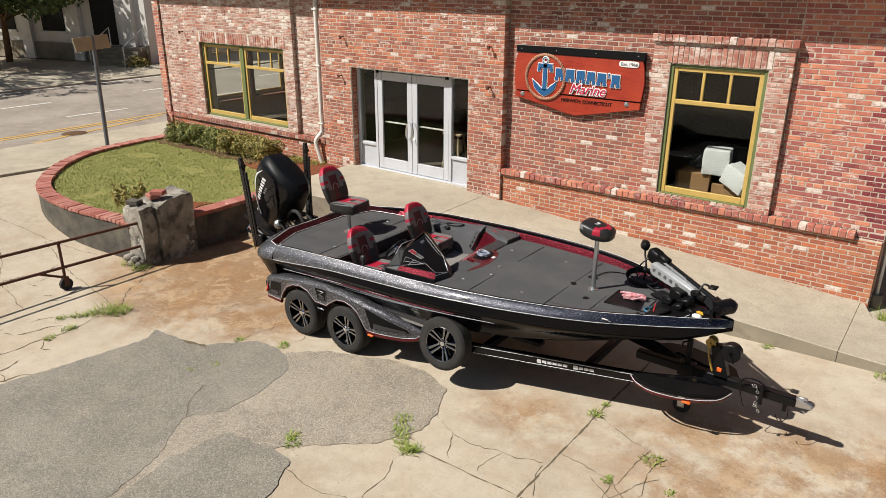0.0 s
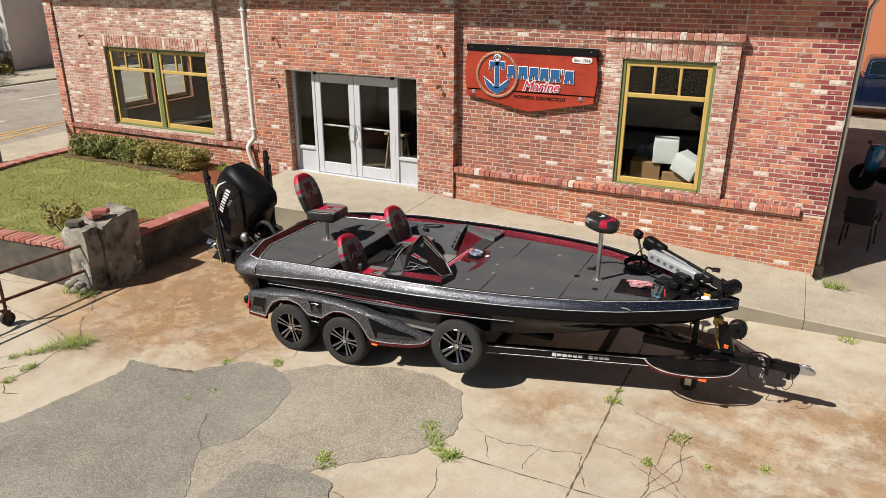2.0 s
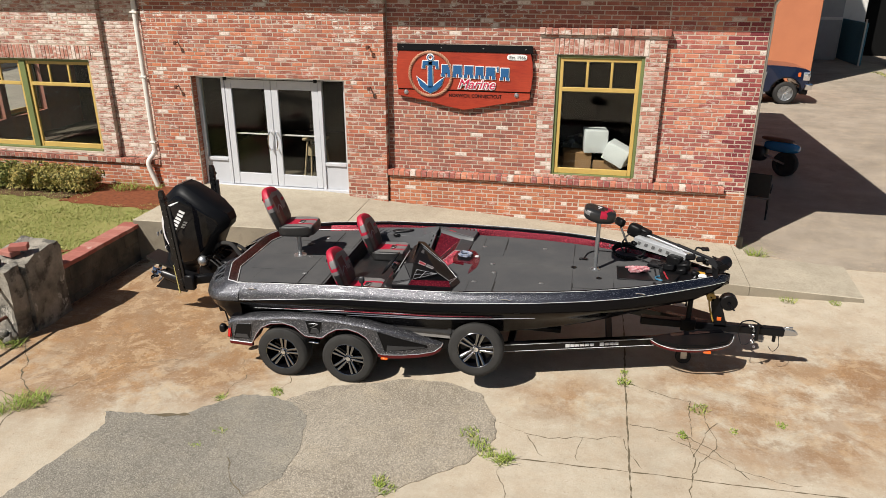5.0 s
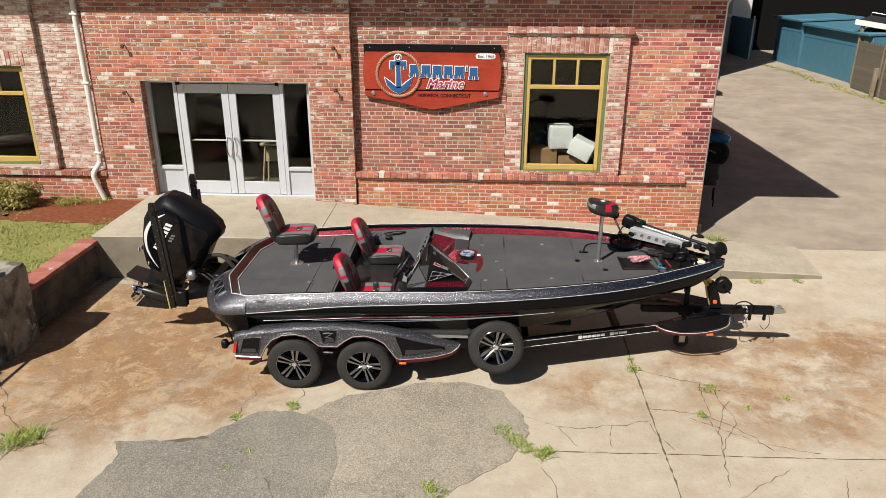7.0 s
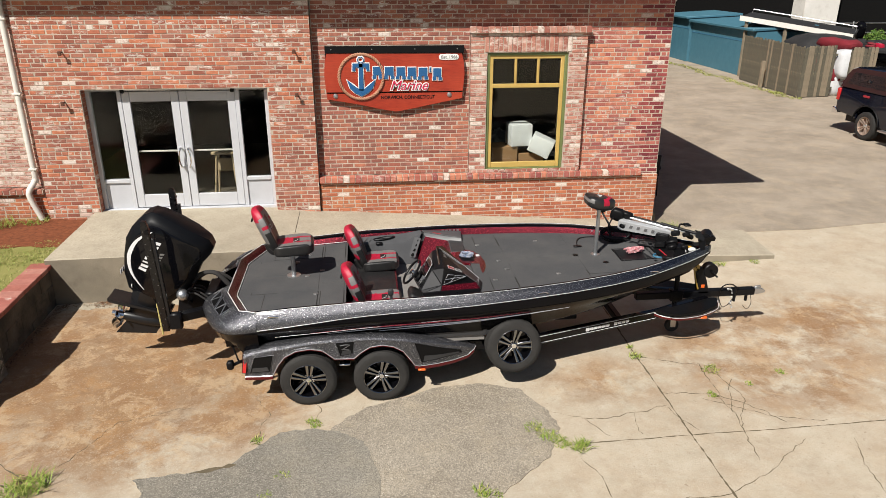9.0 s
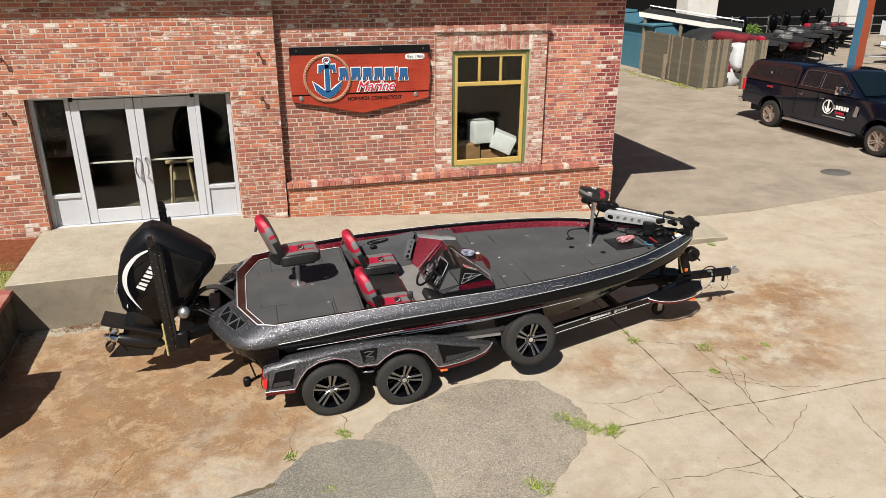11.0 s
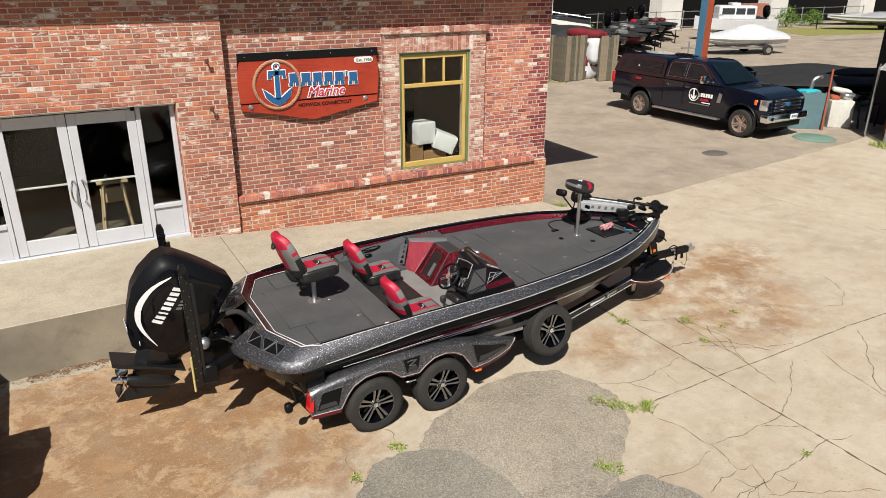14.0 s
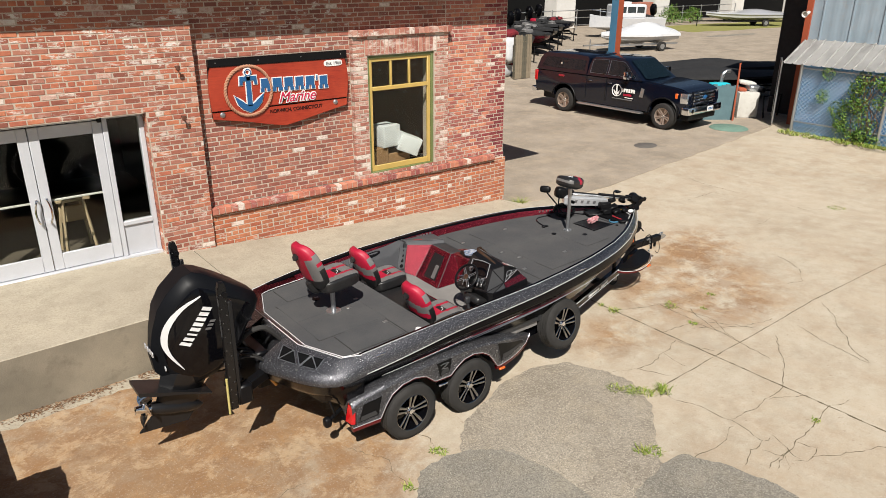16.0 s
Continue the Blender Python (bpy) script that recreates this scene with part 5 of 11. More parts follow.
GREY = [(0.0, (0.034, 0.034, 0.040)), (0.60, (0.074, 0.074, 0.083)), (0.88, (0.15, 0.15, 0.165)), (0.97, (0.32, 0.32, 0.345)), (1.0, (0.95, 0.95, 0.97))]
M_flake = flake("charcoal_flake", GREY, 0.38, scale=320.0, coat=0.7, metal=0.7, tilt=0.5, spec=0.4, fade=(-0.2, 2.3, (0.012, 0.015, 0.030)))
M_flake_red = flake("red_flake", [(0.0, (0.050, 0.0008, 0.004)), (0.6, (0.105, 0.0020, 0.010)), (0.90, (0.20, 0.005, 0.022)), (1.0, (0.75, 0.09, 0.12))], 0.34, scale=320.0, coat=0.5, metal=0.55, tilt=0.5, spec=0.3)
# darker copy of the red flake: the stern rim's shade is in its colour
M_flake_red_shaded = flake("red_flake_shaded", [(0.0, (0.014, 0.0008, 0.001)), (0.6, (0.030, 0.0016, 0.002)), (0.94, (0.055, 0.003, 0.005)), (1.0, (0.30, 0.05, 0.06))], 0.3, scale=320.0, coat=0.3, metal=0.4, tilt=0.4, spec=0.3)
M_hull = plain("black_gelcoat", (0.003, 0.003, 0.004), 0.15, coat=0.0, spec=0.13)
k = Nodes("grey_carpet", 1.0, spec=0.1)
fz = k.noise(260, 3)
c = k.mix(fz, (0.045, 0.045, 0.047), (0.094, 0.094, 0.096))
c = k.mix(k.ramp(k.noise(2.2, 5, 0.6), [(0.4, 0.0), (0.75, 0.5)]), c, (0.112, 0.108, 0.103))
k.set("Base Color", c)
k.bump(fz, 0.5, 0.004)
M_carpet = k.mat
M_carpet_pale = worn("pale_grey_carpet", (0.26, 0.245, 0.23), (0.20, 0.19, 0.18), 0.98, scale=4, grain=200, bump=0.4, spec=0.1)
M_stripe = plain("white_pinstripe", (0.62, 0.62, 0.62), 0.3)
M_dull_trim = plain("dull_trim", (0.30, 0.31, 0.33), 0.3, 0.7)
M_latch = plain("dull_latch", (0.22, 0.22, 0.22), 0.35, 0.6)
M_silver = plain("silver_line", (0.62, 0.62, 0.64), 0.25, 0.5)
M_seat_red = worn("red_vinyl", (0.43, 0.009, 0.038), (0.35, 0.007, 0.030), 0.5, scale=9, grain=90, bump=0.12)
M_seat_grey = worn("grey_vinyl", (0.185, 0.178, 0.174), (0.145, 0.14, 0.137), 0.45, scale=9, grain=140, bump=0.2)
M_seat_black = worn("black_vinyl", (0.012, 0.012, 0.013), (0.02, 0.0195, 0.0195), 0.4, scale=9, grain=90, bump=0.12)
M_grey_liner = worn("dark_grey_liner", (0.040, 0.040, 0.042), (0.03, 0.03, 0.032), 0.5, scale=5, grain=120, bump=0.1)
M_top_grey = worn("moulded_grey", (0.085, 0.086, 0.090), (0.065, 0.066, 0.07), 0.42, scale=5, grain=140, bump=0.08)
M_red_light = plain("red_lens", (0.45, 0.008, 0.01), 0.12, coat=0.8)
M_lens = plain("clear_lens", (0.75, 0.75, 0.72), 0.1, coat=0.6)
M_tan = plain("amber_roller", (0.35, 0.22, 0.04), 0.45)
M_orange = plain("orange_marker", (0.75, 0.13, 0.02), 0.3)
M_pink = worn("red_white_strap", (0.42, 0.03, 0.06), (0.62, 0.42, 0.42), 0.7, scale=30, grain=90, bump=0.3)
M_blue = plain("blue_rope", (0.04, 0.16, 0.26), 0.5)
M_mark_red = plain("emblem_red", (0.32, 0.02, 0.03), 0.3)

BOAT = Matrix.Translation((-4.8, 7.36, 0))


def deck_z(u):
    return 1.10 + 0.033 * (u + 2.5)


def gun_z(u):
    return deck_z(u) + lerp([(-3.2, 0.02), (-2.9, 0.05), (-2.4, 0.09), (-1.5, 0.125), (1.4, 0.115), (2.4, 0.075), (3.2, 0.02)], u)


W_IN = [(-3.0, 1.085), (-2.7, 1.13), (-2.4, 1.15), (-1.5, 1.19), (-0.3, 1.19), (0.4, 1.13), (1.0, 1.04), (1.5, 0.92), (2.0, 0.72), (2.4, 0.50), (2.75, 0.27), (3.0, 0.10), (3.1, 0.02)]
W_OUT = [(-3.2, 1.10), (-3.0, 1.20), (-2.4, 1.27), (-1.5, 1.31), (-0.3, 1.31), (0.4, 1.255), (1.0, 1.165), (1.5, 1.045), (2.0, 0.845), (2.4, 0.625), (2.75, 0.395), (3.0, 0.21), (3.15, 0.085), (3.21, 0.012)]
W_CH = [(-3.2, 1.02), (0.0, 1.10), (1.0, 0.95), (1.8, 0.68), (2.5, 0.36), (3.0, 0.12), (3.2, 0.008)]
Z_CH = [(-3.2, 0.66), (-1.0, 0.69), (0.5, 0.76), (1.5, 0.86), (2.3, 1.0), (3.0, 1.15), (3.2, 1.215)]
Z_K = [(-3.2, 0.48), (0.0, 0.48), (0.8, 0.54), (1.4, 0.65), (2.0, 0.83), (2.6, 1.02), (3.0, 1.14), (3.2, 1.2)]
US = [-3.2, -3.1, -3.0, -2.9, -2.8, -2.6, -2.4, -2.1, -1.8, -1.5, -1.2, -0.9, -0.6, -0.3, 0.0, 0.3, 0.6, 0.9, 1.2, 1.5, 1.75, 2.0, 2.2, 2.4, 2.6, 2.75, 2.9, 3.0, 3.08, 3.15, 3.19, 3.21]


W_DK = [(-3.11, 0.52), (-2.92, 0.995), (-2.7, 1.035), (-2.4, 1.055), (-1.95, 1.10), (-1.5, 1.12)]


def sm(tab, u):
    return (lerp(tab, u - 0.12) + 2 * lerp(tab, u) + lerp(tab, u + 0.12)) / 4 if -2.7 < u < 2.9 else lerp(tab, u)


boat = thing("bass_boat", "black and charcoal metal-flake bass boat with red trim on a trailer", "boat", BOAT)

# hull
bm = B()
for sgn in (-1, 1):
    rows = []
    for u in US:
        wo, wc, zg, zc, zk = sm(W_OUT, u), sm(W_CH, u), gun_z(u), sm(Z_CH, u), sm(Z_K, u)
        zr = max(zg - 0.215, zc + 0.02)
        prof = [(wo, zr), (wo - 0.015, zr - 0.03), ((wo * 0.5 + wc * 0.5), zr * 0.55 + zc * 0.45), (wc + 0.01, zc + 0.02), (wc, zc), (wc * 0.93, zc - 0.03), (wc * 0.62, zc * 0.55 + zk * 0.45), (wc * 0.58, zc * 0.5 + zk * 0.5 - 0.02), (wc * 0.28, zc * 0.2 + zk * 0.8), (0.0, zk)]
        rows.append([(u, sgn * w, z) for w, z in prof])
    quad_loft(bm, rows, False)
bmesh.ops.remove_doubles(bm, verts=bm.verts[:], dist=0.0005)
stern = [v for v in bm.verts if abs(v.co.x + 3.2) < 1e-4]
stern.sort(key=lambda v: math.atan2(v.co.z - 0.85, v.co.y))
bm.faces.new(stern)
bmesh.ops.recalc_face_normals(bm, faces=bm.faces[:])
hull = part("hull", bm, M_hull, boat, "gloss black hull")

# gunwale cap: flake band between two lines, black edge above and black side below
def line_drop(u):
    return lerp([(-3.0, 0.195), (-2.5, 0.18), (-1.74, 0.135), (-0.66, 0.112), (0.43, 0.092), (2.0, 0.085), (3.2, 0.075)], u)


def cap_side(u, dz):
    wo, wi = sm(W_OUT, u), sm(W_IN, u)
    t = min(1.0, (wo - min(wi, wo - 0.012)) / 0.12)
    return lerp([(0.0, wo - 0.085 * t), (0.03, wo - 0.05 * t), (0.0625, wo - 0.02 * t), (0.16, wo + 0.008), (0.198, wo + 0.012), (0.21, wo)], dz)


bm = B()
for sgn in (-1, 1):
    rows = []
    for u in US[4:]:
        wo, wi, zg, zc = sm(W_OUT, u), sm(W_IN, u), gun_z(u), sm(Z_CH, u)
        wi = min(wi, wo - 0.012)
        zr = max(zg - 0.21, zc + 0.025)
        t = min(1.0, (wo - wi) / 0.12)
        d = min(line_drop(u), zg - zr)
        drops = [0.03, 0.03 + (d - 0.03) * 0.35, 0.03 + (d - 0.03) * 0.7, d, d + (zg - zr - d) * 0.5, zg - zr]
        prof = [(wi - 0.03 * t, zg - 0.03), (wi - 0.02 * t, zg), (wi + 0.035 * t, zg + 0.006)] + [(cap_side(u, q), zg - q) for q in drops]
        rows.append([(u, sgn * w, z) for w, z in prof])
    vr = [[bm.verts.new(p) for p in r_] for r_ in rows]
    for a, b in zip(vr, vr[1:]):
        for i in range(len(a) - 1):
            bm.faces.new((a[i], a[i + 1], b[i + 1], b[i])).material_index = 1 if i < 2 or i > 5 else 0
bmesh.ops.remove_doubles(bm, verts=bm.verts[:], dist=0.0005)
bmesh.ops.recalc_face_normals(bm, faces=bm.faces[:])
cap = part("gunwale_cap", bm, [M_flake, M_hull], boat, "charcoal metal-flake gunwale with black edges", angle=50)

# pinstripes along the sides
for nm, dw, f, rr in (("upper_pinstripe", -0.045, 0.0, 0.0035), ("lower_pinstripe", 0.012, 1.0, 0.0035), ("hull_pinstripe", -0.012, 1.35, 0.0022)):
    for sgn in (-1, 1):
        bm = B()
        pts = []
        for u in US[4:-2]:
            wo, wi, zg, zc = sm(W_OUT, u), sm(W_IN, u), gun_z(u), sm(Z_CH, u)
            zr = max(zg - 0.21, zc + 0.025)
            t = min(1.0, (wo - min(wi, wo - 0.012)) / 0.12)
            if f == 0:
                pts.append((u, sgn * (wi + 0.03 * t), zg + 0.006))
            elif f > 1.2:
                if u < -2.6 or u > 1.4:
                    continue
                pts.append((u, sgn * (wo - 0.028 - 0.03 * ss(-2.6, 1.0, u)), zr - 0.05 - 0.05 * ss(1.4, -2.6, u)))
            else:
                dz = line_drop(u)
                side_v = cap_side(u, dz)
                pts.append((u, sgn * (side_v + 0.002), max(zg - dz, zr + 0.012)))
        tube(bm, pts, rr, 6)
        part(nm, bm, M_stripe, cap if f < 1.2 else hull)
# speed graphics low on the hull side
for i, (u0, u1, dz0, dz1, m) in enumerate(((-2.2, 0.4, 0.10, 0.055, M_flake_red), (-2.0, 0.9, 0.135, 0.08, M_silver), (-1.4, 0.2, 0.17, 0.10, M_silver))):
    for sgn in (-1, 1):
        bm = B()
        pts = []
        for j in range(13):
            u = u0 + (u1 - u0) * j / 12
            wo, wc, zg, zc = sm(W_OUT, u), sm(W_CH, u), gun_z(u), sm(Z_CH, u)
            zr = max(zg - 0.215, zc + 0.02)
            z = zr - (dz0 + (dz1 - dz0) * j / 12)
            f = min(1, max(0, (zr - 0.03 - z) / max(0.05, (zr - zc - 0.03))))
            pts.append((u, sgn * ((wo - 0.012) * (1 - f) + wc * f + 0.012), z))
        tube(bm, pts, [0.006 * math.sin(math.pi * (j + 0.5) / 13) + 0.002 for j in range(13)], 5)
        part("graphic_line", bm, m, hull)

# inner liner: red flake upstand round the decks
def inset(u):
    return lerp([(-3.2, 0.095), (-2.2, 0.095), (-1.95, 0.05), (3.2, 0.045)], u)


AFT_OUT = [(-2.4, 1.15), (-2.7, 1.13), (-2.9, 1.105), (-3.0, 1.075), (-3.215, 0.54)]
AFT_IN = [(-2.4, 1.06), (-2.7, 1.04), (-2.85, 1.015), (-2.925, 0.985), (-3.115, 0.51)]


def aft_loop(half):
    """The whole rim line round the aft deck from one side to the other."""
    mid = half[-1][1]
    return [(u, -v) for u, v in half] + [(half[-1][0], mid * f) for f in (-0.5, 0.0, 0.5)] + [(u, v) for u, v in reversed(half)]


bm = B()
for sgn in (-1, 1):
    rows = []
    for u in [q for q in US if -2.4 <= q <= 3.08]:
        wi, zg = sm(W_IN, u), gun_z(u)
        rows.append([(u, sgn * (wi - 0.02), zg - 0.012), (u, sgn * (wi - 0.03), zg - 0.03), (u, sgn * max(wi - inset(u) - 0.012, 0.0), deck_z(u) - 0.01 if not -1.78 < u < -0.1 else deck_z(u) - 0.10)])
    quad_loft(bm, rows, False)
bmesh.ops.recalc_face_normals(bm, faces=bm.faces[:])
part("inner_liner", bm, M_flake_red, boat, "red flake inner side")
bm = B()
rows = []
for (uo, vo), (ui, vi) in zip(aft_loop(AFT_OUT), aft_loop(AFT_IN)):
    rows.append([(uo, vo, 1.148), (uo * 0.8 + ui * 0.2, vo * 0.8 + vi * 0.2, 1.146), (ui, vi, deck_z(ui) + 0.002)])
quad_loft(bm, rows, False)
bmesh.ops.recalc_face_normals(bm, faces=bm.faces[:])
part("stern_liner", bm, M_flake_red_shaded, boat, "red flake rim round the aft deck, darkened for shade")
bm = B()
tube(bm, [(u, v, 1.151) for u, v in aft_loop([(-2.8, 1.15)] + AFT_OUT[2:])], 0.0055, 6)
part("stern_pinstripe", bm, M_stripe, cap)
bm = B()
tube(bm, [(u, v, deck_z(u) + 0.012) for u, v in aft_loop([(-1.8, 1.11)] + AFT_IN)], 0.0045, 6)
part("deck_pinstripe", bm, M_stripe, cap)


def deck_part(name, us, lo, hi, material, dz=0.0, thick=0.03):
    bm = B()
    rows = []
    for u in us:
        a, b = lo(u), hi(u)
        rows.append([(u, a, deck_z(u) + dz - thick), (u, a, deck_z(u) + dz), (u, (a + b) / 2, deck_z(u) + dz + 0.004), (u, b, deck_z(u) + dz), (u, b, deck_z(u) + dz - thick)])
    quad_loft(bm, rows, False)
    for r_ in (rows[0], rows[-1]):
        bm.faces.new([bm.verts.new(p) for p in r_])
    bmesh.ops.remove_doubles(bm, verts=bm.verts[:], dist=0.0004)
    bmesh.ops.recalc_face_normals(bm, faces=bm.faces[:])
    return part(name, bm, material, boat)


def wd(u):
    return sm(W_IN, u) - 0.035


aft = deck_part("aft_deck", [-3.11, -3.0, -2.92, -2.8, -2.6, -2.4, -2.2, -1.78], lambda u: -lerp(W_DK, u), lambda u: lerp(W_DK, u), M_carpet)
fore = deck_part("fore_deck", [-0.14, 0.0, 0.3, 0.6, 0.9, 1.2, 1.5, 1.75, 2.0, 2.2, 2.4, 2.6, 2.75, 2.9, 3.0], lambda u: -wd(u), wd, M_carpet)
for s in (-1, 1):
    deck_part("side_deck", [-1.78, -1.5, -1.0, -0.5, 0.0], (lambda u: -wd(u)) if s < 0 else (lambda u: wd(u) - 0.11), (lambda u: -wd(u) + 0.11) if s < 0 else wd, M_grey_liner, -0.02)


def lid(u0, u1, v0, v1, parent, lift=0.008):
    """A carpeted hatch lid with a gap round it."""
    # dark underlay added so the shaded gap round the lid shows as a line
    bm = B()
    q = [(u0, v0), (u1, v0), (u1, v1), (u0, v1)]
    edge = [[bm.verts.new((u, v, deck_z(u) + z)) for u, v in q] for z in (-0.004, 0.002)]
    bm.faces.new(edge[1])
    for i in range(4):
        bm.faces.new((edge[0][i], edge[0][(i + 1) % 4], edge[1][(i + 1) % 4], edge[1][i]))
    part("hatch_gasket", bm, M_rubber, parent, smooth=False)
    bm = B()
    g_ = 0.007
    q = [(u0 + g_, v0 + g_), (u1 - g_, v0 + g_), (u1 - g_, v1 - g_), (u0 + g_, v1 - g_)]
    lowr = [bm.verts.new((u, v, deck_z(u) - 0.005)) for u, v in q]
    up = [bm.verts.new((u + (0.004 if u == q[0][0] else -0.004), v + (0.004 if v == q[0][1] else -0.004), deck_z(u) + lift)) for u, v in q]
    bm.faces.new(up)
    for i in range(4):
        j = (i + 1) % 4
        bm.faces.new((lowr[i], lowr[j], up[j], up[i]))
    part("hatch_lid", bm, M_carpet, parent, smooth=False)


def latch(u, v, parent):
    bm = B()
    box(bm, (u - 0.03, v - 0.02, deck_z(u) + 0.004), (u + 0.03, v + 0.02, deck_z(u) + 0.014), 0.004)
    cyl(bm, (u, v, deck_z(u) + 0.014), (u, v, deck_z(u) + 0.018), 0.012, n=10)
    part("latch", bm, M_latch, parent)


for a in ((-2.95, -2.12, -0.52, 0.02), (-2.95, -2.12, 0.02, 0.56), (-2.10, -1.80, -1.04, -0.3), (-2.10, -1.80, -0.3, 0.36), (-2.10, -1.80, 0.36, 1.04), (-2.78, -2.12, -0.98, -0.54), (-2.78, -2.12, 0.58, 0.98)):
    lid(*a, aft)
for a in ((0.35, 1.30, 0.05, 0.86), (0.35, 1.30, -0.86, -0.05), (0.02, 0.35, 0.3, 1.0), (0.02, 0.35, -1.0, -0.3), (1.30, 1.80, -0.62, -0.1)):
    lid(*a, fore)
for u, v in ((-2.29, -0.05), (-2.15, -0.62), (-2.1, 0.1), (-2.45, 0.45), (-2.3, 0.7)):
    latch(u, v, aft)
for u, v in ((0.05, 0.63), (0.89, 0.64), (0.24, 0.01), (0.09, -0.6), (0.92, -0.55), (0.3, -0.28)):
    latch(u, v, fore)
for u, v, r_ in ((-2.47, 0.42, 0.05), (1.3, 0.02, 0.035), (1.62, -0.3, 0.035), (1.45, 0.32, 0.03), (2.28, -0.36, 0.02)):
    bm = B()
    par = aft if u < 0 else fore
    cyl(bm, (u, v, deck_z(u) + 0.006), (u, v, deck_z(u) + 0.014), r_, n=16)
    part("seat_socket", bm, M_plastic, par)
# slot in the cockpit side and shade of the step
bm = B()
box(bm, (-1.80, -1.08, 0.62), (-0.12, 1.08, 0.84), 0.0)
part("cockpit_floor", bm, M_carpet_pale, boat, "worn pale grey carpet floor")
bm = B()
box(bm, (-1.82, -1.12, 0.7), (-1.785, 1.12, deck_z(-1.8) - 0.015))
box(bm, (-0.14, -1.12, 0.7), (-0.10, 1.12, deck_z(-0.12) - 0.02))
for s in (-1, 1):
    box(bm, (-1.79, s * 1.09 - 0.02, 0.7), (0.0, s * 1.09 + 0.02, deck_z(-1) - 0.04))
part("cockpit_side", bm, M_grey_liner, boat)

# tray, foot pedal pocket, strap
bm = B()
zt = deck_z(2.1)
for lo, hi in (((1.84, -0.29, zt - 0.02), (2.33, -0.265, zt + 0.012)), ((1.84, 0.10, zt - 0.02), (2.33, 0.125, zt + 0.012)), ((1.84, -0.265, zt - 0.02), (1.865, 0.10, zt + 0.012)), ((2.305, -0.265, zt - 0.02), (2.33, 0.10, zt + 0.012))):
    box(bm, lo, hi, 0.004)
box(bm, (1.865, -0.265, zt - 0.01), (2.305, 0.10, zt + 0.008))
tray = part("foot_pedal_tray", bm, M_black, fore)
bm = B()
r = random.Random(4)
pts = [(2.10 + 0.13 * math.cos(i * 2.5) + r.uniform(-0.03, 0.03), -0.03 + 0.055 * math.sin(i * 2.5 + 0.5) + r.uniform(-0.02, 0.02), zt + 0.022 + 0.0022 * i) for i in range(26)]
tube(bm, spline(pts, 3), [0.014 + 0.004 * math.sin(i * 1.7) for i in range(len(spline(pts, 3)))], 6)
tagged(part("tie_strap", bm, M_pink), "folded red and white tie-down strap lying in the pedal tray", "strap").location = BOAT.translation
bm = B()
for i in range(3):
    tube(bm, spline([(2.40 + 0.10 * math.cos(a / 3 + i), -0.22 + 0.07 * math.sin(a / 3 + i), deck_z(2.4) + 0.012 + 0.004 * i) for a in range(20)], 2), 0.007, 5)
tagged(part("rope_coil", bm, M_blue), "small coil of thin blue rope on the bow deck", "rope").location = BOAT.translation

# bow panel, running light, cleats
bm = B()
prism(bm, [(2.42, -0.42), (2.75, -0.22), (2.98, -0.08), (3.02, 0.08), (2.75, 0.22), (2.42, 0.42), (2.36, 0.2), (2.36, -0.2)], deck_z(2.6) + 0.006, deck_z(2.6) + 0.028, bevel=0.006)
part("bow_panel", bm, M_plastic, fore)
bm = B()
for a, b in (((2.36, -0.46), (2.74, -0.25)), ((2.74, -0.25), (2.78, -0.14))):
    tube(bm, [(a[0], a[1], deck_z(a[0]) + 0.034), (b[0], b[1], deck_z(b[0]) + 0.034)], 0.006, 6)
part("bow_trim", bm, M_stripe, fore)
bm = B()
bmesh.ops.create_uvsphere(bm, u_segments=16, v_segments=8, radius=0.055, matrix=pose(2.86, -0.16, deck_z(2.86) + 0.045) @ Matrix.Diagonal((1.0, 0.75, 0.55, 1)))
part("running_light", bm, M_lens, fore, "white round running light")
for u, s in ((2.08, -1), (2.08, 1), (0.55, -1), (-2.6, -1), (-2.6, 1)):
    bm = B()
    w = sm(W_OUT, u) - 0.03
    z = gun_z(u) - 0.055
    tube(bm, [(u - 0.06, s * w, z), (u - 0.03, s * (w + 0.02), z + 0.02), (u + 0.03, s * (w + 0.02), z + 0.02), (u + 0.06, s * w, z)], 0.009, 6)
    part("cleat", bm, M_chrome, cap)
for u0, n in ((-0.4, 5), (1.75, 6)):
    for i in range(n):
        bm = B()
        u = u0 + i * 0.055
        box(bm, (u, sm(W_IN, u) - 0.05, gun_z(u) - 0.07), (u + 0.035, sm(W_IN, u) - 0.028, gun_z(u) - 0.04), 0.002)
        part("badge_bar", bm, M_latch, boat)

# stern platforms: the gunwale sweeps round into a low flake nose each side
NOSE = [(-2.80, 1.235, -2.80, 1.135, 0.955), (-2.95, 1.245, -2.91, 1.105, 0.945), (-3.06, 1.235, -3.0, 1.077, 0.935), (-3.16, 1.195, -3.035, 0.98, 0.93), (-3.25, 1.125, -3.075, 0.87, 0.925), (-3.33, 1.01, -3.115, 0.77, 0.92), (-3.40, 0.86, -3.155, 0.67, 0.91), (-3.46, 0.70, -3.20, 0.56, 0.90), (-3.52, 0.52, -3.217, 0.46, 0.885), (-3.565, 0.38, -3.217, 0.37, 0.875), (-3.56, 0.29, -3.217, 0.30, 0.872)]


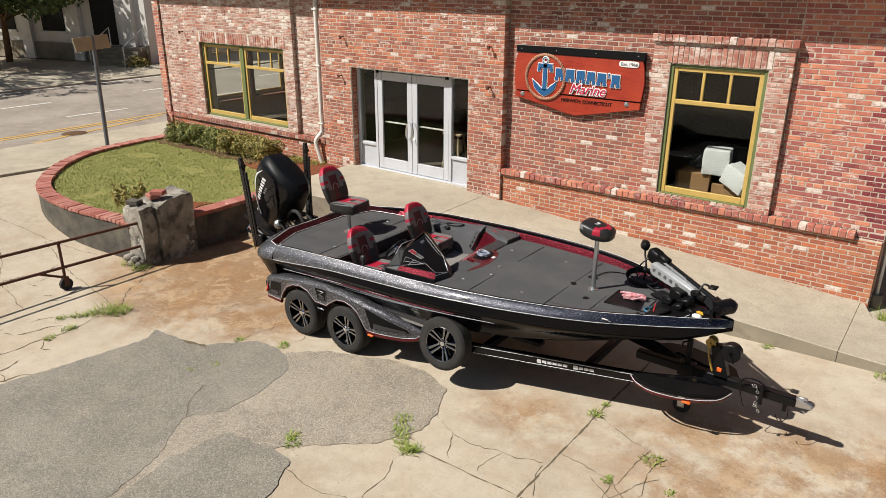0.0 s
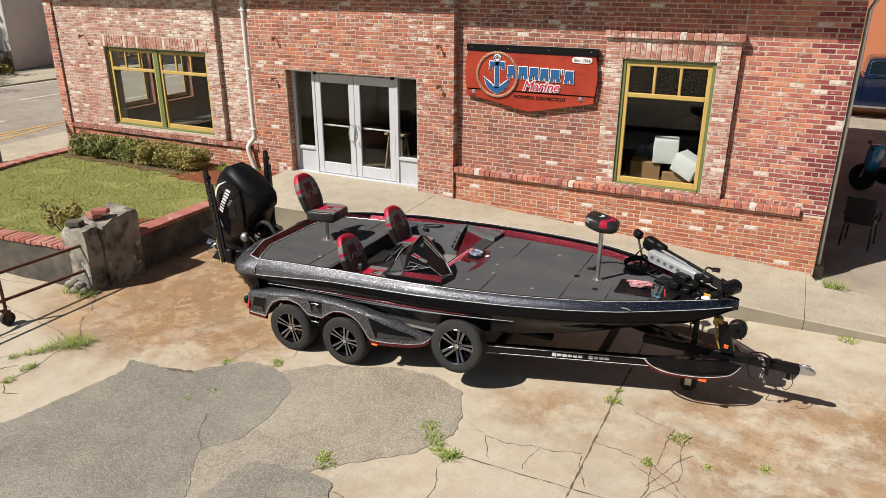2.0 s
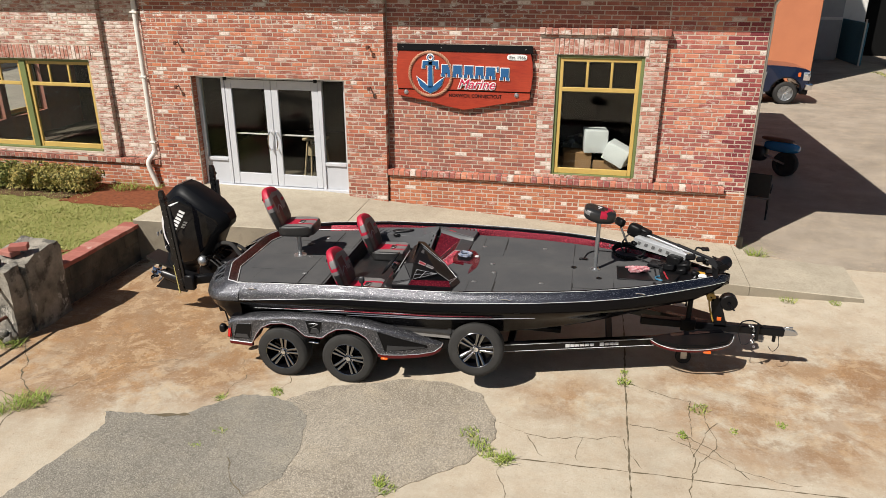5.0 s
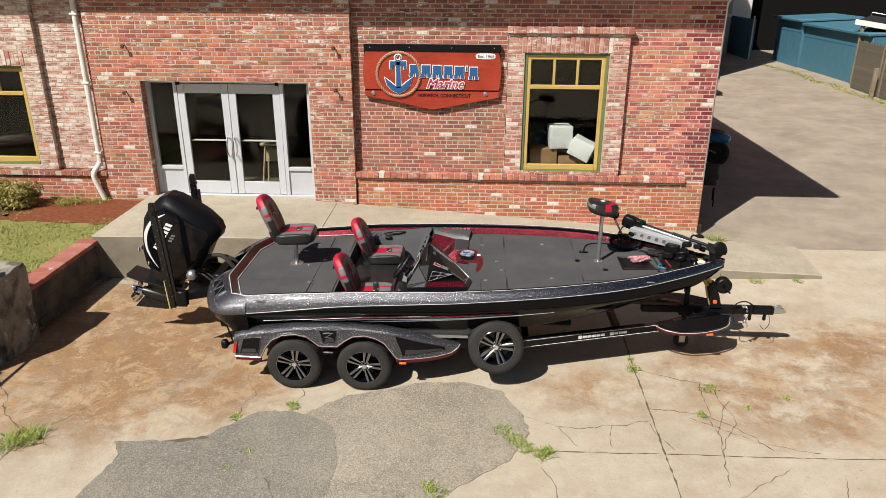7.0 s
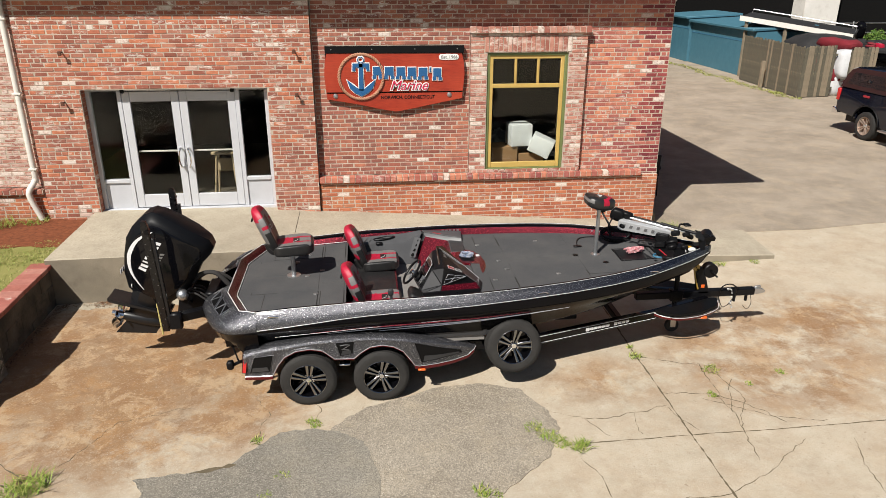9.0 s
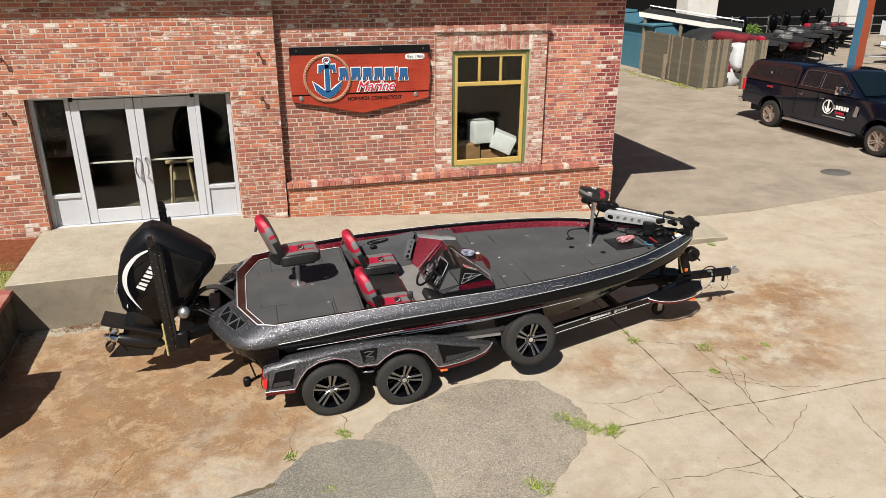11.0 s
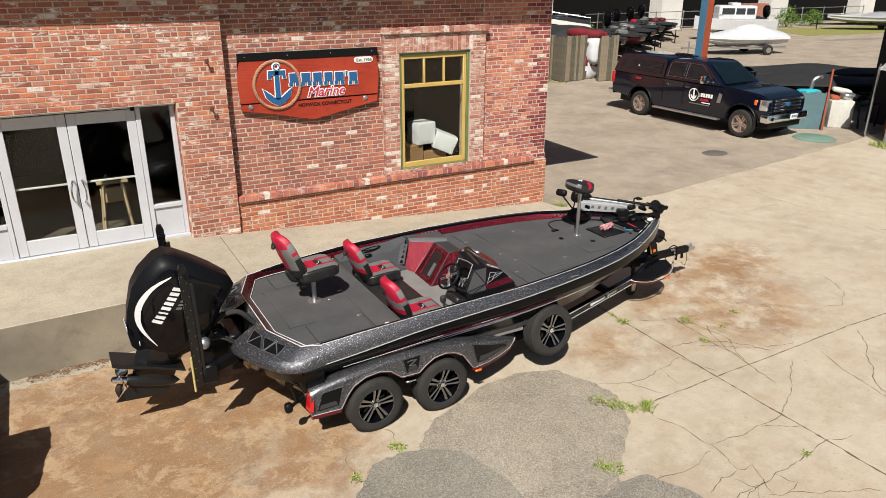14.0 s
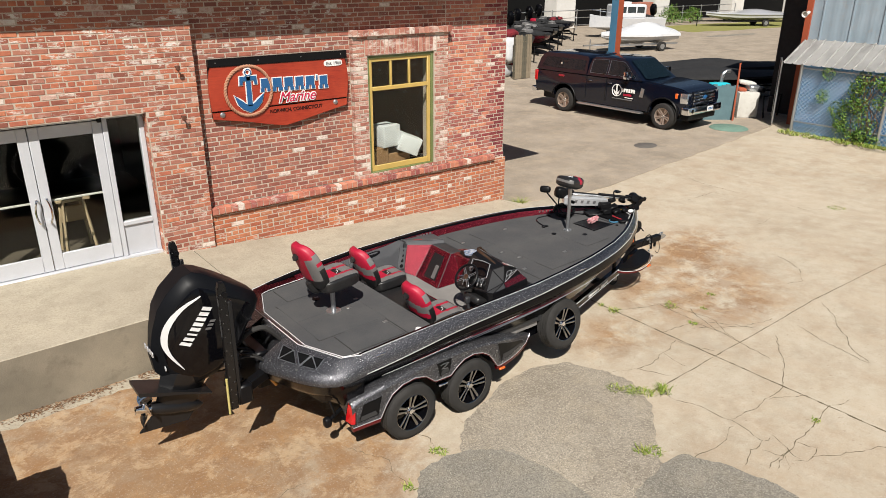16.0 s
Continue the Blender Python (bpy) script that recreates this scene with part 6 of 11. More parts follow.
def nose_at(f, g):
    """A point on the platform's top: f along the nose, g from its inner to its outer edge."""
    x = f * (len(NOSE) - 1)
    i = min(int(x), len(NOSE) - 2)
    a = [NOSE[i][q] + (NOSE[i + 1][q] - NOSE[i][q]) * (x - i) for q in range(5)]
    zo = a[4] + 0.085
    return Vector((a[2] + (a[0] - a[2]) * g, a[3] + (a[1] - a[3]) * g, 1.148 + (zo - 1.148) * g ** 1.25))


for s in (-1, 1):
    bm = B()
    rows, under = [], []
    for k_, (uo, vo, ui, vi, zb) in enumerate(NOSE):
        f = k_ / (len(NOSE) - 1)
        top = [nose_at(f, g) for g in (0.0, 0.12, 0.3, 0.55, 0.8, 0.92)]
        o, n_ = Vector((uo, vo, 0)), Vector((ui, vi, 0))
        way_ = (o - n_).normalized()
        side_ = [o + Vector((0, 0, zb + 0.055)), o + way_ * 0.014 + Vector((0, 0, zb + 0.02)), o + way_ * 0.008 + Vector((0, 0, zb - 0.005))]
        rows.append([(p.x, s * p.y, p.z) for p in top + side_])
        low_ = [o + way_ * 0.006 + Vector((0, 0, zb - 0.007)), o - way_ * 0.02 + Vector((0, 0, zb - 0.035)), o - way_ * 0.05 + Vector((0, 0, zb - 0.12)), o.lerp(n_, 0.6) + Vector((0, 0, zb - 0.25)), n_ + Vector((0, 0, zb - 0.36))]
        under.append([(p.x, s * p.y, p.z) for p in low_])
    quad_loft(bm, rows, False)
    bmesh.ops.recalc_face_normals(bm, faces=bm.faces[:])
    plat = part("swim_platform", bm, M_flake, boat, "charcoal flake stern platform", angle=60)
    bm = B()
    quad_loft(bm, under, False)
    bm.faces.new([bm.verts.new(p) for p in rows[-1] + under[-1]])
    bmesh.ops.recalc_face_normals(bm, faces=bm.faces[:])
    part("platform_underside", bm, M_hull, plat)
    bm = B()
    tube(bm, [r_[-1] for r_ in rows], 0.004, 5)
    part("platform_line", bm, M_black, plat)
    for f0, f1, up_ in ((0.40, 0.52, 1), (0.46, 0.60, 0), (0.54, 0.68, 1), (0.64, 0.80, 0), (0.72, 0.88, 1)):
        tri_ = [nose_at(f0, 0.30 if up_ else 0.72), nose_at(f1, 0.30 if up_ else 0.72), nose_at((f0 + f1) / 2, 0.72 if up_ else 0.30)]
        bm = B()
        rows = [[Vector((p.x, s * p.y, p.z + dz)) for p in tri_] for dz in (-0.02, 0.006)]
        quad_loft(bm, rows, True, True)
        bmesh.ops.recalc_face_normals(bm, faces=bm.faces[:])
        part("step_pad", bm, M_plastic, plat)
        bm = B()
        tube(bm, [Vector((p.x, s * p.y, p.z + 0.009)) for p in (tri_[2], tri_[0], tri_[1], tri_[2])], 0.005, 5)
        part("step_trim", bm, M_dull_trim, plat)
    for f, g in ((0.62, 0.86), (0.74, 0.86), (0.86, 0.84)):
        p = nose_at(f, g)
        bm = B()
        cyl(bm, (p.x, s * p.y, p.z - 0.01), (p.x, s * p.y, p.z + 0.006), 0.012, n=10)
        part("platform_fitting", bm, M_latch, plat)
bm = B()
rows = []
for i in range(9):
    f = i / 8
    v = -0.56 + 1.12 * f
    a = -3.20 - 0.02 * math.cos(math.pi * (f - 0.5))
    rows.append([(a, v, 1.146), (a - 0.03, v, 1.11), (a - 0.06, v, 0.985), (a - 0.07, v, 0.6)])
quad_loft(bm, rows, False)
bmesh.ops.recalc_face_normals(bm, faces=bm.faces[:])
part("transom_cap", bm, M_flake, boat)

def pillow(bm, a, b, c, m=None, e=0.35, nu=28, nv=14, shape=None, colour=None):
    """A soft-cornered cushion of half sizes a, b, c."""
    def sp(x, p):
        return math.copysign(abs(x) ** p, x)
    rows = []
    for j in range(nv + 1):
        th = -math.pi / 2 + math.pi * j / nv
        ring = []
        for i in range(nu):
            ph = 2 * math.pi * i / nu
            p = Vector((a * sp(math.cos(th), e) * sp(math.cos(ph), e), b * sp(math.cos(th), e) * sp(math.sin(ph), e), c * sp(math.sin(th), e)))
            ring.append(shape(p) if shape else p)
        rows.append(ring)
    first = len(bm.faces)
    vrows = [[bm.verts.new((m or Matrix()) @ p) for p in ring] for ring in rows]
    bm.faces.ensure_lookup_table()
    for j in range(nv):
        for i in range(nu):
            k2 = (i + 1) % nu
            ctr = sum((rows[j][i], rows[j][k2], rows[j + 1][k2], rows[j + 1][i]), Vector()) / 4
            try:
                f = bm.faces.new((vrows[j][i], vrows[j][k2], vrows[j + 1][k2], vrows[j + 1][i]))
                f.material_index = colour(ctr) if colour else 0
            except ValueError:
                pass


# consoles
def slab(bm, pts, out, thick=0.008):
    """A thin panel on a facet, facing towards out."""
    pts = [Vector(p) for p in pts]
    n = (pts[1] - pts[0]).cross(pts[2] - pts[0]).normalized()
    n = n if n.dot(Vector(out)) > 0 else -n
    quad_loft(bm, [[p - n * 0.02 for p in pts], [p + n * thick for p in pts]], True, True)
    bmesh.ops.recalc_face_normals(bm, faces=bm.faces[:])


def facets(points, faces, bevel=0.006):
    """A moulded body from named corners; each face is a string of corner names and a material slot."""
    bm = B()
    vs = {n_: bm.verts.new(p) for n_, p in points.items()}
    for names, slot in faces:
        bm.faces.new([vs[c_] for c_ in names]).material_index = slot
    bmesh.ops.recalc_face_normals(bm, faces=bm.faces[:])
    bmesh.ops.triangulate(bm, faces=[f for f in bm.faces if len(f.verts) > 4])
    sharp = [e for e in bm.edges if len(e.link_faces) == 2 and e.calc_face_angle(0) > radians(12)]
    bmesh.ops.bevel(bm, geom=sharp, offset=bevel, segments=2, affect="EDGES")
    return bm


M_dash = plain("dash_black", (0.010, 0.010, 0.011), 0.32, spec=0.4, coat=0.2)
M_cons = plain("console_black", (0.007, 0.007, 0.008), 0.30, spec=0.22)
M_smoke = plain("smoked_screen", (0.045, 0.026, 0.016), 0.08, coat=0.4)
HELM = {"a": (-0.86, -1.03, 1.255), "b": (-0.652, -1.03, 1.268), "c": (-0.147, -0.89, 1.215), "d": (-0.07, -0.63, 1.17), "e": (-0.22, -0.42, 1.185), "f": (-0.93, -0.40, 1.17), "A": (-0.885, -0.93, 1.24),
        "g": (-0.74, -0.87, 1.485), "h": (-0.70, -0.46, 1.565), "i": (-0.60, -0.935, 1.525), "j": (-0.61, -0.475, 1.60), "k": (-0.63, -0.97, 1.318), "m": (-0.19, -0.81, 1.272), "l": (-0.335, -0.872, 1.405), "n": (-0.13, -0.63, 1.24), "q": (-0.30, -0.49, 1.36),
        "P": (-0.80, -1.05, 0.84), "Q": (-0.16, -0.98, 0.84), "R": (-0.12, -0.60, 0.84), "S": (-0.25, -0.45, 0.84), "T": (-0.72, -0.45, 0.84)}
bm = facets(HELM, [("fAgh", 1), ("aAgikb", 2), ("bkmc", 3), ("kilm", 0), ("ilmnqj", 0), ("gijh", 0), ("hjqef", 1), ("qnde", 0), ("cmnd", 0), ("abcQP", 0), ("cdRQ", 0), ("deSR", 0), ("efTS", 1), ("fAaPT", 1), ("PQRST", 0)])
helm = part("helm_console", bm, [M_cons, M_dash, M_grey_liner, M_flake_red], boat, "black angular helm console with red flake panels", angle=15)
bm = B()
rows = [[Vector(p), Vector(p) + Vector(o)] for p, o in (((-0.66, -0.88, 1.505), (0.02, 0.02, 0.012)), ((-0.655, -0.66, 1.55), (0.01, 0.01, 0.035)), ((-0.65, -0.48, 1.575), (0.0, 0.0, 0.055)), ((-0.58, -0.465, 1.575), (0.0, 0.0, 0.05)), ((-0.45, -0.47, 1.47), (0.0, 0.0, 0.03)), ((-0.28, -0.50, 1.335), (0.0, 0.0, 0.018)))]
rows = [[a_, b_, b_ + Vector((0.008, 0.004, 0)), a_ + Vector((0.008, 0.004, 0))] for a_, b_ in rows]
quad_loft(bm, rows, True, True)
bmesh.ops.recalc_face_normals(bm, faces=bm.faces[:])
part("windscreen", bm, M_smoke, helm, "smoked brown windscreen")
hp = {n_: Vector(p) for n_, p in HELM.items()}


def on_top(a, b):
    """A point on the console's sloping top: a from its rear to its front, b from its outer to its inner edge."""
    p = hp["i"].lerp(hp["l"], a).lerp(hp["j"].lerp(hp["q"], a), b)
    return p + Vector((0.003, -0.002, 0.006))


for a, m in ((0.34, M_mark_red), (0.68, M_latch)):
    bm = B()
    slab(bm, [on_top(a - 0.14, 0.05), on_top(a + 0.12, 0.05), on_top(a + 0.12, 0.17), on_top(a - 0.14, 0.17)], (0, -1, 1), 0.004)
    part("emblem", bm, m, helm)
    bm = B()
    q_ = [on_top(a - 0.15, 0.04), on_top(a + 0.13, 0.04), on_top(a + 0.13, 0.18), on_top(a - 0.15, 0.18)]
    tube(bm, [p + Vector((0, -0.001, 0.004)) for p in q_ + q_[:1]], 0.0025, 5)
    part("emblem_rim", bm, M_stripe, helm)
bm = B()
slab(bm, [on_top(0.1, 0.62), on_top(0.38, 0.60), on_top(0.42, 0.74), on_top(0.12, 0.78)], (0, -1, 1), 0.004)
part("emblem", bm, M_latch, helm)
out_ = Vector((-0.002, -0.008, 0.002))
tTL, tR, tBL = Vector((-0.559, -0.948, 1.446)), Vector((-0.326, -0.882, 1.385)), Vector((-0.61, -0.972, 1.325))
for pts in ([tTL, tR, tBL, tTL], [tTL.lerp(tBL, 0.5), tR], [tTL.lerp(tR, 0.45), tBL.lerp(tR, 0.3)], [hp["l"], hp["m"]], [hp["n"], hp["m"], hp["l"].lerp(hp["m"], 0.5)], [hp["n"], hp["c"].lerp(hp["m"], 0.6)], [on_top(0.0, 0.99), on_top(0.98, 0.97), hp["n"] + Vector((0, 0, 0.006))], [on_top(0.1, 0.9), on_top(0.85, 0.86), on_top(0.98, 0.97)]):
    bm = B()
    tube(bm, [p + out_ * (0.4 if p in (hp["l"], hp["m"], hp["n"]) else 0.2) for p in pts], 0.003, 5)
    part("edge_line", bm, M_silver, helm)
dash_x = (hp["A"] - hp["f"]).normalized()
dash_z = (hp["h"] - hp["f"])
dash_z = (dash_z - dash_x * dash_z.dot(dash_x)).normalized()
dash_n = dash_x.cross(dash_z)
dash_n = dash_n if dash_n.x < 0 else -dash_n
face = Matrix.Translation(hp["f"].lerp(hp["A"], 0.5).lerp(hp["h"].lerp(hp["g"], 0.5), 0.5) + dash_n * 0.004) @ Matrix((dash_x, dash_z, dash_n)).transposed().to_4x4()
bm = B()
box(bm, (-0.10, 0.00, -0.01), (0.17, 0.17, 0.016), 0.006, face)
part("dash_screen", bm, M_blackgloss, helm)
bm = B()
tube(bm, [face @ Vector(p) for p in ((-0.12, 0.12, 0.014), (-0.12, 0.185, 0.014), (0.06, 0.185, 0.014), (0.185, 0.165, 0.014), (0.19, -0.01, 0.014), (0.12, -0.03, 0.014))], 0.005, 6)
part("dash_trim", bm, M_silver, helm)
bm = B()
tube(bm, [face @ Vector(p) for p in ((-0.16, -0.16, 0.012), (-0.18, -0.03, 0.012), (-0.05, -0.02, 0.012), (-0.03, -0.15, 0.012))], 0.004, 6)
part("dash_trim", bm, M_silver, helm)
bm = B()
box(bm, (0.02, -0.155, -0.01), (0.2, -0.045, 0.012), 0.006, face)
switch_panel = part("switch_panel", bm, M_plastic, helm)
for i in range(5):
    bm = B()
    box(bm, (0.035 + i * 0.032, -0.135, 0.008), (0.058 + i * 0.032, -0.085, 0.022), 0.004, face)
    part("switch", bm, M_latch if i % 2 else M_plastic, switch_panel)
for x_, y_, r_ in ((0.06, -0.06, 0.028), (0.13, -0.06, 0.028), (-0.10, 0.06, 0.035), (-0.13, -0.09, 0.03)):
    bm = B()
    spin(bm, [(0.0, 0.012), (r_ * 0.8, 0.012), (r_ * 0.85, 0.02), (r_, 0.018), (r_, -0.01)], face @ Matrix.Translation((x_, y_, 0.0)), 18)
    part("gauge", bm, M_dull_trim, helm)
# steering wheel with its column
hub = Vector((-0.968, -0.655, 1.375))
sw = Matrix.Translation(hub) @ pose(0, 0, 0, 0, -52, 0)
bm = B()
tube(bm, [sw @ Vector((0.165 * math.cos(a / 28 * 6.2832), 0.165 * math.sin(a / 28 * 6.2832), 0)) for a in range(29)], 0.015, 8, caps=False)
wheel_ = part("steering_wheel", bm, M_black, helm, "black rim with chrome spokes")
for a in (0.9, 2.25, 3.9, 5.5):
    bm = B()
    for o in (-0.013, 0.013):
        box(bm, (0.02, o * 0.8 - 0.004, -0.014), (0.158, o * 0.8 + 0.004, -0.006), 0.002, sw @ pose(0, 0, 0, 0, 0, math.degrees(a)))
    part("steering_spoke", bm, M_dull_trim, wheel_)
bm = B()
cyl(bm, sw @ Vector((0, 0, -0.03)), sw @ Vector((0, 0, 0.012)), 0.036, n=16)
part("steering_hub", bm, M_chrome, wheel_)
bm = B()
cyl(bm, sw @ Vector((0, 0, -0.24)), sw @ Vector((0, 0, -0.03)), 0.05, 0.04, n=14)
box(bm, (-0.05, -0.07, -0.18), (0.06, 0.07, -0.08), 0.012, sw)
part("steering_column", bm, M_plastic, helm)
bm = B()
tube(bm, spline([sw @ Vector((0.02, 0.0, -0.06)), sw @ Vector((0.0, 0.12, -0.06)), sw @ Vector((-0.03, 0.15, -0.03))], 4), 0.008, 6)
part("trim_lever", bm, M_chrome, helm)
# knee pad, pedals and throttle by the near side
bm = B()
pillow(bm, 0.10, 0.15, 0.05, pose(-0.93, -0.78, 1.12, 0, 25, 0), 0.5)
part("knee_pad", bm, M_seat_black, helm)
bm = B()
box(bm, (-0.05, -0.09, -0.01), (0.13, 0.06, 0.012), 0.01, pose(-0.86, -0.84, 0.92, 0, -38, 0))
foot = part("foot_throttle", bm, M_black, helm)
for i in range(4):
    bm = B()
    box(bm, (-0.035 + i * 0.04, -0.075, 0.012), (-0.012 + i * 0.04, 0.045, 0.02), 0.003, pose(-0.86, -0.84, 0.92, 0, -38, 0))
    part("tread_bar", bm, M_silver, foot)
bm = B()
tube(bm, spline([(-1.20, -1.03, 1.02), (-1.23, -1.02, 1.16), (-1.245, -1.01, 1.25)], 4), 0.016, 8)
pillow(bm, 0.035, 0.026, 0.045, Matrix.Translation((-1.245, -1.008, 1.275)), 0.6)
part("throttle", bm, M_grey_liner, boat, "dark grey throttle lever")

# passenger console: grey top strip, red flake glove box, dark glazed door and holes for small gear
PASS = {"a": (-0.70, 1.15, 1.262), "b": (-0.675, 1.055, 1.262), "c": (-0.36, 0.90, 1.25), "d": (-0.15, 0.835, 1.235), "e": (-0.12, 1.12, 1.235),
        "f": (-0.66, 1.02, 1.215), "g": (-0.335, 0.865, 1.19), "h": (-0.15, 0.80, 1.19), "i": (-0.80, 1.0, 0.84), "j": (-0.735, 0.735, 0.84), "k": (-0.15, 0.55, 0.84), "l": (-0.12, 1.12, 0.84), "m": (-0.78, 1.15, 0.84)}
bm = facets(PASS, [("abcde", 0), ("bfgc", 0), ("cghd", 0), ("fijg", 1), ("gjkh", 1), ("dhkle", 2), ("aelm", 2), ("abfim", 2), ("ijklm", 2)], 0.005)
pas = part("passenger_console", bm, [M_top_grey, M_flake_red, M_grey_liner], boat, "dark grey faceted passenger console with a red flake front", angle=15)
pp = {n_: Vector(p) for n_, p in PASS.items()}
bm = facets({"a": (-0.335, 0.875, 1.195), "b": (-0.345, 0.42, 1.19), "c": (-0.16, 0.40, 1.19), "d": (-0.14, 0.82, 1.195), "e": (-0.74, 0.72, 0.84), "f": (-0.755, 0.20, 0.84), "g": (-0.13, 0.20, 0.84), "h": (-0.13, 0.72, 0.84)}, [("abcd", 2), ("aefb", 1), ("bfgc", 1), ("aehd", 1), ("cghd", 1), ("efgh", 1)], 0.006)
box_ = part("locker_box", bm, [M_top_grey, M_flake_red, M_grey_liner], boat, "red flake locker front beside the passage", angle=15)
Q = [Vector(p) for p in ((-0.74, 0.72, 0.84), (-0.755, 0.20, 0.84), (-0.345, 0.42, 1.19), (-0.335, 0.875, 1.195))]


def on_panel(a, b):
    return Q[0].lerp(Q[1], a).lerp(Q[3].lerp(Q[2], a), b)


bm = B()
slab(bm, [on_panel(0.30, 0.14), on_panel(0.80, 0.14), on_panel(0.80, 0.84), on_panel(0.30, 0.84)], (-1, 0, 0.7), 0.006)
door_ = part("locker_door", bm, M_dash, box_, "dark glossy locker door")
bm = B()
q_ = [on_panel(0.27, 0.10), on_panel(0.83, 0.10), on_panel(0.83, 0.88), on_panel(0.27, 0.88)]
tube(bm, [p + Vector((-0.008, 0, 0.008)) for p in q_ + q_[:1]], 0.006, 6)
part("door_rim", bm, M_flake_red, box_)
bm = B()
slab(bm, [on_panel(0.60, 0.18), on_panel(0.74, 0.18), on_panel(0.74, 0.55), on_panel(0.60, 0.55)], (-1, 0, 0.7), 0.012)
part("door_decal", bm, M_latch, door_)
for k_ in range(7):
    f0 = 0.2 + 0.09 * k_
    bm = B()
    slab(bm, [on_panel(0.06, f0), on_panel(0.18, f0), on_panel(0.18, f0 + 0.03), on_panel(0.06, f0 + 0.03)], (-1, 0, 0.7), 0.004)
    part("vent_bar", bm, M_plastic, box_)
bm = B()
slab(bm, [pp["b"].lerp(pp["c"], 0.25).lerp(pp["e"], 0.09), pp["b"].lerp(pp["c"], 0.62).lerp(pp["e"], 0.09), pp["b"].lerp(pp["c"], 0.62).lerp(pp["e"], 0.16), pp["b"].lerp(pp["c"], 0.25).lerp(pp["e"], 0.16)], (0, 0, 1), 0.004)
part("console_badge", bm, M_mark_red, pas)
bm = B()
tube(bm, [pp["a"] + Vector((0.01, -0.01, 0.004)), pp["b"] + Vector((0, 0, 0.004)), pp["c"] + Vector((0, 0, 0.004)), pp["d"] + Vector((0, 0, 0.004))], 0.004, 5)
part("edge_line", bm, M_latch, pas)
# step between the consoles, with things left in it
STEP = [(-0.30, 0.40), (-0.24, 0.475), (-0.13, 0.495), (-0.035, 0.43), (0.04, 0.26), (0.07, 0.05), (0.06, -0.13), (0.02, -0.27), (-0.04, -0.41), (-0.05, -0.22), (-0.035, -0.04), (-0.16, -0.01), (-0.30, 0.02), (-0.325, 0.2)]
bm = B()
prism(bm, STEP, 0.84, deck_z(0) + 0.006, bevel=0.012)
step = part("centre_step", bm, M_flake_red, boat, "dark red flake step box")
bm = B()
prism(bm, [(-0.24, 0.36), (-0.16, 0.42), (-0.08, 0.38), (-0.05, 0.20), (-0.08, 0.06), (-0.24, 0.08), (-0.27, 0.2)], deck_z(0), deck_z(0) + 0.010)
part("step_recess", bm, M_black, step)
# small white block on the step's rim
bm = B()
box(bm, (-0.03, 0.21, deck_z(0) + 0.006), (0.02, 0.27, deck_z(0) + 0.018), 0.004, None)
part("step_decal", bm, M_stripe, step)
bm = B()
r = random.Random(21)
pts = spline([(-0.16 + 0.075 * math.cos(i * 1.9) + r.uniform(-0.02, 0.02), 0.22 + 0.085 * math.sin(i * 1.9) + r.uniform(-0.02, 0.02), deck_z(0) + 0.022 + 0.003 * i) for i in range(14)], 3)
tube(bm, pts, 0.011, 6)
tagged(part("rope_bundle", bm, worn("blue_white_rope", (0.05, 0.12, 0.26), (0.42, 0.42, 0.45), 0.6, scale=26, grain=90, bump=0.2)), "small bundle of blue and white rope lying in the step box", "rope").location = BOAT.translation
# passage carpet between the step and the near console
bm = B()
prism(bm, [(-0.14, -0.42), (-0.14, -0.02), (-0.30, 0.02), (-0.36, -0.10), (-0.34, -0.44)], 0.84, deck_z(0) - 0.02, bevel=0.008)
part("passage_step", bm, M_carpet, boat)
# side locker with holes, grab handle and rod tray behind the far console
LOCK = {"a": (-1.78, 1.16, 1.17), "b": (-1.75, 0.98, 1.12), "c": (-1.32, 0.98, 1.14), "d": (-0.98, 0.98, 1.13), "e": (-0.80, 0.96, 1.06), "f": (-0.70, 1.05, 1.255), "g": (-0.71, 1.16, 1.26), "h": (-0.98, 1.16, 1.22), "i": (-1.75, 0.98, 0.84), "j": (-0.95, 0.86, 0.84), "k": (-0.78, 0.90, 0.84), "l": (-0.72, 1.16, 0.84), "m": (-1.78, 1.16, 0.84)}
bm = facets(LOCK, [("abch", 0), ("chd", 0), ("dhgf", 0), ("dfe", 0), ("bijdc", 0), ("djke", 0), ("efglk", 0), ("ijklm", 0), ("abim", 0), ("ahglm", 0)], 0.006)
locker = part("side_locker", bm, M_top_grey, boat, angle=15)
hole_a, hole_b = Vector((-0.765, 1.0, 1.20)), Vector((-0.86, 0.915, 0.93))
hole_n = Vector((-0.62, -0.62, 0.48)).normalized()
bm = B()
slab(bm, [hole_a + Vector((-0.045, 0.0, 0.01)), hole_a + Vector((0.045, -0.03, 0.0)), hole_b + Vector((0.045, -0.02, 0)), hole_b + Vector((-0.045, 0.02, 0))], hole_n, 0.012)
plate_ = part("gear_plate", bm, M_top_grey, locker)
# holes are black pads, their inner shade put into the colour
for i in range(4):
    bm = B()
    c_ = hole_a.lerp(hole_b, 0.12 + 0.25 * i) + hole_n * 0.014
    m = Matrix.Translation(c_) @ hole_n.to_track_quat("Z", "Y").to_matrix().to_4x4()
    pillow(bm, 0.034, 0.026, 0.006, m, 0.8, nu=16, nv=8)
    part("gear_hole", bm, M_deep_shade, plate_)
bm = B()
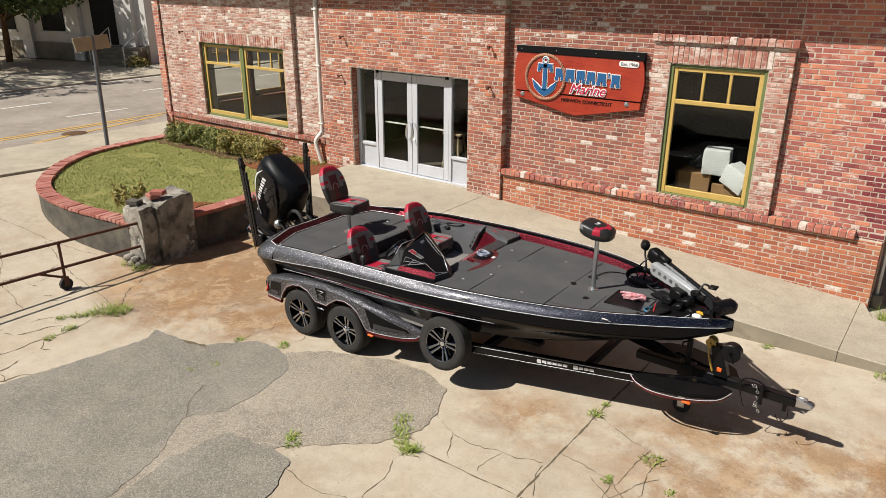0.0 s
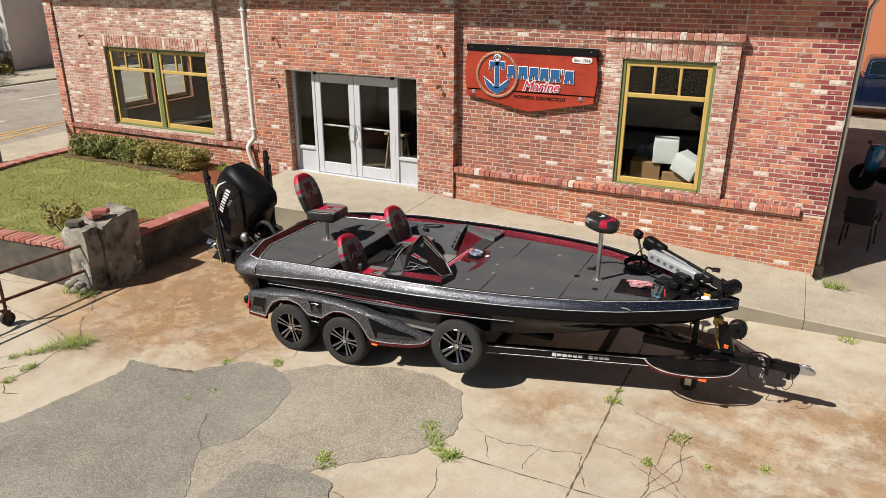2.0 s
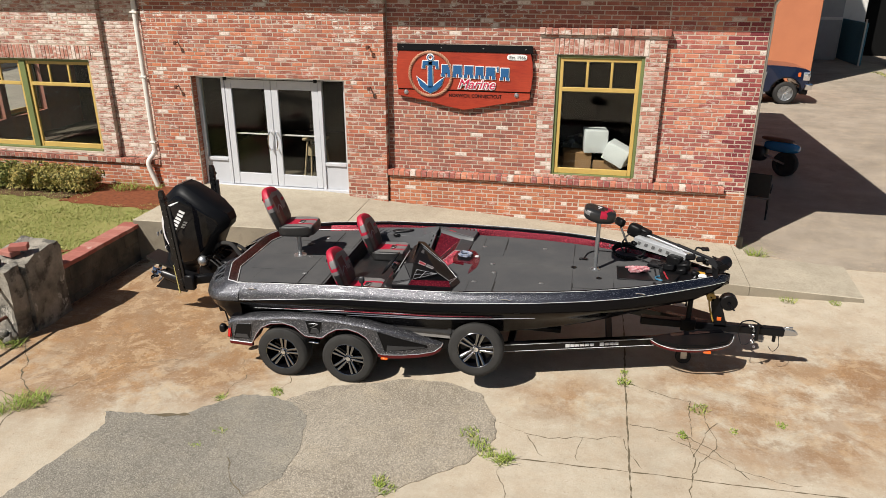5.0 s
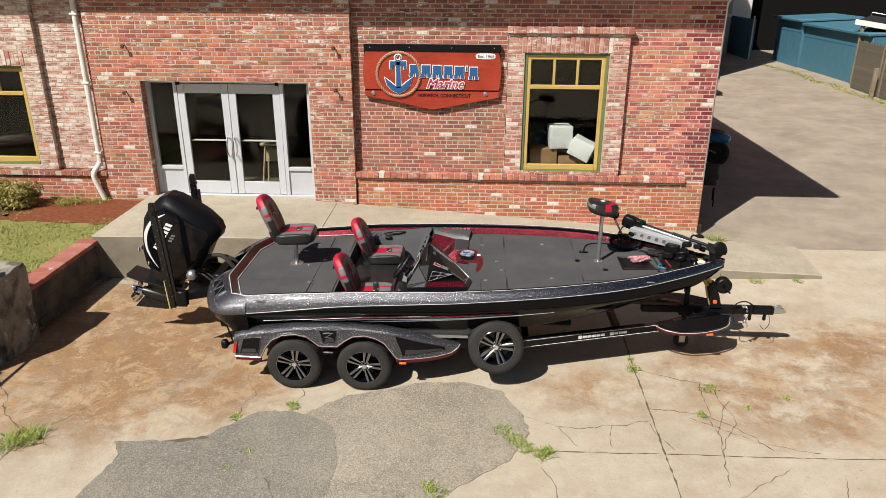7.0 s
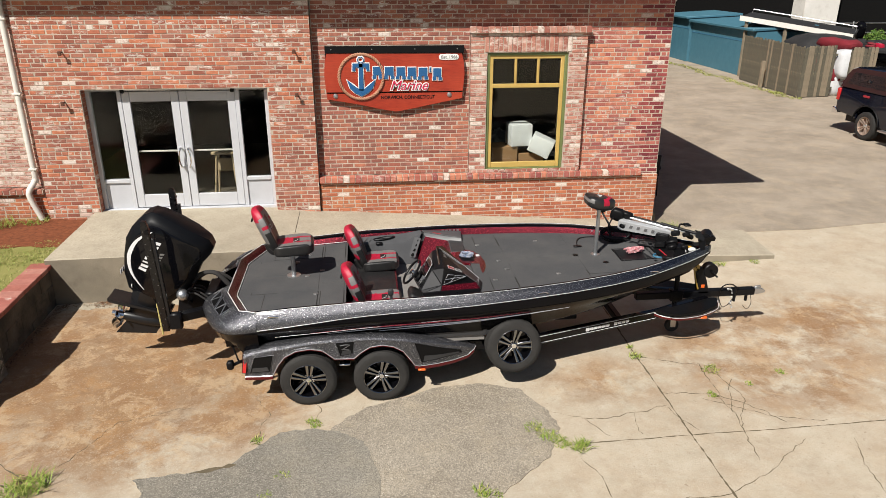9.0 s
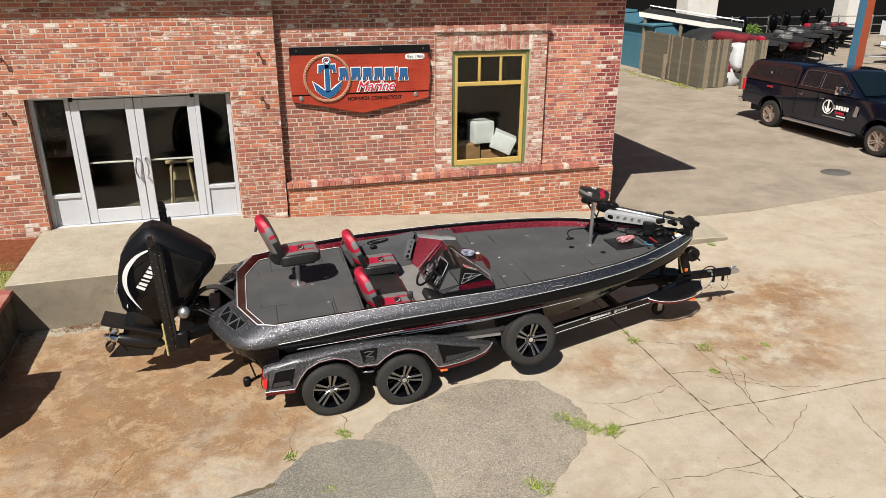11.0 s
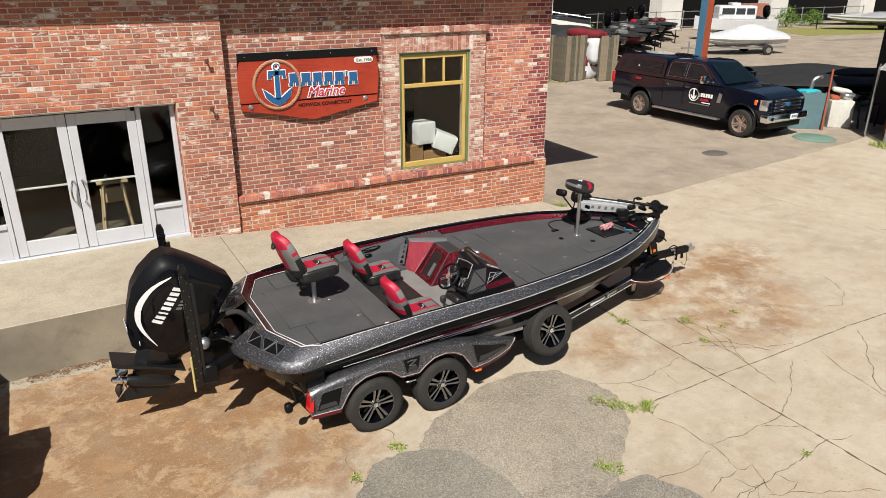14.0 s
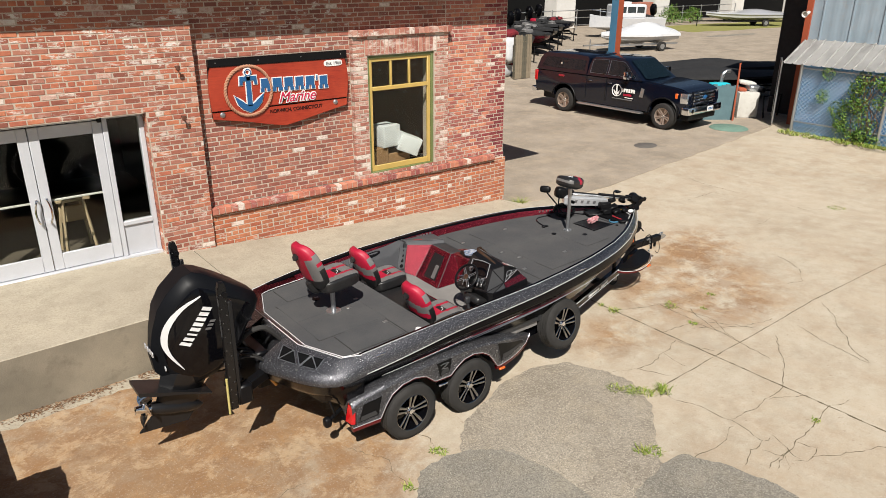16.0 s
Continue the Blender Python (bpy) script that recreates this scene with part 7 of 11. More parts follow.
ring = [(-1.25 + 0.15 * math.cos(a / 20 * 6.2832), 1.07 + 0.045 * math.sin(a / 20 * 6.2832) + 0.02 * math.cos(a / 20 * 6.2832), 1.185 + 0.01 * math.cos(a / 20 * 6.2832)) for a in range(21)]
tube(bm, ring, 0.012, 6, caps=False)
part("grab_handle", bm, M_black, locker)
# flat black pad stands for the shaded hollow under the handle
bm = B()
pillow(bm, 0.12, 0.03, 0.012, pose(-1.25, 1.07, 1.168, 0, 0, 8), 0.6, nu=20, nv=8)
part("handle_recess", bm, M_deep_shade, locker)
for i in range(4):
    bm = B()
    tube(bm, [(-1.70 + i * 0.075, 1.02, 1.155), (-1.64 + i * 0.075, 1.12, 1.175)], 0.006, 5)
    part("rod_slot", bm, M_latch, locker)
bm = B()
box(bm, (-1.38, 0.95, 1.12), (-1.28, 1.0, 1.16), 0.012)
part("locker_latch", bm, M_black, locker)

# seats
SEAT_M = [M_seat_black, M_seat_red, M_seat_grey, worn("deep_red_vinyl", (0.10, 0.003, 0.010), (0.07, 0.002, 0.008), 0.5, scale=9, grain=90, bump=0.12)]


def cush_colour(p):
    """Grey top with two red stripes, a red rear middle and black sides."""
    y = abs(p.y)
    if p.z < 0.03 or y > 0.205 or p.x > 0.222:
        return 0
    if 0.065 < y < 0.105:
        return 1
    if y >= 0.105:
        return 2 if p.z > 0.048 else 0
    return 1 if p.x < 0.0 else (0 if p.x < 0.075 else 2)


def back_colour(p):
    """Red crown, grey shoulder bar, red bar and black foot behind; dark red middle between grey wings in front."""
    y, z = abs(p.y), p.z
    if p.x > 0.012:
        if y < 0.085 - 0.03 * (z < -0.05) and z < 0.16:
            return 3 if z > -0.22 else 0
        if z > 0.225 - 0.15 * y:
            return 1
        if y > 0.135 and 0.03 < z < 0.085:
            return 1
        return 2 if z > -0.03 - 0.3 * (0.15 - y) else 0
    slant = z + 0.28 * y
    if slant > 0.11:
        return 1
    if slant > 0.0:
        return 2
    return 1 if slant > -0.075 else 0


def back_red(p):
    """As the others in front; behind, a red panel between grey edges over a black foot."""
    y, z = abs(p.y), p.z
    if p.x > 0.012:
        return back_colour(p)
    if z < -0.14:
        return 0
    return 1 if y < 0.115 and z < 0.22 else (2 if z < 0.16 else 1)


def boat_seat(label, m, pedestal):
    bm = B()
    tube(bm, spline([(-0.10, 0, 0.03), (-0.24, 0, 0.05), (-0.30, 0, 0.16)], 5), 0.05, 10)
    box(bm, (-0.2, -0.16, 0.02), (0.2, 0.16, 0.05), 0.01)
    seat = part("seat", bm, M_seat_black, boat, label)
    seat.matrix_basis = m
    bm = B()
    pillow(bm, 0.255, 0.24, 0.075, pose(0.03, 0, 0.11, 0, -3, 0), 0.4, nu=120, nv=60, colour=cush_colour, shape=lambda p: Vector((p.x, p.y * (1 - 0.12 * (p.x > 0) * (p.x / 0.25) ** 2), p.z + 0.02 * (abs(p.y) / 0.24) ** 2 * (p.z > 0))))
    part("cushion", bm, SEAT_M, seat, "red and grey vinyl cushion")
    bm = B()
    pillow(bm, 0.068, 0.24, 0.305, pose(-0.315, 0, 0.36, 0, -22, 0), 0.55, nu=120, nv=84, colour=back_red if pedestal else back_colour, shape=lambda p: Vector((p.x + 0.05 * (abs(p.y) / 0.24) ** 2, p.y * (1.0 - 0.34 * max(0, p.z / 0.305) ** 2 - 0.06 * max(0, -p.z / 0.305)), p.z)))
    part("backrest", bm, SEAT_M, seat, "red, grey and black vinyl backrest")
    bm = B()
    for s in (-1, 1):
        tube(bm, spline([(-0.222, s * 0.06, 0.30), (-0.244, s * 0.05, 0.39), (-0.256, 0, 0.42)], 4), 0.004, 5)
    part("piping", bm, M_silver, seat)
    bm = B()
    tube(bm, spline([(0.03, -0.055, 0.188), (0.075, -0.02, 0.19), (0.085, 0.03, 0.188)], 5), 0.004, 5)
    part("piping", bm, M_stripe, seat)
    bm = B()
    cyl(bm, (-0.445, 0, 0.50), (-0.465, 0, 0.507), 0.045, n=20)
    part("seat_badge", bm, M_seat_black, seat)
    if pedestal:
        bm = B()
        cyl(bm, (0, 0, -pedestal), (0, 0, 0.03), 0.028, n=14)
        cyl(bm, (0, 0, -pedestal), (0, 0, -pedestal + 0.012), 0.09, n=18)
        box(bm, (-0.09, -0.09, -0.012), (0.09, 0.09, 0.02), 0.008)
        part("pedestal", bm, M_steel, seat)
    else:
        bm = B()
        box(bm, (-0.3, -0.22, -0.26), (0.24, 0.22, 0.02), 0.03, seg=2)
        part("seat_base", bm, M_seat_black, seat)
    return seat


boat_seat("red, grey and black fishing seat on a pedestal", pose(-2.465, 0.005, 1.415, 0, 0, 4), 0.31)
boat_seat("red, grey and black helm seat behind the console", pose(-1.37, -0.585, 0.835), 0)
boat_seat("red, grey and black passenger seat beside the helm seat", pose(-1.35, 0.625, 0.895), 0)
bm = B()
box(bm, (-1.78, -0.32, 0.75), (-1.12, 0.36, 0.97), 0.03, seg=2)
part("centre_seat_box", bm, M_seat_black, boat)
bm = B()
tube(bm, [(-1.13, -0.31, 0.962), (-1.13, 0.34, 0.962)], 0.012, 6)
part("seat_box_trim", bm, M_flake_red, boat)
for u, v in ((-1.97, -1.02),):
    bm = B()
    spin(bm, [(0.0, 0.03), (0.03, 0.025), (0.04, 0.0)], pose(u, v, 1.0 if v > -0.5 else deck_z(u) + 0.005), 14)
    part("filler_cap", bm, M_lens, boat)

bow_seat = thing("bow_seat", "small red and black round fishing seat on a steel post", "seat", BOAT @ Matrix.Translation((1.57, 0, deck_z(1.57))))
bm = B()
cyl(bm, (0, 0, 0), (0, 0, 0.68), 0.026, n=14)
cyl(bm, (0, 0, 0), (0, 0, 0.015), 0.06, n=16)
part("post", bm, M_steel, bow_seat)
bm = B()
pillow(bm, 0.20, 0.165, 0.085, pose(0.0, 0, 0.745, 0, 6, 0), 0.55, colour=lambda p: 0 if p.z < 0.015 else (1 if 0.09 < p.x + 0.7 * abs(p.y) < 0.16 else (2 if p.x + 0.5 * abs(p.y) < -0.05 and p.z < 0.07 else 0)), shape=lambda p: Vector((p.x, p.y * (1.05 - 0.35 * max(0, p.x / 0.2)), p.z + 0.03 * max(0, -p.x / 0.2))))
part("cushion", bm, SEAT_M, bow_seat, "red and black padded top")
bm = B()
tube(bm, spline([(-0.06, 0.05, 0.832), (0.02, 0.0, 0.838), (-0.06, -0.05, 0.832)], 5), 0.007, 5)
part("piping", bm, M_stripe, bow_seat)

# trolling motor stowed on the bow
tm = thing("trolling_motor", "black and silver trolling motor stowed on the bow deck", "trolling motor", BOAT @ Matrix.Translation((2.4, 0.2, deck_z(2.4))))
O = Vector((2.4, 0.2, deck_z(2.4)))


def tmp(u, v, z):
    return Vector((u, v, z)) - O


A0, A1 = tmp(2.08, 0.575, 1.475), tmp(2.70, 0.20, 1.425)
way = (A1 - A0).normalized()
side = way.cross(Vector((0, 0, 1))).normalized()
up = side.cross(way)
bm = B()
rows = []
for f, w, h in ((0, 0.05, 0.05), (0.05, 0.065, 0.075), (0.9, 0.055, 0.06), (1.0, 0.04, 0.04)):
    c_ = A0.lerp(A1, f)
    rows.append([c_ + side * w - up * h, c_ + side * w + up * h * 0.7, c_ + side * w * 0.6 + up * h, c_ - side * w * 0.6 + up * h, c_ - side * w + up * h * 0.7, c_ - side * w - up * h])
quad_loft(bm, rows, True, True)
bmesh.ops.recalc_face_normals(bm, faces=bm.faces[:])
M_mount = worn("brushed_silver", (0.74, 0.75, 0.76), (0.64, 0.65, 0.66), 0.35, 0.6, scale=5, grain=90, bump=0.05)
arm = part("mount_arm", bm, M_mount, tm, "silver aluminium mount arm")
for i in range(5):
    c_ = A0.lerp(A1, 0.12 + i * 0.14)
    bm = B()
    prism(bm, [(-0.024, -0.02), (0.016, -0.02), (0.024, 0.02), (-0.016, 0.02)], 0.0, 0.006, "z", Matrix((( *way, ), ( *up, ), ( *side, ))).transposed().to_4x4().copy() if False else Matrix.Translation(c_ + side * 0.066) @ Matrix((way, up, side)).transposed().to_4x4())
    part("slot", bm, M_latch, arm)
S0, S1 = tmp(2.07, 0.63, 1.585), tmp(3.08, -0.06, 1.45)
bm = B()
cyl(bm, S0, S1, 0.015, n=10)
part("shaft", bm, M_steel, tm)
bm = B()
cyl(bm, S0.lerp(S1, 0.5) + up * 0.03, S1 + up * 0.02, 0.022, n=10)
cyl(bm, S0.lerp(S1, 0.1) - side * 0.06, S0.lerp(S1, 0.95) - side * 0.045, 0.02, n=10)
part("shaft_sleeve", bm, M_black, tm)
h = S0
bm = B()
pillow(bm, 0.10, 0.075, 0.09, Matrix.Translation(h) @ pose(0, 0, 0, 0, 14, -25), 0.6)
box(bm, (-0.05, -0.05, -0.05), (0.13, 0.05, 0.06), 0.02, Matrix.Translation(h) @ pose(0.08, -0.03, 0.0, 0, 14, -25))
part("head", bm, M_plastic, tm)
bm = B()
pillow(bm, 0.05, 0.085, 0.055, Matrix.Translation(tmp(1.87, 0.78, 1.64)) @ pose(0, 0, 0, 0, 20, 30), 0.6)
part("display_unit", bm, M_plastic, tm)
bm = B()
tube(bm, [tmp(1.87, 0.78, 1.62), tmp(1.90, 0.72, 1.55), tmp(1.97, 0.62, 1.42), tmp(1.97, 0.58, 1.27)], 0.014, 6)
part("display_bracket", bm, M_black, tm)
bm = B()
mw = (S1 - S0).normalized()
cyl(bm, S1 + side * 0.10, S1 - side * 0.12, 0.085, n=20)
cyl(bm, S1 - mw * 0.12, S1, 0.04, n=12)
spin(bm, [(0.0, 0.08), (0.03, 0.07), (0.06, 0.04), (0.085, 0.0)], Matrix.Translation(S1 - side * 0.12) @ (-side).to_track_quat("Z", "Y").to_matrix().to_4x4(), 18)
prism(bm, [(-0.16, -0.05), (0.10, -0.05), (0.13, 0.07), (-0.05, 0.10)], -0.05, -0.035, "z", Matrix.Translation(S1) @ Matrix((mw, side, mw.cross(side))).transposed().to_4x4(), bevel=0.004)
part("motor_pod", bm, M_black, tm)
bm = B()
for a in (0.4, 2.5, 4.6):
    m = Matrix.Translation(S1 + side * 0.125) @ side.to_track_quat("Z", "Y").to_matrix().to_4x4() @ pose(0, 0, 0, 0, 0, math.degrees(a))
    prism(bm, [(0.0, -0.02), (0.12, -0.05), (0.15, 0.0), (0.12, 0.045), (0.0, 0.02)], -0.004, 0.004, "z", m @ pose(0, 0, 0, 25, 0, 0))
part("propeller", bm, M_black, tm)
for u, v, z, s in ((2.84, 0.02, 1.47, 0.05), (2.92, 0.06, 1.42, 0.045), (2.70, 0.20, 1.36, 0.05), (2.58, 0.26, 1.34, 0.05), (2.95, -0.08, 1.36, 0.05), (2.78, -0.10, 1.33, 0.05), (2.05, 0.36, 1.50, 0.04), (2.55, 0.12, 1.40, 0.09), (2.66, 0.05, 1.36, 0.08), (2.48, 0.02, 1.34, 0.07), (2.74, 0.14, 1.45, 0.06), (2.62, -0.06, 1.33, 0.06)):
    bm = B()
    box(bm, (-s, -s * 0.7, -s * 0.6), (s, s * 0.7, s * 0.6), 0.015, Matrix.Translation(tmp(u, v, z)) @ pose(0, 0, 0, rnd.uniform(-20, 20), rnd.uniform(-20, 20), -22 + rnd.uniform(-10, 10)))
    part("mount_bracket", bm, M_plastic, tm)
bm = B()
box(bm, (-0.32, -0.1, -0.03), (0.3, 0.1, 0.0), 0.01, Matrix.Translation(tmp(2.55, 0.12, deck_z(2.5) + 0.045)) @ pose(0, 0, 0, 0, 0, -22))
part("mount_base", bm, M_black, tm)
bm = B()
tube(bm, spline([tmp(2.76, 0.1, 1.46), tmp(2.80, 0.16, 1.57), tmp(2.88, 0.17, 1.55)], 4), 0.012, 6)
box(bm, (-0.04, -0.05, -0.01), (0.05, 0.05, 0.015), 0.008, Matrix.Translation(tmp(2.90, 0.17, 1.555)))
part("release_lever", bm, M_black, tm)
bm = B()
for i in range(3):
    tube(bm, spline([tmp(2.0 + (0.19 + 0.01 * i) * math.cos(a * 0.4), 0.47 + (0.10 + 0.01 * i) * math.sin(a * 0.4), deck_z(2.0) + 0.07 + 0.02 * i + 0.055 * math.sin(a * 0.4)) for a in range(17)], 2), 0.012, 6)
tube(bm, spline([S0, tmp(1.96, 0.56, 1.52), tmp(1.90, 0.5, 1.40), tmp(1.95, 0.45, 1.32)], 5), 0.011, 6)
tube(bm, spline([tmp(2.1, 0.36, 1.3), tmp(2.3, 0.26, 1.27), tmp(2.32, 0.15, 1.29), tmp(2.5, 0.1, 1.36)], 5), 0.009, 6)
part("cable", bm, M_black, tm)
bm = B()
box(bm, (-0.1, -0.14, 0.0), (0.06, 0.12, 0.03), 0.01, Matrix.Translation(tmp(2.50, -0.28, deck_z(2.5) + 0.03)) @ pose(0, 0, 0, 0, -10, -20))
pedal = part("foot_pedal", bm, M_plastic, tm)
bm = B()
tube(bm, [tmp(2.40, -0.16, 1.34), tmp(2.44, -0.33, 1.31), tmp(2.52, -0.36, 1.31)], 0.009, 6)
part("pedal_trim", bm, M_mark_red, tm)
bm = B()
box(bm, (-0.05, -0.03, 0.0), (0.05, 0.03, 0.003), 0, Matrix.Translation(tmp(2.86, -0.03, deck_z(2.86) + 0.034)) @ pose(0, 0, 0, 0, 0, -20))
part("warning_label", bm, plain("yellow_label", (0.6, 0.33, 0.03), 0.4), tm)
bm = B()
tube(bm, spline([(1.42, 0.34, deck_z(1.4) + 0.012), (1.48, 0.55, deck_z(1.4) + 0.02), (1.62, 0.66, deck_z(1.4) + 0.015), (1.85, 0.62, deck_z(1.8) + 0.012)], 5), 0.007, 5)
box(bm, (1.36, 0.29, deck_z(1.4) + 0.006), (1.46, 0.34, deck_z(1.4) + 0.026), 0.006)
tagged(part("power_lead", bm, M_black), "thin black power lead lying on the bow deck", "cable").location = BOAT.translation

# outboard motor, trimmed up
ob_m = thing("outboard_motor", "large black outboard motor with white side stripe, trimmed up", "outboard motor", BOAT @ Matrix.Translation((-4.0, 0.0, 0.7)))
C0 = Vector((-4.0, 0.0, 0.7))


def mp(u, v, z):
    return Vector((u, v, z)) - C0


COWL = [(-4.42, 0.90), (-4.55, 1.04), (-4.575, 1.25), (-4.53, 1.50), (-4.46, 1.74), (-4.36, 1.89), (-4.19, 2.04), (-4.09, 2.07), (-3.98, 2.03), (-3.80, 1.92), (-3.62, 1.80), (-3.46, 1.68), (-3.42, 1.58), (-3.46, 1.49), (-3.58, 1.38), (-3.68, 1.18), (-3.80, 1.02), (-3.98, 0.88), (-4.2, 0.80)]
cc = Vector((-4.05, 1.42))
COWL_W = [(-4.62, 0.03), (-4.56, 0.07), (-4.50, 0.12), (-4.45, 0.165), (-4.34, 0.222), (-4.25, 0.262), (-4.1, 0.295), (-3.9, 0.305), (-3.7, 0.285), (-3.55, 0.23), (-3.42, 0.13)]
COWL_Z = [(0.78, 0.6), (1.0, 0.80), (1.25, 0.95), (1.5, 1.0), (1.8, 0.97), (2.0, 0.80), (2.1, 0.6)]


def cowl_v(u, z, q, out=0.0):
    """Sideways place on the cowl: q from -1 to 1 across it, a little turned on its pivot."""
    return 0.01 + 0.035 * (-3.45 - u) + q * (lerp(COWL_W, u) * lerp(COWL_Z, z)) + math.copysign(out, q)


def cowl_ring(q, k_, out=0.0):
    return [mp(cc.x + (u - cc.x) * k_, cowl_v(cc.x + (u - cc.x) * k_, cc.y + (z - cc.y) * k_, q, out), cc.y + (z - cc.y) * k_) for u, z in COWL]


bm = B()
rows = [cowl_ring(q, k_) for q, k_ in ((-1, 0.08), (-1, 0.3), (-1, 0.5), (-1, 0.68), (-1, 0.82), (-0.92, 0.90), (-0.72, 0.985), (-0.66, 1.0), (0.66, 1.0), (0.72, 0.985), (0.92, 0.90), (1, 0.82), (1, 0.68), (1, 0.5), (1, 0.3), (1, 0.08))]
quad_loft(bm, rows, True, True)
bmesh.ops.recalc_face_normals(bm, faces=bm.faces[:])
cowl = part("cowl", bm, plain("cowl_black", (0.006, 0.0065, 0.008), 0.40, coat=0.0, spec=0.10), ob_m, "satin black cowl", angle=28)
for s in (-1, 1):
    bm = B()
    rows = [cowl_ring(s, k_, o) for k_, o in ((0.80, -0.004), (0.785, 0.007), (0.76, 0.009), (0.6, 0.009), (0.4, 0.009), (0.2, 0.009), (0.05, 0.009))]
    quad_loft(bm, rows, True, False)
    bm.faces.new([bm.verts.new(p) for p in rows[-1]])
    bmesh.ops.recalc_face_normals(bm, faces=bm.faces[:])
    pn = part("side_panel", bm, M_blackgloss, cowl, "mirror-black side panel", angle=30)
    # white boomerang stripe along the rear of the panel
    arc = spline([(-4.08, 0, 1.86), (-4.27, 0, 1.76), (-4.41, 0, 1.58), (-4.455, 0, 1.40), (-4.42, 0, 1.25), (-4.31, 0, 1.07)], 6)
    rows = []
    n = len(arc)
    for i, p in enumerate(arc):
        t = (arc[min(i + 1, n - 1)] - arc[max(i - 1, 0)]).normalized()
        q = t.cross(Vector((0, 1, 0)))
        w = 0.003 + 0.024 * max(0, math.sin(math.pi * i / (n - 1))) ** 1.1
        e0, e1 = p - q * w, p + q * w
        rows.append([mp(e_.x, cowl_v(e_.x, e_.z, s, o), e_.z) for e_, o in ((e0, 0.004), (e1, 0.004), (e1, 0.018), (e0, 0.018))])
    bm = B()
    quad_loft(bm, rows, True, True)
    bmesh.ops.recalc_face_normals(bm, faces=bm.faces[:])
    part("side_stripe", bm, M_stripe, cowl, "white curved side stripe")
    d = Vector((0.27, 0, 0.40)).normalized()
    q = Vector((0, 1, 0)).cross(d)

    def plate(c0, half_l, half_w, out, name, material, lean=0.012):
        """A flat bar on the cowl's side, its long side across the writing's line."""
        bm = B()
        rows = []
        for a, b in ((-half_l, -half_w), (half_l, -half_w), (half_l, half_w), (-half_l, half_w)):
            e_ = c0 + d * (a + lean * (1 if b > 0 else -1)) + q * b
            rows.append([mp(e_.x, cowl_v(e_.x, e_.z, s, o), e_.z) for o in (0.006, out)])
        quad_loft(bm, rows + rows[:1], False)
        bm.faces.new([bm.verts.new(r_[1]) for r_ in rows])
        bmesh.ops.remove_doubles(bm, verts=bm.verts[:], dist=0.0003)
        bmesh.ops.recalc_face_normals(bm, faces=bm.faces[:])
        part(name, bm, material, cowl)

    for i in range(8):
        plate(Vector((-4.275, 0, 1.37)) + d * (i * 0.060), 0.019 if i != 2 else 0.010, 0.043 + 0.004 * (i == 0), 0.014, "badge_bar", M_stripe)
    for i in range(3):
        plate(Vector((-4.05, 0, 1.50)) + d * (i * 0.045), 0.013, 0.024, 0.013, "small_badge_bar", M_latch)
    c0 = Vector((-4.47, 0, 1.10))
    bm = B()
    cyl(bm, mp(c0.x, cowl_v(c0.x, c0.z, s, -0.01), c0.z), mp(c0.x - 0.006, cowl_v(c0.x, c0.z, s, 0.010), c0.z), 0.026, n=18)
    part("round_badge", bm, M_stripe, cowl)
for i in range(4):
    bm = B()
    box(bm, (-0.012, 0.11 + i * -0.075, -0.03), (0.0, 0.155 + i * -0.075, 0.03), 0.004, Matrix.Translation(mp(-4.57, 0, 1.30)))
    part("rear_badge", bm, M_silver, cowl)

bm = B()
rows = []
for z, u0, u1, w in ((1.02, -4.50, -3.90, 0.17), (0.90, -4.54, -3.98, 0.15), (0.80, -4.56, -4.05, 0.11), (0.70, -4.60, -4.12, 0.07), (0.58, -4.62, -4.16, 0.055)):
    rows.append([mp(u0, 0, z), mp(u0 * 0.8 + u1 * 0.2, -w * 0.8, z), mp((u0 + u1) / 2, -w, z), mp(u0 * 0.15 + u1 * 0.85, -w * 0.7, z), mp(u1, 0, z), mp(u0 * 0.15 + u1 * 0.85, w * 0.7, z), mp((u0 + u1) / 2, w, z), mp(u0 * 0.8 + u1 * 0.2, w * 0.8, z)])
quad_loft(bm, rows, True, True)
bmesh.ops.recalc_face_normals(bm, faces=bm.faces[:])
M_lower = plain("satin_black", (0.010, 0.010, 0.011), 0.35, spec=0.4)
part("midsection", bm, M_lower, ob_m)
bm = B()
prism(bm, [(-4.78 + 4, 0.96 - 0.7), (-4.60 + 4, 0.90 - 0.7), (-4.40 + 4, 0.83 - 0.7), (-4.06 + 4, 0.70 - 0.7), (-4.06 + 4, 0.68 - 0.7), (-4.40 + 4, 0.80 - 0.7), (-4.62 + 4, 0.86 - 0.7), (-4.78 + 4, 0.92 - 0.7)], -0.16, 0.16, "y")
part("cavitation_plate", bm, M_lower, ob_m)
bm = B()
g0, g1 = mp(-4.12, 0, 0.50), mp(-4.66, 0, 0.655)
gw = (g1 - g0).normalized()
spin(bm, [(0.005, 0.0), (0.05, 0.06), (0.075, 0.18), (0.08, 0.36), (0.07, 0.52), (0.06, 0.56), (0.0, 0.56)], Matrix.Translation(g0) @ gw.to_track_quat("Z", "Y").to_matrix().to_4x4(), 18)
prism(bm, [(-4.18 + 4, 0.53 - 0.7), (-4.30 + 4, 0.37 - 0.7), (-4.80 + 4, 0.41 - 0.7), (-4.62 + 4, 0.60 - 0.7)], -0.016, 0.016, "y", bevel=0.005)
part("gearcase", bm, M_lower, ob_m)
bm = B()
pm = Matrix.Translation(g1 + gw * 0.06) @ gw.to_track_quat("Z", "Y").to_matrix().to_4x4()
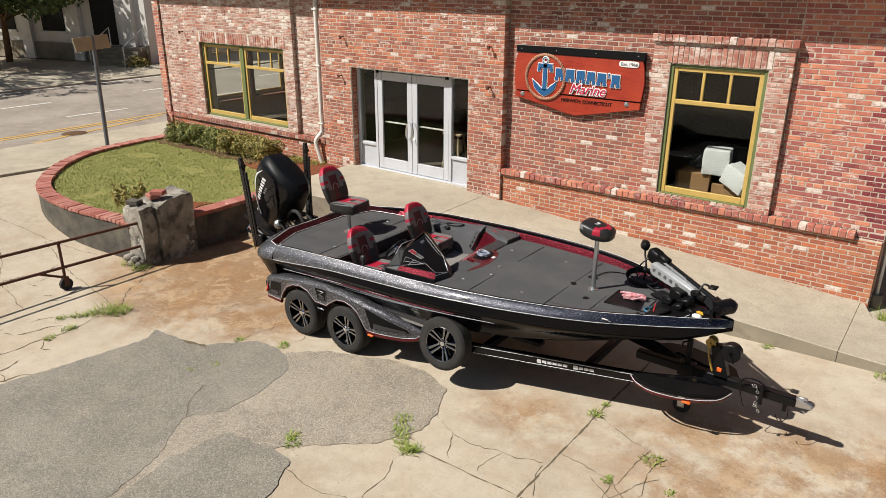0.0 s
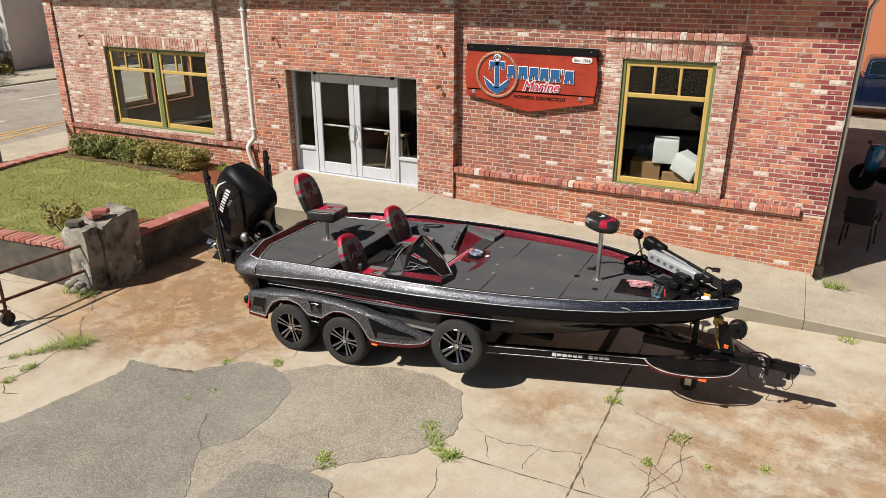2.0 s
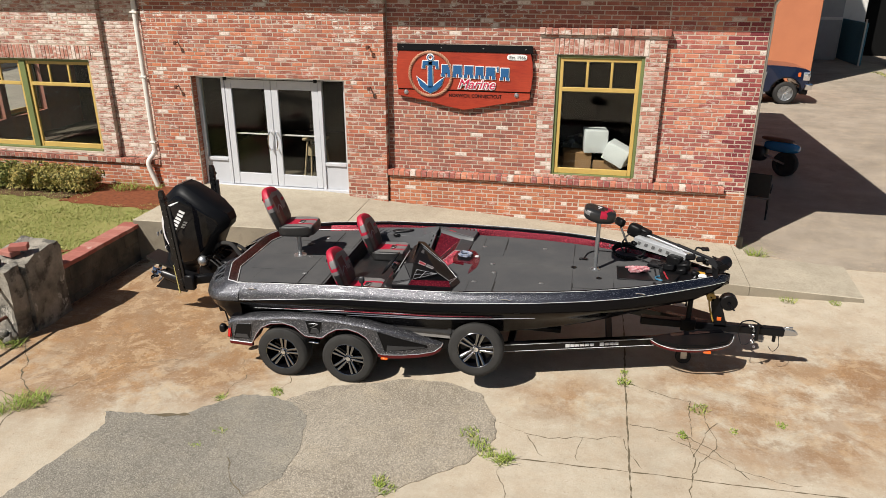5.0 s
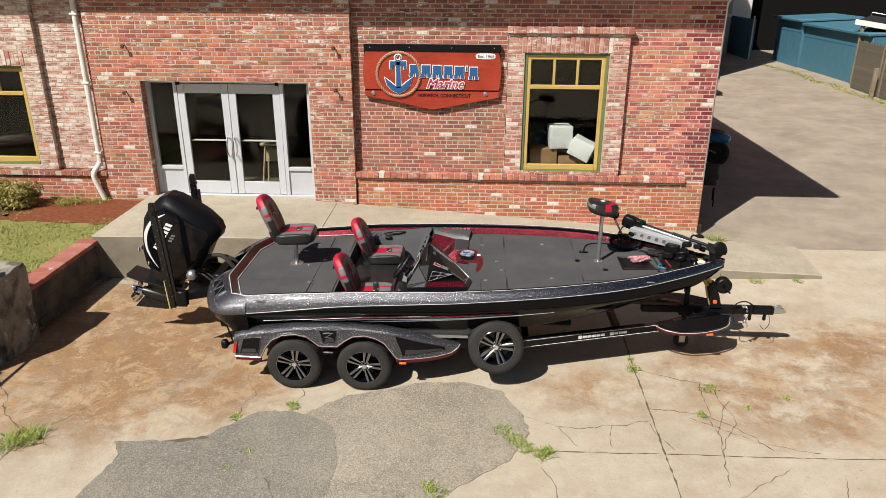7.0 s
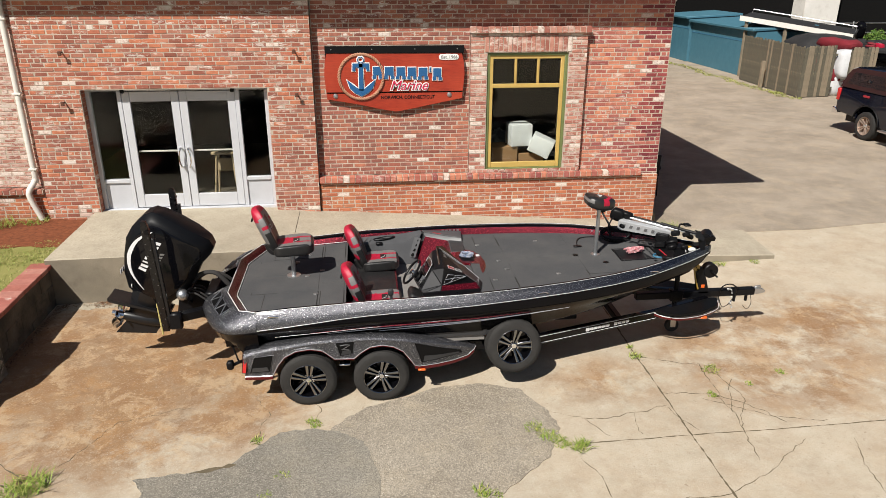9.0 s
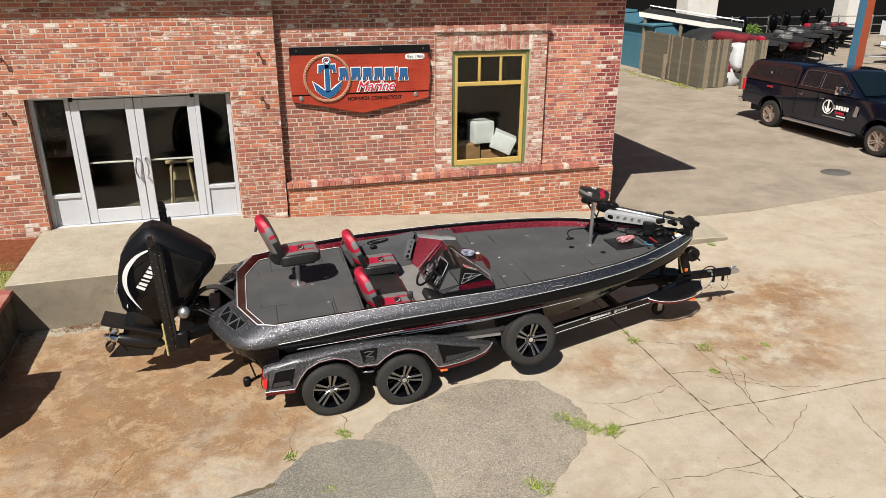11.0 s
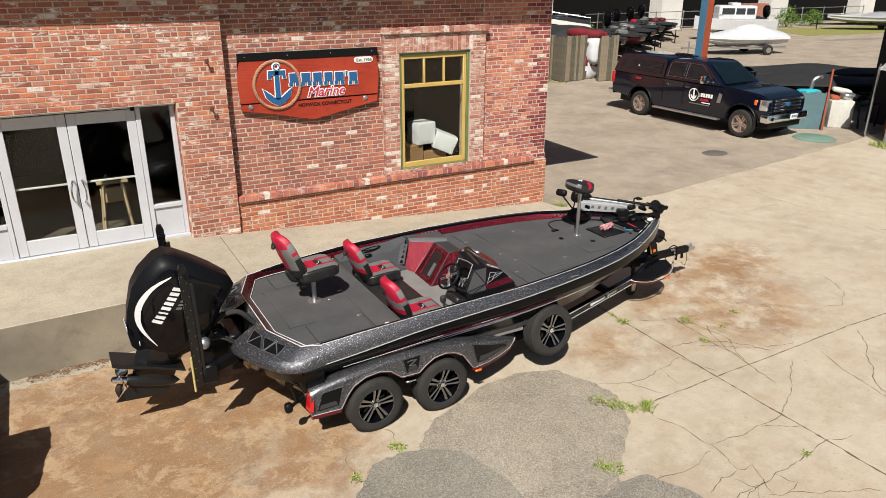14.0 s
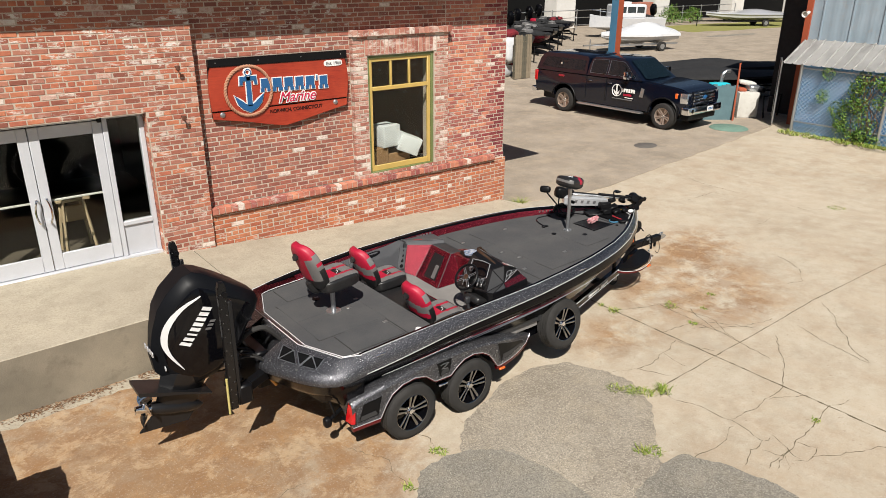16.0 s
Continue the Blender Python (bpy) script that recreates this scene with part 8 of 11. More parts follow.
spin(bm, [(0.0, 0.10), (0.035, 0.09), (0.045, 0.0), (0.045, -0.07), (0.0, -0.07)], pm, 16)
for a in range(4):
    m = pm @ pose(0, 0, 0, 0, 0, a * 90 + 20)
    rows = []
    for j in range(6):
        rr = 0.04 + 0.15 * j / 5
        w = (0.05, 0.075, 0.09, 0.085, 0.06, 0.02)[j]
        tw = 0.9 - 0.5 * j / 5
        rows.append([m @ Vector((rr, -w * math.cos(tw), -w * math.sin(tw))), m @ Vector((rr + 0.008, 0, 0.012)), m @ Vector((rr, w * math.cos(tw), w * math.sin(tw))), m @ Vector((rr, 0, -0.004))])
    quad_loft(bm, rows, True, True)
bmesh.ops.recalc_face_normals(bm, faces=bm.faces[:])
part("propeller", bm, M_chrome, ob_m, "polished steel propeller")
bm = B()
for s in (-1, 1):
    box(bm, (-0.02, s * 0.19 - 0.03, 0.0), (0.55, s * 0.19 + 0.03, 0.34), 0.02, Matrix.Translation(mp(-3.92, 0, 0.72)) @ pose(0, 0, 0, 0, 12, 0))
box(bm, (0.35, -0.24, -0.05), (0.50, 0.24, 0.40), 0.02, Matrix.Translation(mp(-3.92, 0, 0.62)))
for z in (0.75, 0.9, 1.05):
    cyl(bm, mp(-3.75, -0.26, z), mp(-3.75, 0.26, z), 0.03, n=10)
part("jack_plate", bm, M_black, ob_m)
bm = B()
bmesh.ops.create_uvsphere(bm, u_segments=16, v_segments=10, radius=0.075, matrix=Matrix.Translation(mp(-3.84, -0.22, 1.0)))
cyl(bm, mp(-3.84, -0.2, 1.0), mp(-3.9, -0.05, 0.9), 0.04, n=12)
part("trim_pump", bm, M_steel, ob_m, "bare metal trim pump")
bm = B()
tube(bm, spline([mp(-3.75, -0.1, 1.1), mp(-3.6, -0.14, 1.24), mp(-3.42, -0.16, 1.26), mp(-3.28, -0.18, 1.12), mp(-3.2, -0.2, 1.0)], 5), 0.03, 8)
part("hose", bm, M_rubber, ob_m)
bm = B()
tube(bm, spline([mp(-3.75, 0.12, 1.05), mp(-3.55, 0.05, 1.18), mp(-3.35, 0.0, 1.16), mp(-3.2, 0.05, 1.0)], 5), 0.022, 8)
part("hose", bm, M_rubber, ob_m)
for i in range(4):
    bm = B()
    tube(bm, spline([mp(-3.82, -0.18 + 0.05 * i, 1.0), mp(-3.66, -0.32 + 0.08 * i, 1.06), mp(-3.5, -0.34 + 0.09 * i, 0.95), mp(-3.36, -0.3 + 0.1 * i, 0.86)], 4), 0.012, 6)
    part("hose", bm, M_rubber, ob_m)
bm = B()
for s, z in ((-1, 0.72), (1, 0.74)):
    cyl(bm, mp(-3.46, s * 0.3, z), mp(-3.40, s * 0.33, z - 0.1), 0.022, n=8)
part("drain_fitting", bm, plain("brass", (0.45, 0.25, 0.08), 0.3, 0.9), ob_m)

# shallow-water anchor poles
for s in (-1, 1):
    pole = thing("anchor_pole", "tall black folded shallow-water anchor pole on the stern", "anchor pole", BOAT @ Matrix.Translation((-3.985, s * 0.575, 0.67)), "pair of stern anchor poles")
    bm = B()
    m = pose(0, 0, 0, 4.7 if s < 0 else -2.1, -1.6, 0)
    prism(bm, [(-0.036, 0.02), (0.036, 0.02), (0.042, 0.4), (0.042, 1.43), (0.024, 1.49), (-0.024, 1.49), (-0.042, 1.43), (-0.042, 0.4)], -0.026, 0.026, "y", m, bevel=0.006)
    mast = part("mast", bm, plain("pole_black", (0.004, 0.004, 0.005), 0.28), pole)
    # metal dots added for the glints of light at the mast's perforations
    for i in range(17):
        for w in (-1, 1):
            bm = B()
            x_ = 0.022 if i % 2 else -0.022
            cyl(bm, m @ Vector((x_, w * 0.025, 0.12 + i * 0.078)), m @ Vector((x_, w * 0.029, 0.12 + i * 0.078)), 0.005, n=6)
            part("rivet", bm, M_latch, mast)
    bm = B()
    box(bm, (-0.02, -0.02, 0.02), (0.02, 0.02, 1.25), 0.006, m @ Matrix.Translation((0.064, 0.0, 0.02)))
    part("inner_arm", bm, M_lower, pole)
    bm = B()
    cyl(bm, m @ Vector((-0.054, 0.0, -0.03)), m @ Vector((-0.05, 0.0, 0.40)), 0.012, n=8)
    part("spike", bm, plain("pale_spike", (0.50, 0.43, 0.16), 0.4), pole)
    bm = B()
    box(bm, (0.0, -0.05, 0.1), (0.55, 0.05, 0.22), 0.015, pose(0, 0, 0, 0, 0, -s * 26))
    box(bm, (0.05, -0.045, 0.04), (0.20, 0.045, 0.26), 0.02)
    part("bracket", bm, M_black, pole)
    bm = B()
    cyl(bm, m @ Vector((0.02, -0.04, 1.36)), m @ Vector((0.02, 0.04, 1.36)), 0.028, n=12)
    part("pivot", bm, M_black, pole)

# ---- trailer ----
M_dark_chrome = plain("dark_chrome", (0.30, 0.30, 0.31), 0.14, 1.0, var=0.05)
M_red_dark = plain("dark_red_edge", (0.085, 0.003, 0.006), 0.25, coat=0.2)
trailer = thing("boat_trailer", "black tandem-axle boat trailer with flake fenders and red trim", "trailer", BOAT)


def wheel(parent, m, name="wheel", R=0.335, width=0.215):
    """A tyre with its rim; the outer face looks along local -y."""
    ax = m @ pose(0, 0, 0, 90, 0, 0)
    h = width / 2
    bm = B()
    prof = [(0.216, h * 0.85), (0.221, h * 0.98), (0.25, h), (0.285, h * 1.0), (0.310, h * 0.93), (0.328, h * 0.80)]
    z = 0.66
    tread = []
    for i in range(5):
        a = h * (0.72 - i * 0.36)
        tread += [(R, a), (R, a - h * 0.26), (R - 0.009, a - h * 0.265), (R - 0.009, a - h * 0.345)] if i < 4 else [(R, a), (R, -h * 0.74)]
    prof = prof + tread + [(r_, -z_) for r_, z_ in reversed([(0.216, h * 0.85), (0.221, h * 0.98), (0.25, h), (0.285, h), (0.310, h * 0.93), (0.328, h * 0.80)])]
    spin(bm, prof, ax, 48)
    for i in range(72):
        a = 2 * math.pi * i / 72
        for s in (-1, 1):
            mm = ax @ pose(0, 0, 0, 0, 0, math.degrees(a))
            p = [mm @ Vector(q) for q in ((0.300, -0.006, s * h * 0.955), (0.330, -0.006, s * h * 0.80), (0.330, 0.006, s * h * 0.80), (0.300, 0.006, s * h * 0.955))]
            p2 = [q + (ax.to_3x3() @ Vector((0, 0, s * 0.006))) for q in p]
            vs = [bm.verts.new(q) for q in p2]
            bm.faces.new(vs)
    tyre = part(name, bm, M_rubber, parent, "black tyre", angle=30)
    bm = B()
    spin(bm, [(0.217, h * 0.80), (0.227, h * 0.86), (0.221, h * 0.92), (0.208, h * 0.86), (0.201, h * 0.3), (0.198, -h * 0.2), (0.0, -h * 0.2)], ax, 36)
    part("rim", bm, M_blackgloss, tyre, "black alloy rim")
    bm = B()
    tube(bm, [ax @ Vector((0.216 * math.cos(a * 0.2618), 0.216 * math.sin(a * 0.2618), h * 0.92)) for a in range(25)], 0.0055, 5, caps=False)
    part("rim_lip", bm, M_dark_chrome, tyre)
    for i in range(5):
        bm = B()
        mm = ax @ pose(0, 0, 0, 0, 0, i * 72 + 90)
        for o in (-1, 1):
            rows = []
            for rr, c_, w_, zz in ((0.03, 0.012, 0.008, h * 0.52), (0.09, 0.022, 0.013, h * 0.66), (0.15, 0.028, 0.015, h * 0.76), (0.210, 0.034, 0.017, h * 0.86)):
                rows.append([mm @ Vector((rr, o * c_ + q, z_)) for q, z_ in ((-w_, zz - 0.03), (-w_, zz - 0.004), (-w_ * 0.6, zz), (w_ * 0.6, zz), (w_, zz - 0.004), (w_, zz - 0.03))])
            quad_loft(bm, rows, True, True)
        bmesh.ops.recalc_face_normals(bm, faces=bm.faces[:])
        part("spoke", bm, M_dark_chrome, tyre, "machined twin spoke")
    bm = B()
    spin(bm, [(0.0, h * 0.74), (0.028, h * 0.72), (0.036, h * 0.55), (0.045, h * 0.45), (0.045, 0.0)], ax, 18)
    for i in range(5):
        mm = ax @ pose(0, 0, 0, 0, 0, i * 72 + 54)
        cyl(bm, mm @ Vector((0.062, 0, h * 0.2)), mm @ Vector((0.062, 0, h * 0.5)), 0.009, n=6)
    part("hub_cap", bm, M_chrome, tyre)
    return tyre


for s in (-1, 1):
    for u in (-2.25, -1.385):
        wheel(trailer, pose(u, s * 1.185, 0.287, 0, rnd.uniform(0, 60), 0) if s < 0 else pose(u, 1.185, 0.332, 0, 20, 180))
wheel(trailer, pose(0.22, -1.155, 0.575, -9, 15, 0), "spare_wheel")
bm = B()
cyl(bm, (0.23, -1.1, 0.57), (0.23, -0.75, 0.5), 0.035, n=10)
box(bm, (0.19, -0.8, 0.42), (0.27, -0.74, 0.62), 0.01)
part("spare_carrier", bm, M_black, trailer)
for u in (-2.25, -1.39):
    bm = B()
    cyl(bm, (u, -1.1, 0.287), (u, 1.1, 0.332), 0.038, n=10)
    part("axle", bm, M_black, trailer)

FEND_V = [(-3.0, 1.225), (-2.6, 1.268), (-1.8, 1.277), (-1.0, 1.28), (-0.7, 1.215), (-0.22, 1.045)]
FEND_LOW = [(-2.985, 0.36), (-2.66, 0.372), (-2.63, 0.43), (-2.589, 0.511), (-2.507, 0.616), (-2.373, 0.686), (-2.207, 0.708), (-2.062, 0.676), (-1.974, 0.60), (-1.925, 0.56), (-1.705, 0.556), (-1.623, 0.627), (-1.509, 0.697), (-1.361, 0.716), (-1.233, 0.685), (-1.124, 0.621), (-1.033, 0.493), (-0.985, 0.42), (-0.93, 0.398), (-0.848, 0.395), (-0.506, 0.388), (-0.32, 0.41), (-0.24, 0.47), (-0.215, 0.515)]
FEND_TOP = [(-2.985, 0.655), (-2.9, 0.69), (-2.6, 0.762), (-2.2, 0.822), (-1.85, 0.848), (-1.5, 0.845), (-1.15, 0.815), (-0.85, 0.75), (-0.55, 0.65), (-0.3, 0.56), (-0.215, 0.525)]


def fender_v(u):
    return lerp(FEND_V, u)


def fender_panel(q, s, out, n=8):
    """A thin plate that follows the fender's face between four corners: two along its upper and two along its lower edge."""
    (a0, b0), (a1, b1), (a2, b2), (a3, b3) = q
    rows = []
    for i in range(n + 1):
        f = i / n
        up_ = (a0 + (a1 - a0) * f, b0 + (b1 - b0) * f)
        lo_ = (a3 + (a2 - a3) * f, b3 + (b2 - b3) * f)
        rows.append([(u, s * (fender_v(u) + o), z) for (u, z), o in ((up_, -0.02), (up_, out), (lo_, out), (lo_, -0.02))])
    bm = B()
    quad_loft(bm, rows, True, True)
    bmesh.ops.recalc_face_normals(bm, faces=bm.faces[:])
    return bm


cols = sorted({round(-2.985 + 0.0277 * i, 4) for i in range(101)} | {u for u, z in FEND_LOW})
for s in (-1, 1):
    bm = B()
    rows = []
    for u in cols:
        v, zl, zt = fender_v(u), lerp(FEND_LOW, u), lerp(FEND_TOP, u)
        hh = max(zt - 0.05 - zl, 0.004)
        rows.append([(u, s * a, z) for a, z in ((v - 0.03, zl), (v + 0.004, zl + 0.002), (v + 0.004, zl + 0.025), (v - 0.004, zl + min(0.05, hh * 0.6)), (v, zl + hh), (v - 0.012, zt - 0.028), (v - 0.045, zt - 0.008), (v - 0.11, zt), (v - 0.2, zt - 0.015), (v - 0.27, zt - 0.12))])
    quad_loft(bm, rows, False)
    bm.faces.new([bm.verts.new(p) for p in rows[0]])
    bmesh.ops.remove_doubles(bm, verts=bm.verts[:], dist=0.0003)
    bmesh.ops.recalc_face_normals(bm, faces=bm.faces[:])
    fender = part("fender", bm, M_flake, trailer, "charcoal metal-flake fender", angle=30)
    bm = B()
    quad_loft(bm, [[(u, s * (fender_v(u) - 0.02), lerp(FEND_LOW, u) + 0.004), (u, s * (fender_v(u) - 0.26), lerp(FEND_LOW, u) + 0.004)] for u in cols], False)
    part("wheel_well", bm, M_black, fender)
    bm = B()
    tube(bm, [(u, s * (fender_v(u) + 0.006), lerp(FEND_LOW, u) + 0.008) for u in cols], 0.0042, 6)
    part("edge_trim", bm, M_silver, fender)
    bm = B()
    tube(bm, [(u, s * (fender_v(u) + 0.002), lerp(FEND_LOW, u) - 0.003) for u in cols], 0.006, 6)
    part("lip_line", bm, M_red_dark, fender)
    for u0, u1 in ((-2.985, -2.66), (-0.985, -0.24)):
        bm = B()
        run = [u0 + (u1 - u0) * i / 12 for i in range(13)]
        rows = [[(u, s * (fender_v(u) + a), lerp(FEND_LOW, u) + z) for a, z in ((0.004, -0.002), (0.007, -0.014), (0.002, -0.042), (-0.03, -0.052), (-0.05, -0.01))] for u in run]
        quad_loft(bm, rows, True, True)
        bmesh.ops.recalc_face_normals(bm, faces=bm.faces[:])
        part("red_trim", bm, M_red_dark, fender, "glossy dark red lower edge")
    for q in ([(-2.86, 0.622), (-2.635, 0.655), (-2.685, 0.432), (-2.925, 0.407)], [(-1.914, 0.782), (-1.692, 0.792), (-1.717, 0.622), (-1.864, 0.60)], [(-0.995, 0.735), (-0.40, 0.515), (-0.39, 0.468), (-0.905, 0.446)]):
        part("fender_inset", fender_panel(q, s, 0.004), M_plastic, fender)
        mid = (sum(a for a, b in q) / 4, sum(b for a, b in q) / 4)
        low_q = [(mid[0] + (a - mid[0]) * 0.86, mid[1] + (b - mid[1]) * 0.86 - (0.012 if i < 2 else 0.0)) for i, (a, b) in enumerate(q)]
        part("inset_step", fender_panel([(low_q[3][0] + 0.02, low_q[3][1] + 0.055), (low_q[2][0] - 0.02, low_q[2][1] + 0.05), low_q[2], low_q[3]] if q[0][0] != -0.995 else [(-0.87, 0.535), (-0.44, 0.495), (-0.43, 0.478), (-0.88, 0.462)], s, 0.008), M_grey_liner, fender)
        bm = B()
        ring = []
        for (a, b), (c_, d_) in zip(q, q[1:] + q[:1]):
            ring += [(a + (c_ - a) * f / 5, b + (d_ - b) * f / 5) for f in range(5)]
        tube(bm, [(a, s * (fender_v(a) + 0.005), b) for a, b in ring + ring[:1]], 0.0035, 5)
        part("inset_rim", bm, M_flake, fender)
    bm = B()
    pts = [(-1.86, 0.745), (-1.80, 0.755), (-1.745, 0.75), (-1.79, 0.72), (-1.84, 0.695), (-1.76, 0.685)]
    tube(bm, [(a, s * (fender_v(a) + 0.012), b) for a, b in pts], 0.005, 5)
    part("fender_emblem", bm, M_latch, fender)
    bm = B()
    rows = [[(-3.025 + 0.03 * f, s * (1.135 + 0.02 * f), 0.425 + 0.215 * f), (-3.010 + 0.03 * f, s * (1.235 - 0.03 * f), 0.42 + 0.215 * f), (-2.965 + 0.03 * f, s * (1.25 - 0.03 * f), 0.42 + 0.215 * f), (-2.92 + 0.02 * f, s * 1.12, 0.425 + 0.215 * f)] for f in (0.0, 0.06, 0.5, 0.94, 1.0)]
    quad_loft(bm, rows, True, True)
    bmesh.ops.recalc_face_normals(bm, faces=bm.faces[:])
    part("tail_light", bm, M_red_light, fender, "red tail light")
    bm = B()
    tube(bm, [rows[0][0], rows[0][1], rows[0][2], rows[-1][2], rows[-1][1], rows[-1][0], rows[0][0]], 0.005, 6)
    part("light_bezel", bm, M_black, fender)
    bm = B()
    box(bm, (-0.95, s * 1.285 - 0.012, 0.352), (-0.86, s * 1.285 + 0.012, 0.376), 0.005)
    part("side_marker", bm, M_orange, fender)
    bm = B()
    box(bm, (-1.88, s * 1.25 - 0.045, 0.475), (-1.75, s * 1.25 + 0.035, 0.50), 0.008)
    cyl(bm, (-1.815, s * 1.22, 0.48), (-1.815, s * 1.10, 0.50), 0.02, n=8)
    part("fender_step", bm, M_chrome, fender)

# frame rails
for s in (-1, 1):
    line = [(-2.9, s * 0.92, 0.50), (-0.2, s * 0.98, 0.50), (0.5, s * 0.95, 0.50), (2.34, s * 0.40, 0.50), (3.2, s * 0.10, 0.52)]
    bm = B()
    rows = []
    for i, p in enumerate(line):
        p = Vector(p)
        t = (Vector(line[min(i + 1, 4)]) - Vector(line[max(i - 1, 0)])).normalized()
        n_ = t.cross(Vector((0, 0, 1))).normalized() * 0.032
        rows.append([p - n_ - Vector((0, 0, 0.06)), p + n_ - Vector((0, 0, 0.06)), p + n_ + Vector((0, 0, 0.06)), p - n_ + Vector((0, 0, 0.06))])
    quad_loft(bm, rows, True, True)
    bmesh.ops.recalc_face_normals(bm, faces=bm.faces[:])
    rail = part("frame_rail", bm, M_blackgloss, trailer, "gloss black frame rail with white lines", smooth=False)
    a, b = Vector((0.5, s * 0.95, 0.5)), Vector((2.34, s * 0.40, 0.5))
    t = (b - a).normalized()
    n_ = t.cross(Vector((0, 0, 1))).normalized()
    n_ = n_ if n_.y * s > 0 else -n_
    for dz in (-0.045, 0.045):
        bm = B()
        tube(bm, [a + n_ * 0.036 + Vector((0, 0, dz)), b + n_ * 0.036 + Vector((0, 0, dz))], 0.0035, 5)
        part("rail_pinstripe", bm, M_stripe, rail)
    for i in range(11):
        if i == 6:
            continue
        p = a + t * (0.82 + i * 0.062) + n_ * 0.034
        bm = B()
        m = Matrix.Translation(p) @ Matrix((t, Vector((0, 0, 1)), n_)).transposed().to_4x4()
        hgt = 0.022 if i in (0, 7) else 0.016
        box(bm, (-0.026, -hgt, 0), (0.026, hgt, 0.003), 0.004, m)
        part("lettering_bar", bm, M_stripe, rail)
for u, w in ((-2.7, 0.92), (-0.9, 0.96), (0.6, 0.92), (1.8, 0.56)):
    bm = B()
    box(bm, (u - 0.04, -w, 0.44), (u + 0.04, w, 0.54), 0.008)
    part("crossmember", bm, M_black, trailer)
for s in (-1, 1):
    bm = B()
    box(bm, (-2.9, s * 0.5 - 0.06, 0.56), (1.2, s * 0.5 + 0.06, 0.62), 0.01)
    part("bunk", bm, M_black, trailer)
    bm = B()
    prism(bm, [(2.30, s * 0.42), (2.42, s * 0.52), (2.62, s * 0.58), (2.95, s * 0.52), (3.24, s * 0.36), (3.34, s * 0.14), (3.0, s * 0.05), (2.6, s * 0.25)], 0.52, 0.565, bevel=0.006)
    stp = part("boarding_step", bm, M_plastic, trailer, "black tread plate step with a red edge")
    edge = spline([(2.30, s * 0.43, 0.515), (2.42, s * 0.53, 0.50), (2.62, s * 0.59, 0.495), (2.95, s * 0.53, 0.495), (3.24, s * 0.37, 0.505), (3.34, s * 0.15, 0.52)], 5)
    bm = B()
    rows = [[p + Vector((0, 0, 0.02)), p + Vector((0, s * 0.006, 0.015)), p - Vector((0, 0, 0.018)), p - Vector((0, s * 0.03, 0.022))] for p in edge]
    quad_loft(bm, rows, True, True)
    part("red_edge", bm, M_red_dark, stp)
    bm = B()
    tube(bm, [p + Vector((0, s * 0.006, 0.018)) for p in edge], 0.004, 5)
    part("white_line", bm, M_stripe, stp)
    bm = B()
    box(bm, (2.93, s * 0.52 - 0.02, 0.46), (3.02, s * 0.52 + 0.02, 0.485), 0.004)
    part("step_marker", bm, M_orange, stp)
bm = B()
box(bm, (2.2, -0.05, 0.535), (3.95, 0.05, 0.64), 0.012)
tongue = part("tongue", bm, M_black, trailer)
bm = B()
prism(bm, [(3.93, 0.545), (4.0, 0.545), (4.09, 0.555), (4.115, 0.58), (4.09, 0.61), (4.0, 0.635), (3.93, 0.64)], -0.034, 0.034, "y", bevel=0.008)
box(bm, (3.96, -0.014, 0.63), (4.05, 0.014, 0.66), 0.005)
part("coupler", bm, M_steel, trailer, "bare steel coupler")
bm = B()
for i in range(12):
    f = i / 11
    m = Matrix.Translation((3.52 + 0.10 * f + 0.03 * math.sin(f * 6), -0.075 - 0.02 * math.sin(f * 3.1), 0.66 - 0.30 * f + 0.05 * math.sin(f * 9))) @ pose(0, 0, 0, 90 * (i % 2), 60, 20)
    ring = [m @ Vector((0.018 * math.cos(a * 0.785), 0.012 * math.sin(a * 0.785), 0)) for a in range(9)]
    tube(bm, ring, 0.005, 5, caps=False)
part("safety_chain", bm, M_steel, trailer)
bm = B()
tube(bm, spline([(3.4, -0.07, 0.6), (3.42, -0.1, 0.72), (3.55, -0.08, 0.74), (3.68, -0.06, 0.66)], 5), 0.009, 6)
tube(bm, spline([(3.40, -0.06, 0.55), (3.46, -0.09, 0.40), (3.54, -0.10, 0.44), (3.60, -0.09, 0.52)], 5), 0.005, 5)
tube(bm, spline([(3.88, -0.05, 0.56), (3.90, -0.07, 0.42), (3.84, -0.08, 0.34), (3.78, -0.07, 0.40)], 5), 0.004, 5)
part("wiring", bm, M_black, trailer)
bm = B()
cyl(bm, (3.62, -0.09, 0.48), (3.62, -0.09, 0.70), 0.02, n=10)
part("latch_pin", bm, M_black, trailer)
bm = B()
cyl(bm, (3.85, 0, 0.44), (3.85, 0, 0.54), 0.022, n=10)
part("latch_pin", bm, M_black, trailer)
bm = B()
cyl(bm, (2.79, 0.0, 0.2), (2.79, 0.0, 0.95), 0.034, n=12)
box(bm, (2.70, -0.06, 0.5), (2.88, 0.06, 0.66), 0.01)
tube(bm, [(2.79, 0, 0.93), (2.73, -0.07, 0.93), (2.73, -0.07, 0.86)], 0.012, 6)
jack = part("tongue_jack", bm, M_black, trailer)
bm = B()
spin(bm, [(0.03, -0.025), (0.095, -0.028), (0.10, -0.015), (0.10, 0.015), (0.095, 0.028), (0.03, 0.025)], pose(2.79, 0.0, 0.105, 90, 0, 0), 24)
part("jack_wheel", bm, M_rubber, jack)
